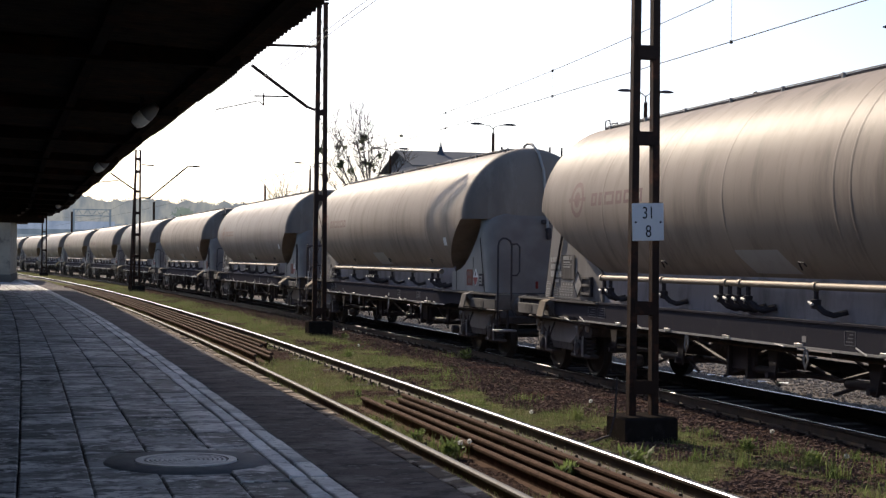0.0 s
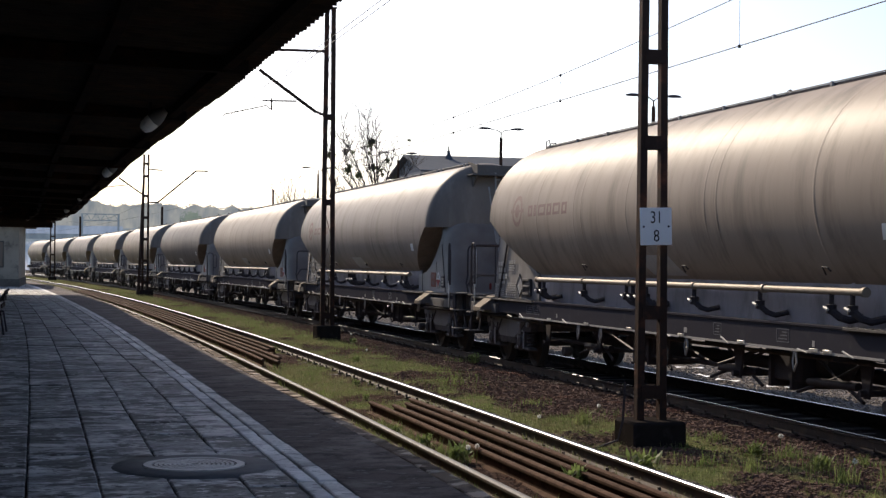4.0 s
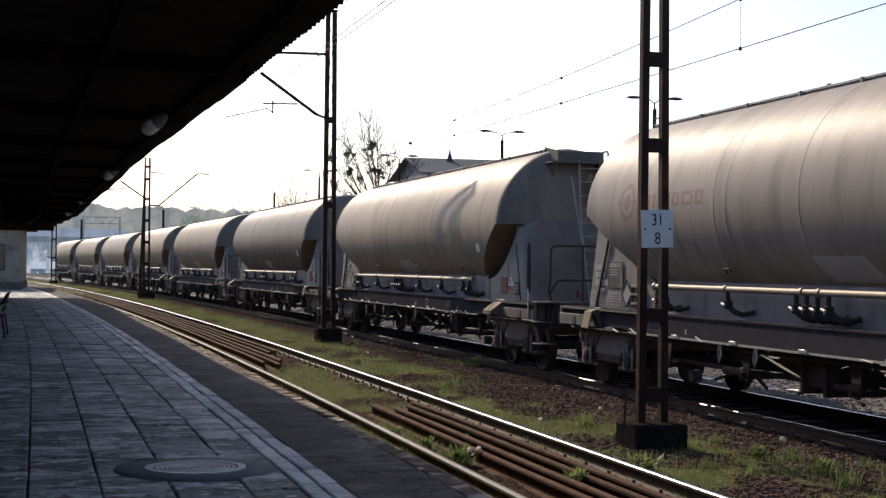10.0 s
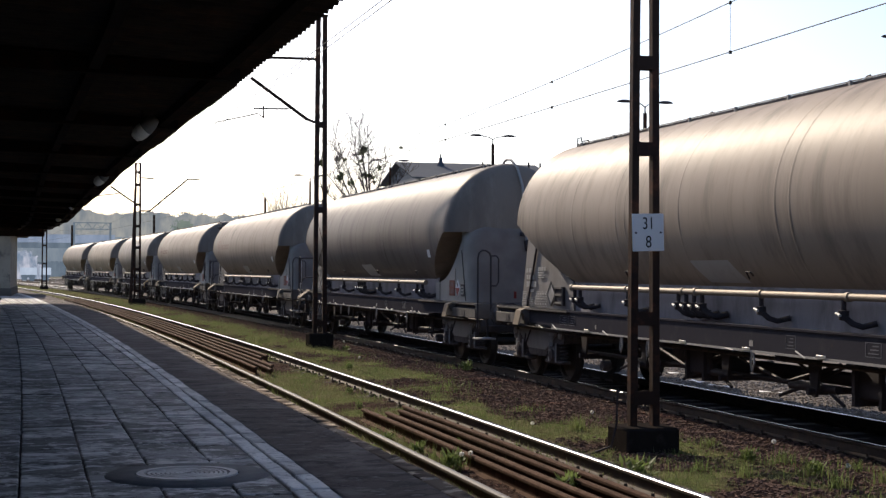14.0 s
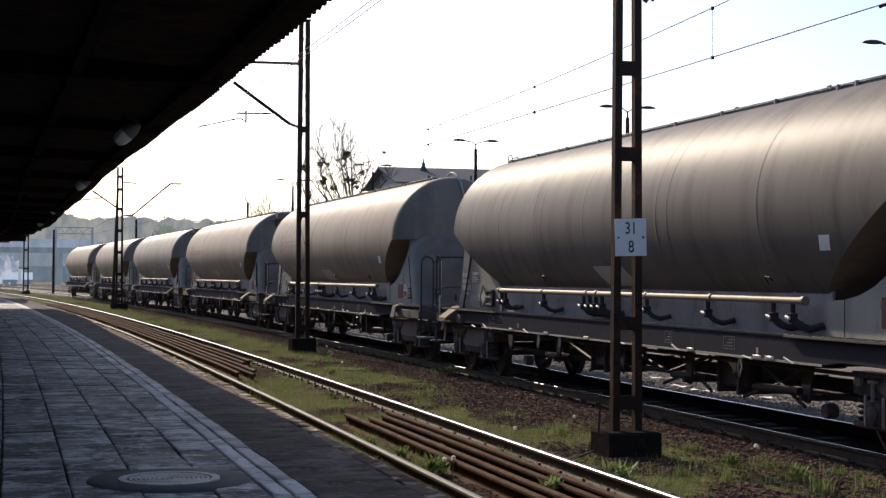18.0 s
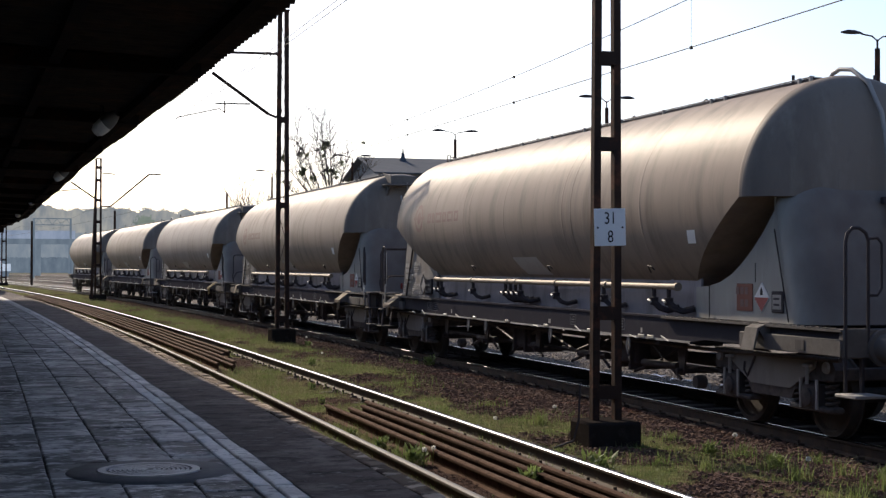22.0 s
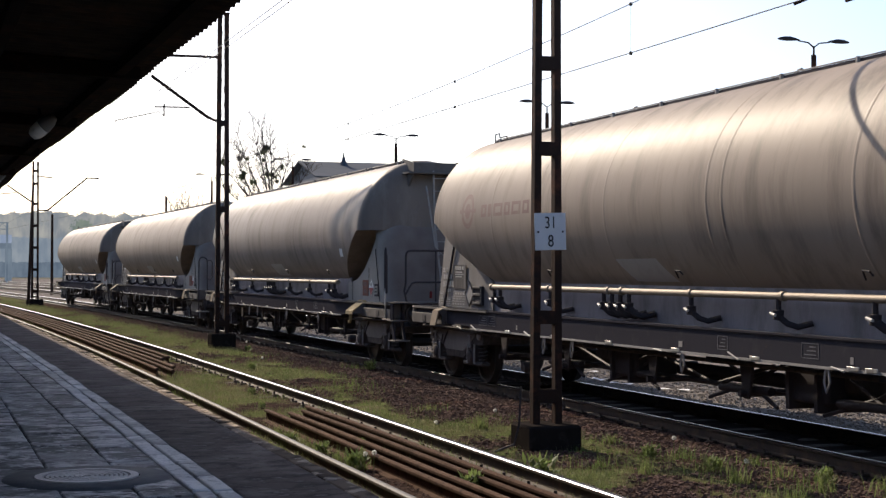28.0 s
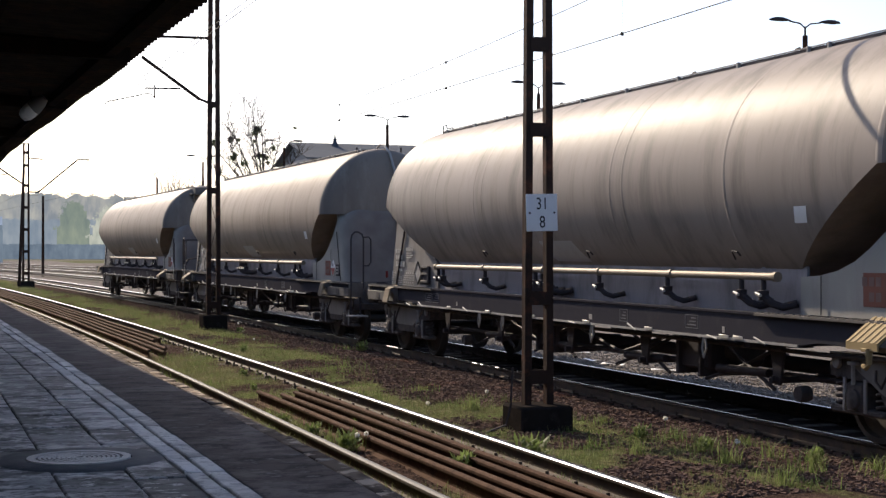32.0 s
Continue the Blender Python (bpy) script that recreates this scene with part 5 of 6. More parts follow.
CZ, CEND = 3.826, 75.4
canopy = thing("platform_canopy", "dark corrugated sheet canopy over the platform", "canopy", kind="structure")
sheet = Mesh()
ny = int((CEND + 8) / 0.0295)
cols = (0.0, 0.5, 1.2, 3.0, 8.0)
for k in range(ny):
    y = -8 + 0.0295 * k
    bay = int((y + 8) / 1.06)
    jut = 0.02 * math.sin(bay * 12.9)
    wave = 0.026 * math.sin(2 * math.pi * y / 0.177)
    for c in cols:
        sheet.v.append((canopy_edge(y) + jut - c, y, CZ + 0.05 * c + wave + 0.012 * math.sin(bay * 5.1)))
w = len(cols)
k0 = 0
while k0 < ny - 1:
    k1 = min(k0 + 36, ny - 1)
    bay_sheet = Mesh()
    bay_sheet.v = sheet.v[k0 * w:(k1 + 1) * w]
    bay_sheet.f = [(k * w + i, k * w + i + 1, (k + 1) * w + i + 1, (k + 1) * w + i) for k in range(k1 - k0) for i in range(w - 1)]
    bay_sheet.mi = [0] * len(bay_sheet.f)
    part("roof_sheet", bay_sheet, ROOFSHEET, canopy, smooth=60)
    k0 = k1
for c, h in ((0.35, 0.10), (1.5, 0.12), (2.9, 0.12), (4.4, 0.12), (6.0, 0.12)):
    pts = [(canopy_edge(y) - c, y, CZ + 0.05 * c - 0.03) for y in range(-8, 76, 2)]
    part("purlin", Mesh().sweep([(-0.05, 0), (-0.05, -h), (0.05, -h), (0.05, 0)], pts), BEAM, canopy)
for k in range(17):
    y = -6 + 5.03 * k
    e = canopy_edge(y)
    b = Mesh()
    b.add([(e - 0.15, y - 0.06, CZ - 0.02), (e - 0.15, y - 0.06, CZ - 0.14), (e - 8, y - 0.06, CZ + 0.05), (e - 8, y - 0.06, CZ + 0.37), (e - 0.15, y + 0.06, CZ - 0.02), (e - 0.15, y + 0.06, CZ - 0.14), (e - 8, y + 0.06, CZ + 0.05), (e - 8, y + 0.06, CZ + 0.37)],
          [(0, 1, 2, 3), (4, 5, 6, 7), (0, 1, 5, 4), (1, 2, 6, 5), (2, 3, 7, 6), (3, 0, 4, 7)])
    part("rafter", b, BEAM, canopy)
part("end_beam", Mesh().box(canopy_edge(75) - 8, canopy_edge(75) - 0.25, 75.2, 75.4, CZ - 0.35, CZ + 0.3, 0.02), BEAM, canopy)
# Unseen wall, added to close the place and limit sky light.
tagged(new("wall_platform", Mesh().box(-6.6, -6.3, -25, 72, 0.2, 4.4).data("wall_platform", PLASTER)), "unseen plain plastered wall added behind the platform", "wall", kind="structure")


def canopy_lamp(y, dx, up):
    x = canopy_edge(y) - dx
    o = thing("canopy_lamp", "grey lantern with a clouded bowl hung under the canopy", "lamp", pose(x, y, CZ + up - 0.08), "lamps under the canopy")
    part("arm", Mesh().tube([(0, 0, 0.1), (0, 0, -0.06), (0.05, 0.1, -0.1)], 0.025, 8), DARK, o)
    hs = Mesh().lathe([(0.0, 0.19), (0.05, 0.18), (0.085, 0.1), (0.1, 0.0), (0.09, -0.01)], 18, pose(0.04, -0.06, -0.12, 20, 48, 0))
    part("housing", hs, LAMPGREY, o)
    bw = Mesh().lathe([(0.095, 0.0), (0.1, -0.06), (0.09, -0.13), (0.06, -0.18), (0.0, -0.2)], 18, pose(0.04, -0.06, -0.12, 20, 48, 0))
    part("bowl", bw, LAMPGLASS, o)


for y, dx, up in ((18.5, 0.66, 0.0), (29.96, 0.45, 0.065), (46.0, 0.375, 0.21), (56.7, 0.48, 0.17)):
    canopy_lamp(y, dx, up)

# station building at the end of the platform
sb = thing("station_building", "small cream plastered building beside the platform", "building", pose(0, 0, 0))
part("wall", Mesh().box(-14, -2.75, 90, 104, 0.2, 4.0), PLASTER, sb, "stained cream plaster wall")
part("plinth", Mesh().box(-14, -2.68, 89.92, 104.05, 0.2, 0.75, 0.02), PLINTH, sb)
part("roof", Mesh().box(-14.5, -2.05, 89.2, 105, 4.0, 4.3, 0.04), ROOFSHEET, sb)
part("shutter", Mesh().box(-5.0, -3.65, 89.93, 90.02, 1.5, 2.9, 0.02), SHUTTER, sb, "brown closed shutter")
part("shutter_frame", Mesh().box(-5.08, -3.57, 89.96, 90.03, 1.42, 2.98, 0.01), PLINTH, sb)

# bench under the canopy
bn = thing("platform_bench", "dark metal platform bench with an arm rest", "bench", pose(-1.9, 32.6, PZ, 0, 0, -90))
for x in (0.0, -1.5):
    part("bench_leg", Mesh().tube([(x, 0.0, 0), (x - 0.02, 0.12, 0.42), (x, 0.55, 0.45), (x, 0.62, 0)], 0.022, 8), DARK, bn)
    part("arm_rest", Mesh().tube([(x, 0.1, 0.42), (x, 0.02, 0.66), (x, 0.5, 0.68), (x, 0.66, 0.95)], 0.02, 8), DARK, bn)
for k in range(4):
    part("seat_slat", Mesh().box(-1.55, 0.05, 0.08 + 0.12 * k, 0.17 + 0.12 * k, 0.44, 0.47, 0.006), BEAM, bn)
for k in range(3):
    part("back_slat", Mesh().box(-1.55, 0.05, 0.56 + 0.03 * k, 0.585 + 0.03 * k, 0.56 + 0.14 * k, 0.66 + 0.14 * k, 0.006), BEAM, bn)

# manhole in the platform
mh = thing("manhole_cover", "round cast iron manhole cover in a dark concrete collar", "manhole", pose(0.98, 11.67, PZ + 0.004))
part("collar", Mesh().lathe([(0.40, -0.02), (0.40, 0.010), (0.62, 0.008), (0.655, -0.02)], 48), COLLAR, mh)
part("rim", Mesh().lathe([(0.33, -0.02), (0.33, 0.018), (0.39, 0.018), (0.396, -0.02)], 48), CASTIRON, mh, "light worn iron rim")
part("cover", Mesh().lathe([(0.325, -0.02), (0.325, 0.008), (0.0, 0.008)], 48), COLLAR, mh)
for k in range(8):
    r = 0.045 + 0.036 * k
    part("rib", Mesh().lathe([(r - 0.011, 0.004), (r - 0.010, 0.016), (r + 0.010, 0.016), (r + 0.011, 0.004)], 40), CASTIRON, mh)


# ---- catenary masts ----
def channel(m, x, y, z0, z1, w, d, lean=0.0, s=1):
    """An upright channel iron; its flanges point along y."""
    t = 0.011
    out = [(-w / 2, 0), (w / 2, 0), (w / 2, d), (w / 2 - t, d), (w / 2 - t, t), (-w / 2 + t, t), (-w / 2 + t, d), (-w / 2, d)]
    v = [(x + a, y + b, z0) for a, b in out] + [(x + a - lean, y + b, z1) for a, b in out]
    n = len(out)
    m.add(v, [tuple(range(n)), tuple(range(n, 2 * n))] + [(k, (k + 1) % n, n + (k + 1) % n, n + k) for k in range(n)])


def mast(x, y, height, spread, leg, battens, lacing, footing, label, taper=0.04):
    o = thing("catenary_mast", label, "mast", pose(x, y, 0, 0, 0, 0), "catenary masts beside the track")
    fw, fd, fz = footing
    ft = Mesh().box(-fw / 2, fw / 2, -fd / 2, fd / 2, -0.35, fz, 0.03)
    part("footing", ft, FOOTING, o, "dark stained concrete footing")
    for s in (-1, 1):
        m = Mesh()
        channel(m, s * (spread - leg) / 2, -0.05, fz - 0.02, height, leg, 0.10, s * taper)
        part("leg", m, MAST, o)
    for z in battens:
        k = 1 - z / height
        xx = spread / 2 - leg * 0.5 - taper * (1 - k)
        for yy in (-0.06, 0.055):
            part("batten_plate", Mesh().box(-xx, xx, yy - 0.005, yy + 0.005, z - 0.075, z + 0.075), MAST, o)
    if lacing:
        z, s = lacing[0], 1
        while z < lacing[1]:
            k = spread / 2 - leg - taper * z / height + 0.02
            part("lacing", Mesh().tube([(-s * k, 0, z), (s * k, 0, z + lacing[2])], 0.009, 4), MAST, o)
            z += lacing[2]
            s = -s
    part("cap_plate", Mesh().box(-spread / 2 + taper - 0.02, spread / 2 - taper + 0.02, -0.07, 0.07, height - 0.02, height + 0.02), MAST, o)
    return o


def insulator(m, a, b, n=4):
    a, b = Vector(a), Vector(b)
    d = b - a
    r, path = [], []
    for k in range(n * 3 + 1):
        path.append(a + d * (k / (n * 3)))
        r.append(0.055 if k % 3 == 1 else 0.03)
    m.tube(path, r, 10)


m1 = mast(6.31, 15.42, 9.0, 0.35, 0.083, (0.50, 1.38, 3.27, 4.23, 5.3, 6.4, 7.5), None, (0.62, 0.62, 0.19), "dark rust-stained lattice mast with a white kilometre sign")
ar = Mesh().tube([(-0.1, 0, 5.9), (-1.3, 0, 6.75), (-2.0, 0, 7.1)], 0.035, 8)
ar.tube([(-0.1, 0, 7.3), (-1.9, 0, 7.15)], 0.025, 8)
part("cantilever_arm", ar, MAST, m1)
far_arm = Mesh().tube([(0.75, 0, 5.17), (2.2, 0, 5.5), (4.0, 0, 5.95)], 0.032, 8)
far_arm.tube([(4.0, 0, 5.95), (4.0, 0, 5.2), (3.9, 0, 5.18)], 0.03, 8)
far_arm.tube([(4.0, 0, 5.24), (3.6, 0.1, 5.26), (3.36, 0.3, 5.15)], 0.02, 8)
part("cantilever_arm", far_arm, MAST, m1)
ins = Mesh()
insulator(ins, (0.19, 0, 5.02), (0.78, 0, 5.18), 7)
part("insulator", ins, PORCELAIN, m1)
pl = Mesh().box(-0.19, 0.185, -0.128, -0.120, 2.13, 2.545, 0.003)
plate = part("kilometre_sign", pl, SIGNWHITE, m1, "white kilometre sign reading 31 over 8", pose(0, 0, 0, 0, 0, 0) @ Matrix.Translation((0, 0, 2.337)) @ Matrix.Rotation(radians(-1.5), 4, "Y") @ Matrix.Translation((0, 0, -2.337)))
for body_text, z in (("31", 2.375), ("8", 2.17)):
    cu = bpy.data.curves.new("number_text", "FONT")
    cu.body, cu.size, cu.align_x, cu.extrude = body_text, 0.19, "CENTER", 0.001
    tmp = new("number_outline", cu)
    dg = bpy.context.evaluated_depsgraph_get()
    me = bpy.data.meshes.new_from_object(tmp.evaluated_get(dg))
    bpy.data.objects.remove(tmp)
    me.materials.clear()
    me.materials.append(BLACK)
    nb = new("number_text", me)
    nb.parent = plate
    nb.matrix_basis = Matrix.Translation((0.0, -0.131, z)) @ Matrix.Rotation(radians(90), 4, "X") @ Matrix.Diagonal((0.78, 1.0, 1.0, 1.0))
bolts = Mesh()
for x in (-0.15, 0.145):
    bolts.lathe([(0, 0.012), (0.012, 0.010), (0.012, 0)], 8, pose(x, -0.128, 2.335, 90, 0, 0))
part("bolt", bolts, DARK, plate)
part("earth_cable", Mesh().tube([(-0.34, -0.1, 0.62), (-0.36, -0.1, 0.2), (-0.42, -0.1, -0.02), (-0.75, -0.2, -0.1), (-1.0, -0.25, -0.1)], 0.012, 6), DARK, m1)

m2 = mast(6.45, 37.4, 8.42, 0.36, 0.11, (0.55, 3.44, 5.62), (0.7, 8.2, 0.62), (0.62, 0.62, 0.3), "dark lattice mast with a cantilever arm over the platform track")


def cantilever(o, s, reach, z0, z1):
    """Bracket arm, stay and registration arm; s: side of the track."""
    a = Mesh().tube([(s * 0.35, 0, z0 + 0.02), (s * (reach - 0.25), 0, z1)], 0.042, 8)
    a.tube([(s * 0.45, 0, 7.3), (s * (reach - 0.2), 0, 7.28)], 0.034, 8)
    a.tube([(s * 0.84, 0, 6.0), (s * 1.72, 0, 5.98)], 0.02, 8)
    a.tube([(s * 1.48, 0, 6.06), (s * 1.48, 0, 5.74)], 0.02, 8)
    a.tube([(s * 1.48, 0, 5.76), (s * 1.62, 0, 5.86), (s * 2.68, 0, 5.60), (s * 2.68, 0, 5.53)], 0.014, 8)
    part("cantilever_arm", a, MAST, o)
    for p, q in (((s * 0.16, 0, 5.68), (s * 0.40, 0, z0 + 0.05)), ((s * 0.14, 0, 7.3), (s * 0.48, 0, 7.3))):
        i = Mesh()
        insulator(i, p, q)
        part("insulator", i, PORCELAIN, o)


cantilever(m2, -1, 2.05, 5.72, 6.76)
m3 = mast(4.2, 83.9, 7.8, 0.40, 0.11, (0.7, 1.9, 3.1, 4.3, 5.5, 6.6, 7.3), None, (0.9, 0.7, 0.28), "dark lattice mast with arms to both sides", 0.02)
for s in (-1, 1):
    lg = Mesh().tube([(s * 0.02 - 0.35, -0.35 * s, -0.05), (s * 0.02 - 0.12, 0, 6.6)], 0.05, 6)
    part("stay_leg", lg, MAST, m3)
a3 = Mesh().tube([(0.2, 0, 5.15), (0.65, 0, 5.15), (2.75, 0, 6.97), (3.4, 0, 6.97)], 0.045, 8)
a3.tube([(-0.2, 0, 5.6), (-1.5, 0, 6.5)], 0.045, 8)
a3.tube([(-1.0, 0, 6.1), (-2.6, 0, 5.9)], 0.03, 6)
a3.tube([(0.2, 0, 7.0), (0.9, 0, 6.95)], 0.035, 6)
part("cantilever_arm", a3, MAST, m3)
m4 = mast(-1.4, 150.0, 7.6, 0.55, 0.13, (0.7, 2.4, 4.2, 6.0), None, (0.8, 0.7, 0.2), "distant dark lattice mast by the track", 0.02)
part("cantilever_arm", Mesh().tube([(0, 0, 6.0), (2.4, 0, 6.9)], 0.05, 6), MAST, m4)


# ---- overhead wires ----
def wire(name, label, pts, r):
    o = thing(name, label, "overhead wire")
    part("strand", Mesh().tube(pts, r, 5), WIRE, o)
    return o


def run(fun, off, zf, y0, y1, step=3.0):
    n = int((y1 - y0) / step) + 1
    return [(fun(y0 + (y1 - y0) * k / n) + off, y0 + (y1 - y0) * k / n, zf(y0 + (y1 - y0) * k / n)) for k in range(n + 1)]


def sag(y):
    """Height of the messenger wire over the train's track, slung between supports."""
    d = (y - 41 + 24) % 48 - 24
    return 5.48 + 0.00085 * d * d


wire("contact_wire", "dark contact wire over the train's track", run(track_b, 0, lambda y: 5.13, -6, 230), 0.0085)
wire("messenger_wire", "slung messenger wire over the train's track", run(track_b, 0, sag, -6, 230, 1.5), 0.008)
for y in (12.5, 19.9, 27.6, 35.2, 43.0, 51.0):
    z1 = sag(y)
    o = wire("dropper", "thin dropper between the overhead wires", [(track_b(y), y, 5.13), (track_b(y), y, z1)], 0.003)
    part("clip", Mesh().box(track_b(y) - 0.02, track_b(y) + 0.02, y - 0.02, y + 0.02, 5.10, 5.15, 0.004), WIRE, o)
    part("clip", Mesh().box(track_b(y) - 0.02, track_b(y) + 0.02, y - 0.02, y + 0.02, z1 - 0.03, z1 + 0.02, 0.004), WIRE, o)
wire("contact_wire", "dark contact wire over the platform track", run(track_a, 0.02, lambda y: 5.57, -6, 230), 0.007)
wire("messenger_wire", "second contact wire over the platform track", run(track_a, -0.04, lambda y: 5.62, -6, 230), 0.007)


# ---- street lamps beyond the train ----
def street_lamp(x, y, h, spread=1.15):
    o = thing("street_lamp", "tall twin-armed street lamp beyond the tracks", "street lamp", pose(x, y, -0.2), "street lamps beyond the tracks")
    part("pole", Mesh().tube([(0, 0, 0), (0, 0, h * 0.55), (0, 0, h - 0.45)], [0.11, 0.10, 0.085], 10), MAST, o)
    part("top_tube", Mesh().tube([(0, 0, h - 0.5), (0, 0, h - 0.15)], 0.035, 8), MAST, o)
    for s in (-1, 1):
        part("arm", Mesh().tube([(0, 0, h - 0.2), (s * 0.2, 0, h - 0.05), (s * (spread - 0.55), 0, h)], 0.025, 6), MAST, o)
        hd = Mesh()
        prof = [(0.0, 0.03, 0.02), (0.12, 0.06, 0.06), (0.32, 0.13, 0.10), (0.55, 0.14, 0.10), (0.72, 0.09, 0.06), (0.8, 0.02, 0.02)]
        n = 10
        for d, hw, hh in prof:
            for k in range(n):
                a = 2 * math.pi * k / n
                hd.v.append((s * (spread - 0.6 + d), hw * math.cos(a), h + 0.02 + hh * (math.sin(a) if math.sin(a) > 0 else math.sin(a) * 0.4)))
        for i in range(len(prof) - 1):
            for k in range(n):
                hd.f.append((i * n + k, i * n + (k + 1) % n, (i + 1) * n + (k + 1) % n, (i + 1) * n + k))
        hd.mi = [0] * len(hd.f)
        part("lamp_head", hd, DARK, o, "dark curved lamp head")


for x, y in ((23.6, 80.0), (25.4, 62.0), (26.9, 42.5), (22.1, 100.0), (19.5, 118.0)):
    street_lamp(x, y, 9.7)
for x, y, h in ((17.5, 130, 8.6), (7.9, 130, 6.9), (1.2, 150, 6.5)):
    o = thing("pole", "plain dark pole in the yard", "pole", pose(x, y, -0.3))
    part("shaft", Mesh().tube([(0, 0, 0), (0, 0, h)], [0.13, 0.10], 10), MAST, o)

# ---- signal house with a slate roof ----
hb = thing("railway_house", "grey railway house with a dark slate roof", "house", pose(37.3, 150, -0.3, 0, 0, 0))
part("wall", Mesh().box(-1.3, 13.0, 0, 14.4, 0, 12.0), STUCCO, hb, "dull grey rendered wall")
gable = Mesh().add([(x, y, z) for x in (-1.3, -1.1) for y, z in ((0.0, 12.0), (14.4, 12.0), (7.2, 13.75))], [(0, 1, 2), (3, 4, 5), (0, 1, 4, 3), (1, 2, 5, 4), (2, 0, 3, 5)])
part("gable", gable, GABLE, hb, "blue-grey boarded gable", smooth=0)
rf = Mesh().add([(x, y, z + d) for x in (-2.0, 14.0) for d in (-0.14, 0.0) for y, z in ((-0.9, 11.95), (7.2, 14.05), (15.3, 11.95))],
                [(0, 1, 4, 3), (1, 2, 5, 4), (6, 7, 10, 9), (7, 8, 11, 10), (3, 4, 10, 9), (4, 5, 11, 10), (0, 1, 7, 6), (1, 2, 8, 7), (0, 3, 9, 6), (2, 5, 11, 8)])
part("roof", rf, SLATE, hb, "dark slate roof", smooth=0)
part("chimney", Mesh().lathe([(0.75, 12.9), (0.5, 13.5), (0.22, 14.1), (0.16, 14.35), (0.28, 14.4), (0.1, 14.5), (0.05, 15.0), (0.0, 15.0)], 8, pose(2.7, 5.6, 0)), SLATE, hb, "dark roof turret with a finial")
for k in range(5):
    w = part("window", Mesh().box(-2.4 + 3.0 * k, -1.0 + 3.0 * k, -0.06, 0.04, 7.5, 9.4, 0.02), PLINTH, hb)
    part("pane", Mesh().box(-2.28 + 3.0 * k, -1.12 + 3.0 * k, -0.075, -0.055, 7.62, 9.28), GLASS, w)

# ---- bare trees ----
def bare_tree(x, y, h, seed, mistletoe, spread=0.5, fan=False):
    o = thing("bare_tree", "leafless tree with dark mistletoe clumps" if mistletoe else "small leafless tree in the yard", "tree", pose(x, y, -0.3))
    rg = random.Random(seed)
    tr, tw, tips = Mesh(), Mesh(), []

    def grow(p, d, length, r, depth):
        pts, q = [p], p.copy()
        for _ in range(4):
            d = (d + Vector((rg.uniform(-1, 1), rg.uniform(-1, 1), rg.uniform(-0.3, 0.6))) * 0.14).normalized()
            q = q + d * length / 4
            pts.append(q.copy())
        (tr if depth < 2 else tw).tube(pts, [r * (1 - 0.16 * k) for k in range(5)], 6 if depth < 2 else 3, cap=False)
        if depth >= 5 or r < 0.006:
            tips.append(q)
            return
        if depth in (2, 3):
            tips.append(q)
        for _ in range(rg.choice((3, 3, 4)) if depth else 7):
            a = Vector((rg.uniform(-1, 1), rg.uniform(-1, 1), rg.uniform(0.0, 0.9))).normalized()
            start = pts[rg.choice((2, 3, 4))] if depth else pts[rg.choice((3, 4))]
            grow(start, (d * 0.75 + a * (spread + 0.25)).normalized(), length * rg.uniform(0.55, 0.8), r * rg.uniform(0.45, 0.62), depth + 1)

    if fan:
        foot = Vector((0, 0, h * 0.44))
        tr.tube([(0, 0, 0), (0.05, 0, h * 0.2), foot], [h * 0.02, h * 0.017, h * 0.015], 8)
        for k, (deg, share) in enumerate(((-60, 0.34), (-46, 0.43), (-34, 0.49), (-23, 0.53), (-13, 0.53), (-4, 0.54), (6, 0.48), (18, 0.42), (32, 0.37))):
            ang = radians(deg)
            d = Vector((math.sin(ang), rg.uniform(-0.35, 0.35), math.cos(ang))).normalized()
            q, pts = foot - Vector((0, 0, rg.uniform(0, h * 0.05))), []
            ln = h * share
            for j in range(10):
                pts.append(q.copy())
                d = (d + Vector((rg.uniform(-1, 1), rg.uniform(-1, 1), 0.45)) * 0.07).normalized()
                q = q + d * ln / 9
            tr.tube(pts, [h * 0.0062 * (1 - 0.085 * j) for j in range(10)], 6, cap=False)
            for j in range(3, 10):
                for _ in range(4):
                    a = Vector((rg.uniform(-1, 1), rg.uniform(-0.7, 0.7), rg.uniform(0.0, 0.9))).normalized()
                    grow(pts[j], (d * 0.6 + a * 0.7).normalized(), ln * rg.uniform(0.10, 0.2), h * 0.0021, 3)
    else:
        grow(Vector((0, 0, 0)), Vector((0, 0, 1)), h * 0.40, h * 0.019, 0)
    part("trunk", tr, BARK, o)
    part("twig_crown", tw, BARK, o)["kind"] = "stuff"
    for k in range(mistletoe):
        p = rg.choice([q for q in tips if h * 0.58 < q.z < h * 0.86])
        r = rg.uniform(0.2, 0.38)
        c = Mesh()
        for _ in range(46):
            a = Vector((rg.gauss(0, 1), rg.gauss(0, 1), rg.gauss(0, 1))).normalized()
            b = a.orthogonal().normalized() * r * 0.16
            c.add([p - b * 0.4, p + b * 0.4, p + a * r * 0.7 + b, p + a * r * rg.uniform(0.75, 1.1), p + a * r * 0.7 - b], [(0, 1, 2, 3, 4)])
        part("mistletoe", c, MISTLE, o, "round mistletoe clump", smooth=0)
    return o


bare_tree(22.75, 110.0, 13.5, 11, 15, fan=True)
bare_tree(19.4, 125.0, 9.6, 23, 0)

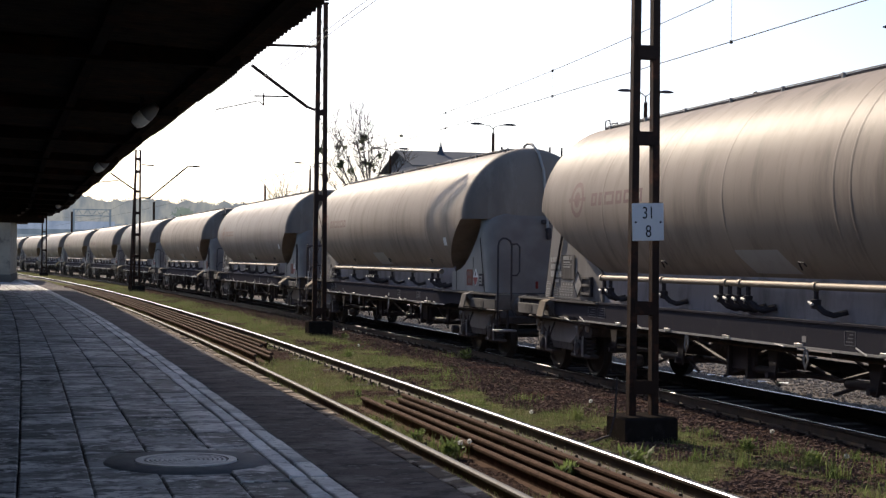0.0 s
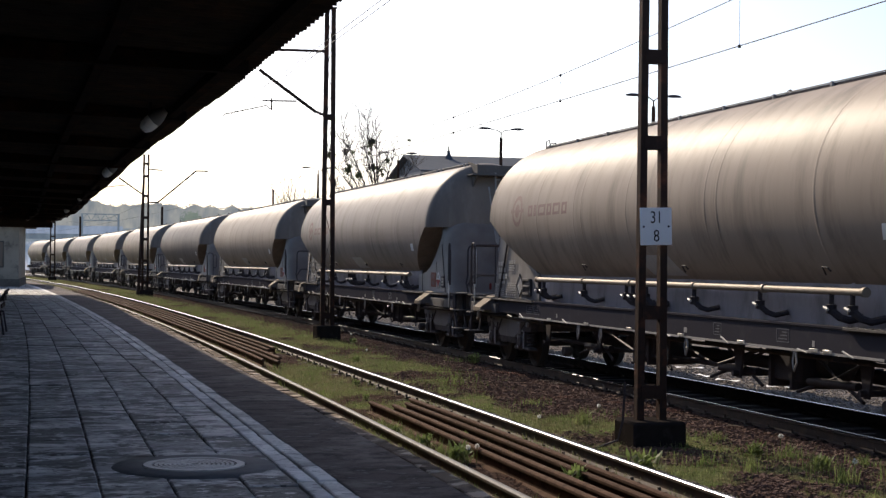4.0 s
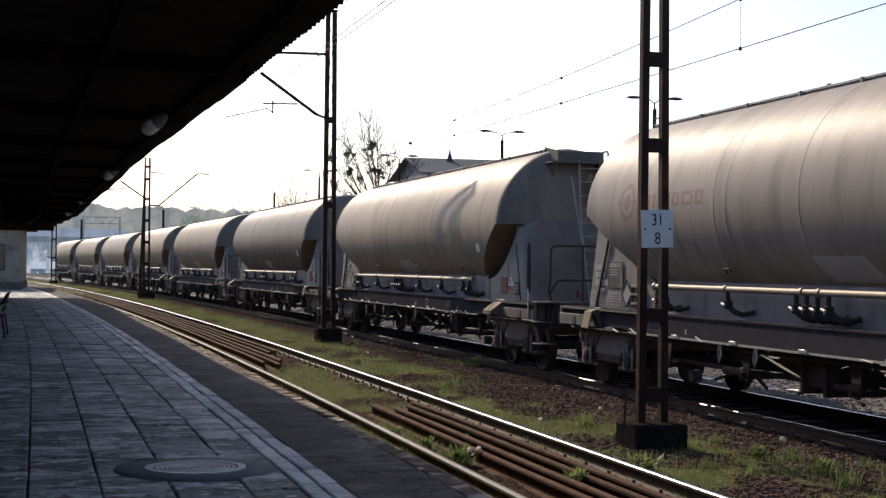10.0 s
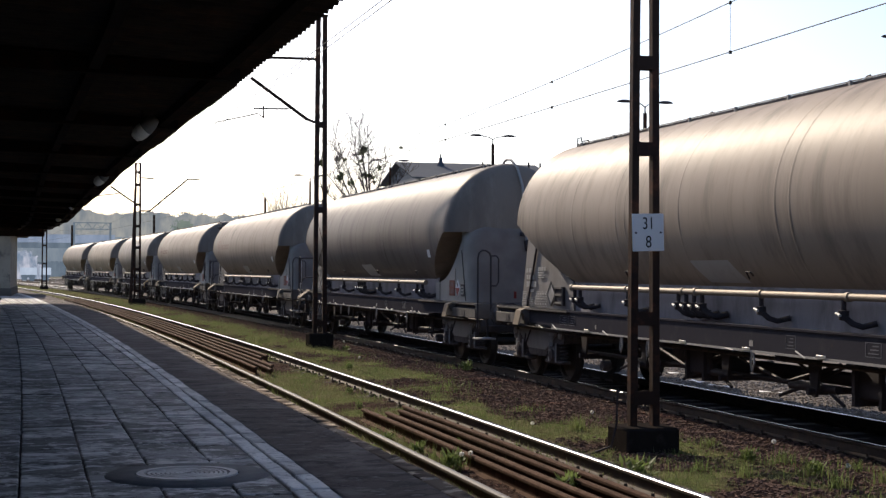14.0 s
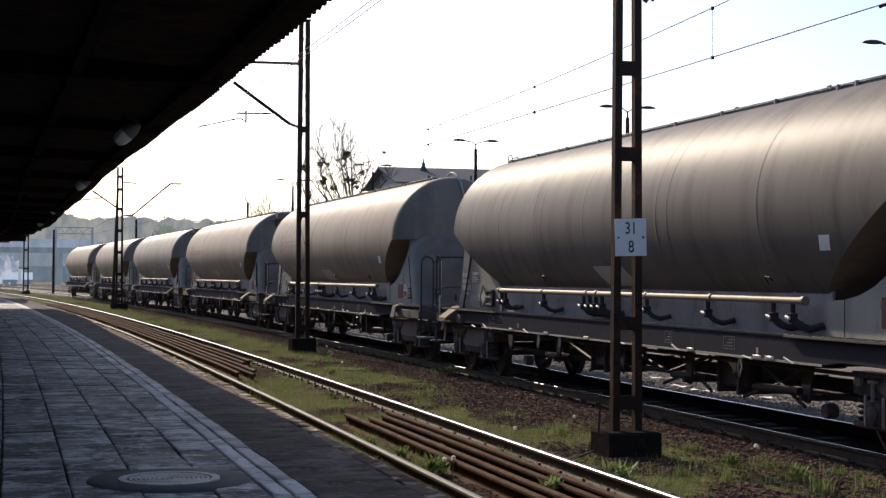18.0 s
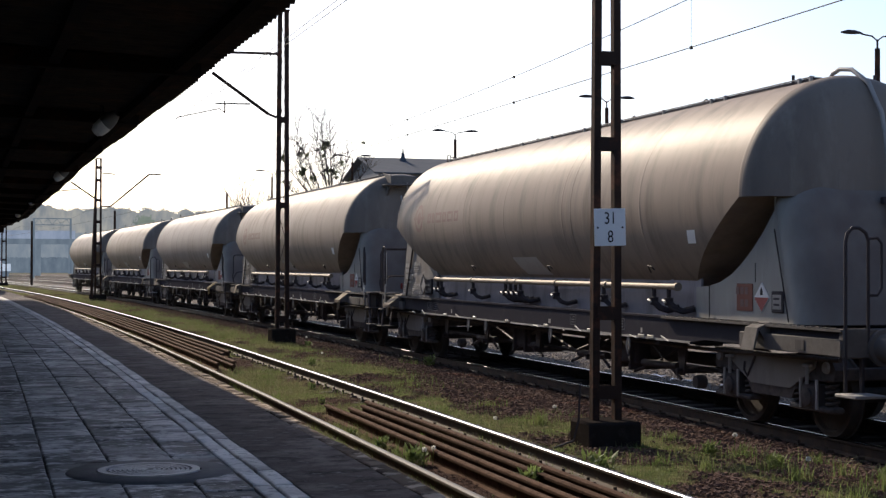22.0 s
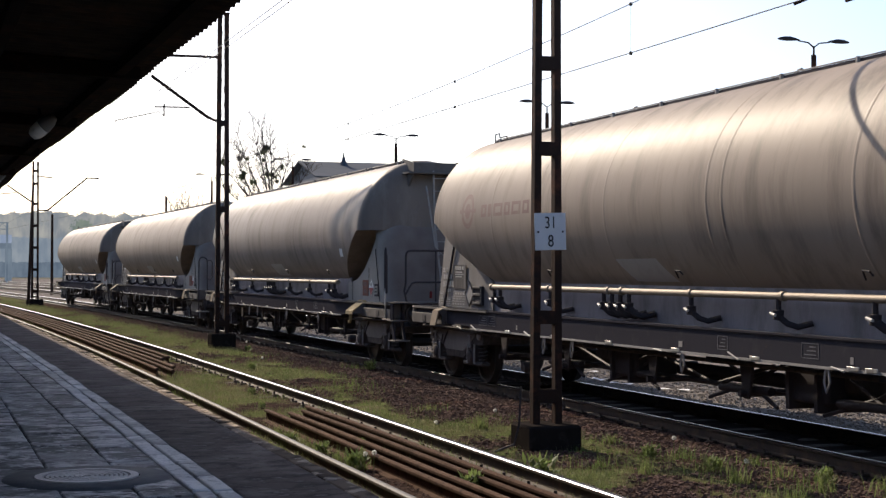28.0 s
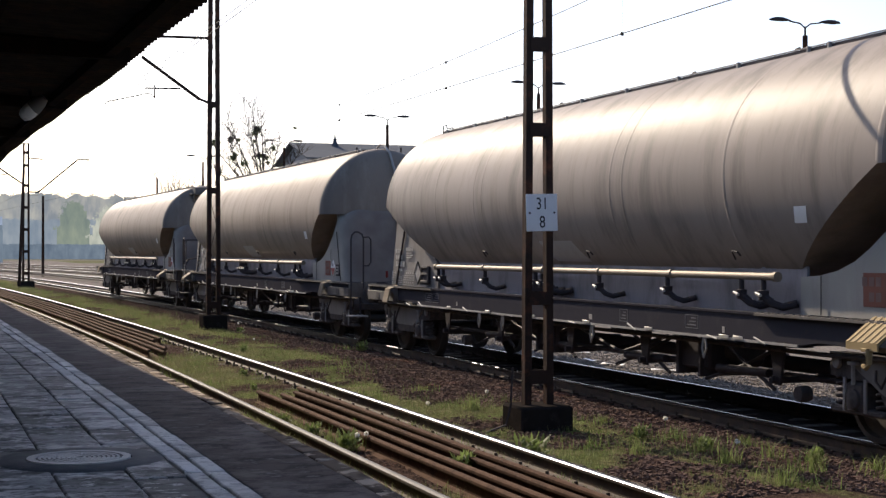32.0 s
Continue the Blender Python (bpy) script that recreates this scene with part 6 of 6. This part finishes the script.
def green_tree(x, y, h, seed):
    """A young leafy tree: tapered trunk, limbs and a crown of loose leaf sprays."""
    o = thing("leafy_tree", "young green leafy tree beyond the yard", "tree", pose(x, y, -0.3), "green trees beyond the yard")
    rg = random.Random(seed)
    tr = Mesh().tube([(0, 0, 0), (0.1, 0, h * 0.4), (0.0, 0.1, h * 0.95)], [h * 0.016, h * 0.011, 0.02], 7)
    lv = Mesh()
    for k in range(26):
        z = h * rg.uniform(0.16, 0.95)
        a = rg.uniform(0, 6.283)
        reach = h * 0.3 * math.sqrt(max(0.05, 1 - z / h)) * rg.uniform(0.6, 1.1)
        tip = Vector((math.cos(a) * reach, math.sin(a) * reach, z + reach * 0.5))
        tr.tube([(0.05, 0, z), tip], [h * 0.005, 0.012], 4)
        for _ in range(45):
            c = tip * rg.uniform(0.45, 1.05) + Vector((0, 0, z)) * 0.0 + Vector((rg.gauss(0, 1), rg.gauss(0, 1), rg.gauss(0, 0.8))) * h * 0.045
            c.z = max(c.z, h * 0.08)
            d = Vector((rg.gauss(0, 1), rg.gauss(0, 1), rg.gauss(0, 1))).normalized() * 0.16
            e = d.orthogonal().normalized() * 0.10
            lv.add([c - d, c + e, c + d, c - e], [(0, 1, 2, 3)])
    part("trunk", tr, BARK, o)
    part("crown", lv, LEAF, o, smooth=0)["kind"] = "stuff"


# ---- distant woods, bridge and gantry ----
for k in range(13):
    az, far = radians(29.5 + 0.55 * k), 132 + 9 * math.sin(k * 2.3)
    green_tree(far * math.sin(az), far * math.cos(az), 7.0 + 1.3 * math.sin(k * 1.7 + 0.5), 40 + k)


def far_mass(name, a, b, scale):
    """A far surface that glows, with haze painted into its two tones."""
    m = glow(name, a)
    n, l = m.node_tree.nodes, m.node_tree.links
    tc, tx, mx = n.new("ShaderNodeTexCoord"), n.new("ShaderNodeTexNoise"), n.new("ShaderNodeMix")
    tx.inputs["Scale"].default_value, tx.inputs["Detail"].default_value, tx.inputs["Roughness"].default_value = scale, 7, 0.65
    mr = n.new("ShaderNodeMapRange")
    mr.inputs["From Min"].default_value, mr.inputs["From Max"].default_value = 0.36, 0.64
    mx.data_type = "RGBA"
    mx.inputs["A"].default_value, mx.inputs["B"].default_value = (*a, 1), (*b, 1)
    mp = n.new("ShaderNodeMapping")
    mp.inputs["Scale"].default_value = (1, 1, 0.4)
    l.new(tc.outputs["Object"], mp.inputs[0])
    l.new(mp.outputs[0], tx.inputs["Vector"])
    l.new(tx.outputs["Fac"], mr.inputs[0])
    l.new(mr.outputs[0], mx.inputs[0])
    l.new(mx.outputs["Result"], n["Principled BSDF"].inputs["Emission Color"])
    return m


# Daylight and distance haze are put into these emission colours.
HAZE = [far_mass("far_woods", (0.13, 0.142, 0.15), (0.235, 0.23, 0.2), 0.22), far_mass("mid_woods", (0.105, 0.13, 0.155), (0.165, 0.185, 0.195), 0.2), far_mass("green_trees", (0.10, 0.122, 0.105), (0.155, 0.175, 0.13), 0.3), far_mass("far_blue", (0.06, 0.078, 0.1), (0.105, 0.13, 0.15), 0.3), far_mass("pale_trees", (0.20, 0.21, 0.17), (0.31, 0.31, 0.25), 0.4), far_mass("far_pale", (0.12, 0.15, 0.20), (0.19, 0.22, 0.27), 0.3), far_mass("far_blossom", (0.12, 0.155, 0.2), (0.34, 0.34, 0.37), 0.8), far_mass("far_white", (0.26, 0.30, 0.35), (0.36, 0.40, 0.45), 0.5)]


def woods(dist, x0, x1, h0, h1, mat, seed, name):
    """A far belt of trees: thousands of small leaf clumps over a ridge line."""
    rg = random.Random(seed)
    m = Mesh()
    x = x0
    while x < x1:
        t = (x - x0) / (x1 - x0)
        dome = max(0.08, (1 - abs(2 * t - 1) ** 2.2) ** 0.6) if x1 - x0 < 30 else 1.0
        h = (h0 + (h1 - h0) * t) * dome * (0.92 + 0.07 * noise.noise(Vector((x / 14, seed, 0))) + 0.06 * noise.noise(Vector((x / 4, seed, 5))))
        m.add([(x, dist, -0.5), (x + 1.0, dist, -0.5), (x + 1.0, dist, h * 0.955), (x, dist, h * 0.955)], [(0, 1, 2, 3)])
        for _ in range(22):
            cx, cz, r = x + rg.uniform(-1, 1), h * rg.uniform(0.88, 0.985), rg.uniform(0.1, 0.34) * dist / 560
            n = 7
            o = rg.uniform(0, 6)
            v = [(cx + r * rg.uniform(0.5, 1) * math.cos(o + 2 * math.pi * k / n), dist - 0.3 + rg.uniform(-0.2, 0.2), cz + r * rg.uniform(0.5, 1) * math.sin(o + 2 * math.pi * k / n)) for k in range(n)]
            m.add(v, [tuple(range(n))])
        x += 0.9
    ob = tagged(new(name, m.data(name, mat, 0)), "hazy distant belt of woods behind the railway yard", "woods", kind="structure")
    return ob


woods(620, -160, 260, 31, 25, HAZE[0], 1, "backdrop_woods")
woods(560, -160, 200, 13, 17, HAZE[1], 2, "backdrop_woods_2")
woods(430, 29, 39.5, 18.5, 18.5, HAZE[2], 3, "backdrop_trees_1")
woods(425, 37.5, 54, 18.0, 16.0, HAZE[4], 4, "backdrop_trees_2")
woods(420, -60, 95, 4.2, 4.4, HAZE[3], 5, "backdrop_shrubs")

# Bridge, trailers and gantry glow too, with the same painted-in haze.
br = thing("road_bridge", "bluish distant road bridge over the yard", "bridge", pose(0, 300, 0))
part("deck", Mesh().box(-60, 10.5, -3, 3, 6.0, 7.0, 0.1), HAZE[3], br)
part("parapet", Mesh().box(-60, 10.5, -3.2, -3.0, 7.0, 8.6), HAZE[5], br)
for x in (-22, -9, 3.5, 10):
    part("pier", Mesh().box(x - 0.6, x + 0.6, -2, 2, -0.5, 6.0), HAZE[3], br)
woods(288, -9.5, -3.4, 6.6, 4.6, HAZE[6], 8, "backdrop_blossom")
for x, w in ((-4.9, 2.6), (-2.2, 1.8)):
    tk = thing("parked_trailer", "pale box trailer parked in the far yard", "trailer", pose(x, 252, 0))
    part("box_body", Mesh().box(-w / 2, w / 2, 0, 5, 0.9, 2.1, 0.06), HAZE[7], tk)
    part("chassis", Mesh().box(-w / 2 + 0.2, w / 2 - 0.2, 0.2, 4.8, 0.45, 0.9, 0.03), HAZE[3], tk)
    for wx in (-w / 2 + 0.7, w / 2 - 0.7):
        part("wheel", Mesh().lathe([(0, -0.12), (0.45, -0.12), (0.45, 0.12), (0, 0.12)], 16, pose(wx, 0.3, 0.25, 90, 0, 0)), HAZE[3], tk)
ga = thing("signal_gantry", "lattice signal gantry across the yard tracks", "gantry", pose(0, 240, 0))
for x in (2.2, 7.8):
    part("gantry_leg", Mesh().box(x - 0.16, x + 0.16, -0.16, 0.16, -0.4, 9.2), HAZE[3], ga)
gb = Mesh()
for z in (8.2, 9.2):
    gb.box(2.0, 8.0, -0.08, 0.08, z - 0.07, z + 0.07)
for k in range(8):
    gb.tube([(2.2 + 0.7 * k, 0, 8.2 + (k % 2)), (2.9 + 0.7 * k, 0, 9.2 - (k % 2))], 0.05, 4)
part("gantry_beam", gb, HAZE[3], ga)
# ---- platform slabs, line blocks, coping: last of the setting ----
def blocks(name, rel0, rel1, ystart, length, lim, mat, z, label, gap=0.011, jitter=0.006, y_end=100, edge=False):
    """A row of paving blocks along the platform; those up to lim are parts, the rest one mesh."""
    rest = Mesh()
    y, k = ystart, 0
    while y < y_end:
        cf = (lambda yy, r: beside(track_a, yy, r)) if edge else corner
        gx, gy = gap * 0.55, gap * 1.25
        j = [rng.uniform(-0.004, 0.004) for _ in range(8)]
        p = [cf(y + gy + j[0], rel1 - gx + j[1]), cf(y + length - gy + j[2], rel1 - gx + j[3]), cf(y + length - gy + j[4], rel0 + gx + j[5]), cf(y + gy + j[6], rel0 + gx + j[7])]
        dz = rng.uniform(-jitter, jitter)
        v, f = slab_mesh(p, z - 0.07, z + dz)
        tip = [rng.uniform(-jitter, jitter) * 0.8 for _ in range(4)]
        v = [(a, b, c + (tip[k % 4] if k > 3 else 0)) for k, (a, b, c) in enumerate(v)]
        if y < lim:
            cx, cy = p[0][0], p[0][1]
            me = Mesh().add([(a - cx, b - cy, c) for a, b, c in v], f)
            part(name, me, mat, platform, at=pose(cx, cy, 0), smooth=0)
        else:
            rest.add(v, f)
        y += length
    if rest.v:
        part(name + "_row", rest, mat, platform, smooth=0)["kind"] = "stuff"


for k, (a, b) in enumerate(((-0.53, -0.155), (-1.05, -0.53), (-1.55, -1.05), (-2.05, -1.55), (-2.55, -2.05), (-3.05, -2.55), (-3.55, -3.05))):
    blocks("slab", a, b, 8.6 + 0.37 * (k % 3), 1.0, 44 if k < 6 else 8, SLAB, PZ, "")
blocks("slab", -8.0, -3.55, 8.0, 2.0, 0, SLAB, PZ, "")
for a, b in ((-0.15, -0.004), (0.004, 0.155)):
    blocks("line_block", a, b, 8.5, 0.75, 40, PAINTLINE, PZ + 0.003, "")
blocks("coping_stone", -1.75, -1.60, 8.5, 0.5, 45, COPING, PZ + 0.004, "", 0.008, 0.012, edge=True)
blocks("edge_stone", -1.60, -1.48, 8.5, 0.42, 0, SLEEPER, 0.02, "", 0.02, 0.04, edge=True)


# ---- loose stones, earth clods, grass ----
def scatter_stones(name, label, n, place, size, mat, seed):
    rg = np.random.RandomState(seed)
    base = np.array([(x, y, z) for x in (-1, 1) for y in (-1, 1) for z in (-1, 1)], float)
    faces = np.array([(0, 1, 3, 2), (4, 6, 7, 5), (0, 4, 5, 1), (2, 3, 7, 6), (0, 2, 6, 4), (1, 5, 7, 3)])
    pts = [q for q in (place(rg) for _ in range(n)) if q is not None]
    k = len(pts)
    c = np.array(pts)
    s = rg.uniform(*size, (k, 1, 1)) * rg.uniform(0.55, 1.0, (k, 1, 3))
    v = base[None] * s * rg.uniform(0.5, 1.0, (k, 8, 3))
    a = rg.uniform(0, 6.28, k)
    ca, sa = np.cos(a), np.sin(a)
    tilt = rg.uniform(-0.6, 0.6, k)
    ct, st = np.cos(tilt), np.sin(tilt)
    x, y, z = v[..., 0], v[..., 1], v[..., 2] * 0.6
    y, z = y * ct[:, None] - z * st[:, None], y * st[:, None] + z * ct[:, None]
    x, y = x * ca[:, None] - y * sa[:, None], x * sa[:, None] + y * ca[:, None]
    v = np.stack([x, y, z], -1) + c[:, None]
    f = (faces[None] + 8 * np.arange(k)[:, None, None]).reshape(-1, 4)
    me = bpy.data.meshes.new(name)
    me.from_pydata(v.reshape(-1, 3).tolist(), [], f.tolist())
    me.materials.append(mat)
    return tagged(new(name, me), label, "stones", kind="stuff")


def near_y(rg, y0, y1):
    return y0 * (y1 / y0) ** rg.uniform(0, 1)


def clod_place(rg):
    y = near_y(rg, 10.5, 75)
    a = rg.uniform(0.85, 4.4)
    x = track_a(y) + a
    if x - track_b(y) > -0.9:
        return None
    g, _ = cover_of(x, y)
    if rg.uniform() < g * 1.6:
        return None
    return (x, y, ground_z(x, y) + 0.005)


def track_place(rg):
    y = near_y(rg, 10.5, 60)
    a = rg.uniform(-0.7, 0.7)
    x = track_a(y) + a
    if rg.uniform() < cover_of(x, y)[0] * 1.5:
        return None
    return (x, y, ground_z(x, y) + 0.002)


def ballast_place(rg):
    y = near_y(rg, 12, 70)
    x = track_b(y) + rg.uniform(1.0, 6.8)
    return (x, y, ground_z(x, y) + 0.01)


scatter_stones("earth_clods", "brown clods of earth and old ballast between the tracks", 48000, clod_place, (0.008, 0.032), CLOD, 1)
scatter_stones("track_dirt", "small clods between the rails", 9000, track_place, (0.005, 0.018), CLOD, 2)
scatter_stones("ballast", "grey crushed stone beyond the train", 26000, ballast_place, (0.015, 0.035), STONE, 3)


def grass(name, label, n, place, height, mat, seed):
    rg = np.random.RandomState(seed)
    v, f = [], []
    for _ in range(n):
        q = place(rg)
        if q is None:
            continue
        x, y, z, hk = q
        h = rg.uniform(*height) * hk
        a = rg.uniform(0, 6.283)
        lean = rg.uniform(0.1, 0.9) * h
        w = 0.0022 + 0.009 * h
        dx, dy = math.cos(a), math.sin(a)
        k = len(v)
        v += [(x - dy * w, y + dx * w, z), (x + dy * w, y - dx * w, z), (x + dx * lean * 0.35 - dy * w * 0.8, y + dy * lean * 0.35 + dx * w * 0.8, z + h * 0.6), (x + dx * lean * 0.35 + dy * w * 0.8, y + dy * lean * 0.35 - dx * w * 0.8, z + h * 0.6), (x + dx * lean, y + dy * lean, z + h)]
        f += [(k, k + 1, k + 3, k + 2), (k + 2, k + 3, k + 4)]
    me = bpy.data.meshes.new(name)
    me.from_pydata(v, [], f)
    me.materials.append(mat)
    return tagged(new(name, me), label, "grass", kind="stuff")


def turf_place(rg):
    y = near_y(rg, 10.5, 95)
    x = track_a(y) + rg.uniform(-1.45, 4.0)
    if x - track_b(y) > -1.2:
        return None
    g, _ = cover_of(x, y)
    if rg.uniform() > g * 0.95:
        return None
    return (x, y, ground_z(x, y) - 0.005, 1.0 + y / 45)


TUFTS = [(46, 6.2, 0.7, 0.9), (52, 6.0, 0.8, 0.9), (60, 5.6, 0.9, 1.0), (68, 5.0, 0.9, 1.0), (76, 4.6, 1.0, 1.0), (33.5, 6.4, 0.5, 0.8), (40.5, 6.3, 0.5, 0.9), (12.2, 6.9, 0.16, 1.2), (11.6, 7.4, 0.18, 1.3), (12.6, 7.6, 0.14, 1.1), (14.0, 7.3, 0.2, 1.0), (13.2, 6.5, 0.2, 1.0), (13.7, 6.2, 0.14, 0.9), (12.9, 7.0, 0.2, 1.1), (23.5, 6.2, 0.5, 0.9), (24.3, 6.4, 0.6, 0.9), (14.6, 3.85, 0.12, 1.0), (15.4, 3.9, 0.15, 0.9), (17.3, 6.2, 0.12, 1.1), (30.0, 8.0, 0.35, 0.9), (17.8, 3.75, 0.2, 0.8), (22.0, 3.7, 0.3, 0.8), (24.5, 3.5, 0.3, 0.8), (11.5, 3.3, 0.15, 0.8), (12.2, 3.38, 0.15, 0.8), (10.9, 6.7, 0.2, 1.2), (11.2, 8.0, 0.2, 1.2), (11.9, 8.3, 0.15, 1.0), (13.6, 7.9, 0.12, 0.8), (15.6, 7.2, 0.12, 0.7), (20.0, 6.4, 0.3, 0.7), (26.5, 6.5, 0.5, 0.7)]


def tuft_place(rg):
    y, x, r, hk = TUFTS[rg.randint(len(TUFTS))]
    a, d = rg.uniform(0, 6.283), r * 0.8 * abs(rg.normal())
    x, y = x + d * math.cos(a), y + d * math.sin(a)
    return (x, y, ground_z(x, y) - 0.01, hk)


grass("dry_turf", "low patchy yellow-green turf between the tracks", 170000, turf_place, (0.015, 0.07), GRASS, 4)
grass("grass_tufts", "taller fresh grass tufts beside the rails", 2700, tuft_place, (0.05, 0.21), WEED, 5)


def weed(x, y, r, seed):
    o = thing("weed", "leafy green weed growing between the rails", "plant", pose(x, y, ground_z(x, y)), "weeds by the track")
    rg = random.Random(seed)
    for _ in range(3):
        m = Mesh()
        for _ in range(44):
            a, el = rg.uniform(0, 6.283), rg.uniform(0.2, 1.3)
            d = Vector((math.cos(a) * math.cos(el), math.sin(a) * math.cos(el), math.sin(el)))
            p = Vector((rg.uniform(-1, 1) * r * 0.5, rg.uniform(-1, 1) * r * 0.5, rg.uniform(0, r * 0.7)))
            q = p + d * r * rg.uniform(0.35, 0.7)
            s = d.cross(Vector((0, 0, 1))).normalized() * r * rg.uniform(0.05, 0.1)
            md = (p + q) / 2
            m.add([p, md + s, q, md - s], [(0, 1, 2), (0, 2, 3)])
        part("leaves", m, WEED, o, smooth=0)


for k, (y, x, r) in enumerate(((13.2, 5.33, 0.25), (12.8, 4.5, 0.17), (14.6, 3.9, 0.2), (14.2, 7.0, 0.15), (29.0, 5.6, 0.13), (13.0, 7.1, 0.16), (16.5, 4.45, 0.09), (29.6, 8.2, 0.2), (15.9, 3.85, 0.14), (17.2, 3.8, 0.12), (21.5, 4.3, 0.09), (23.8, 4.6, 0.1), (12.3, 7.9, 0.16), (36.2, 6.9, 0.15))):
    weed(x, y, r, k)


def seed_head(x, y, h, k):
    o = thing("dandelion", "dandelion stalk with a white seed head", "plant", pose(x, y, ground_z(x, y)), "dandelions by the track")
    part("stalk", Mesh().tube([(0, 0, 0), (0.01, 0.005, h)], 0.004, 5), WEED, o)
    m = Mesh()
    rg = random.Random(k)
    for _ in range(60):
        d = Vector((rg.gauss(0, 1), rg.gauss(0, 1), rg.gauss(0, 1))).normalized()
        s = d.orthogonal().normalized() * 0.006
        c = Vector((0.01, 0.005, h))
        m.add([c + d * 0.012 - s, c + d * 0.012 + s, c + d * 0.026 + s * 1.2, c + d * 0.026 - s * 1.2], [(0, 1, 2, 3)])
    part("seed_ball", m, PUFF, o, smooth=0)


for k, (y, x, h) in enumerate(((17.86, 5.8, 0.08), (18.6, 6.87, 0.1), (14.06, 7.2, 0.22), (12.3, 7.05, 0.2), (14.3, 3.9, 0.2), (14.5, 4.05, 0.18), (37.0, 7.0, 0.2), (31.5, 6.3, 0.1), (18.2, 3.3, 0.05), (16.2, 3.32, 0.05))):
    seed_head(x, y, h, k)
for k, (y, x) in enumerate(((25.7, 11.58), (24.5, 11.5), (23.2, 11.9), (28.0, 12.3))):
    o = thing("paper_scrap", "white scrap of litter lying on the ballast", "litter", pose(x, y, ground_z(x, y) + 0.03, 0, 0, 20 * k))
    part("sheet", Mesh().add([(-0.07, -0.3, 0.01), (0.06, -0.26, 0.03), (0.08, 0.06, 0.01), (0.05, 0.3, 0.03), (-0.06, 0.25, 0.01), (-0.08, 0.0, 0.03)], [(0, 1, 2, 5), (5, 2, 3, 4)]), PAPER, o, smooth=0)

motions()
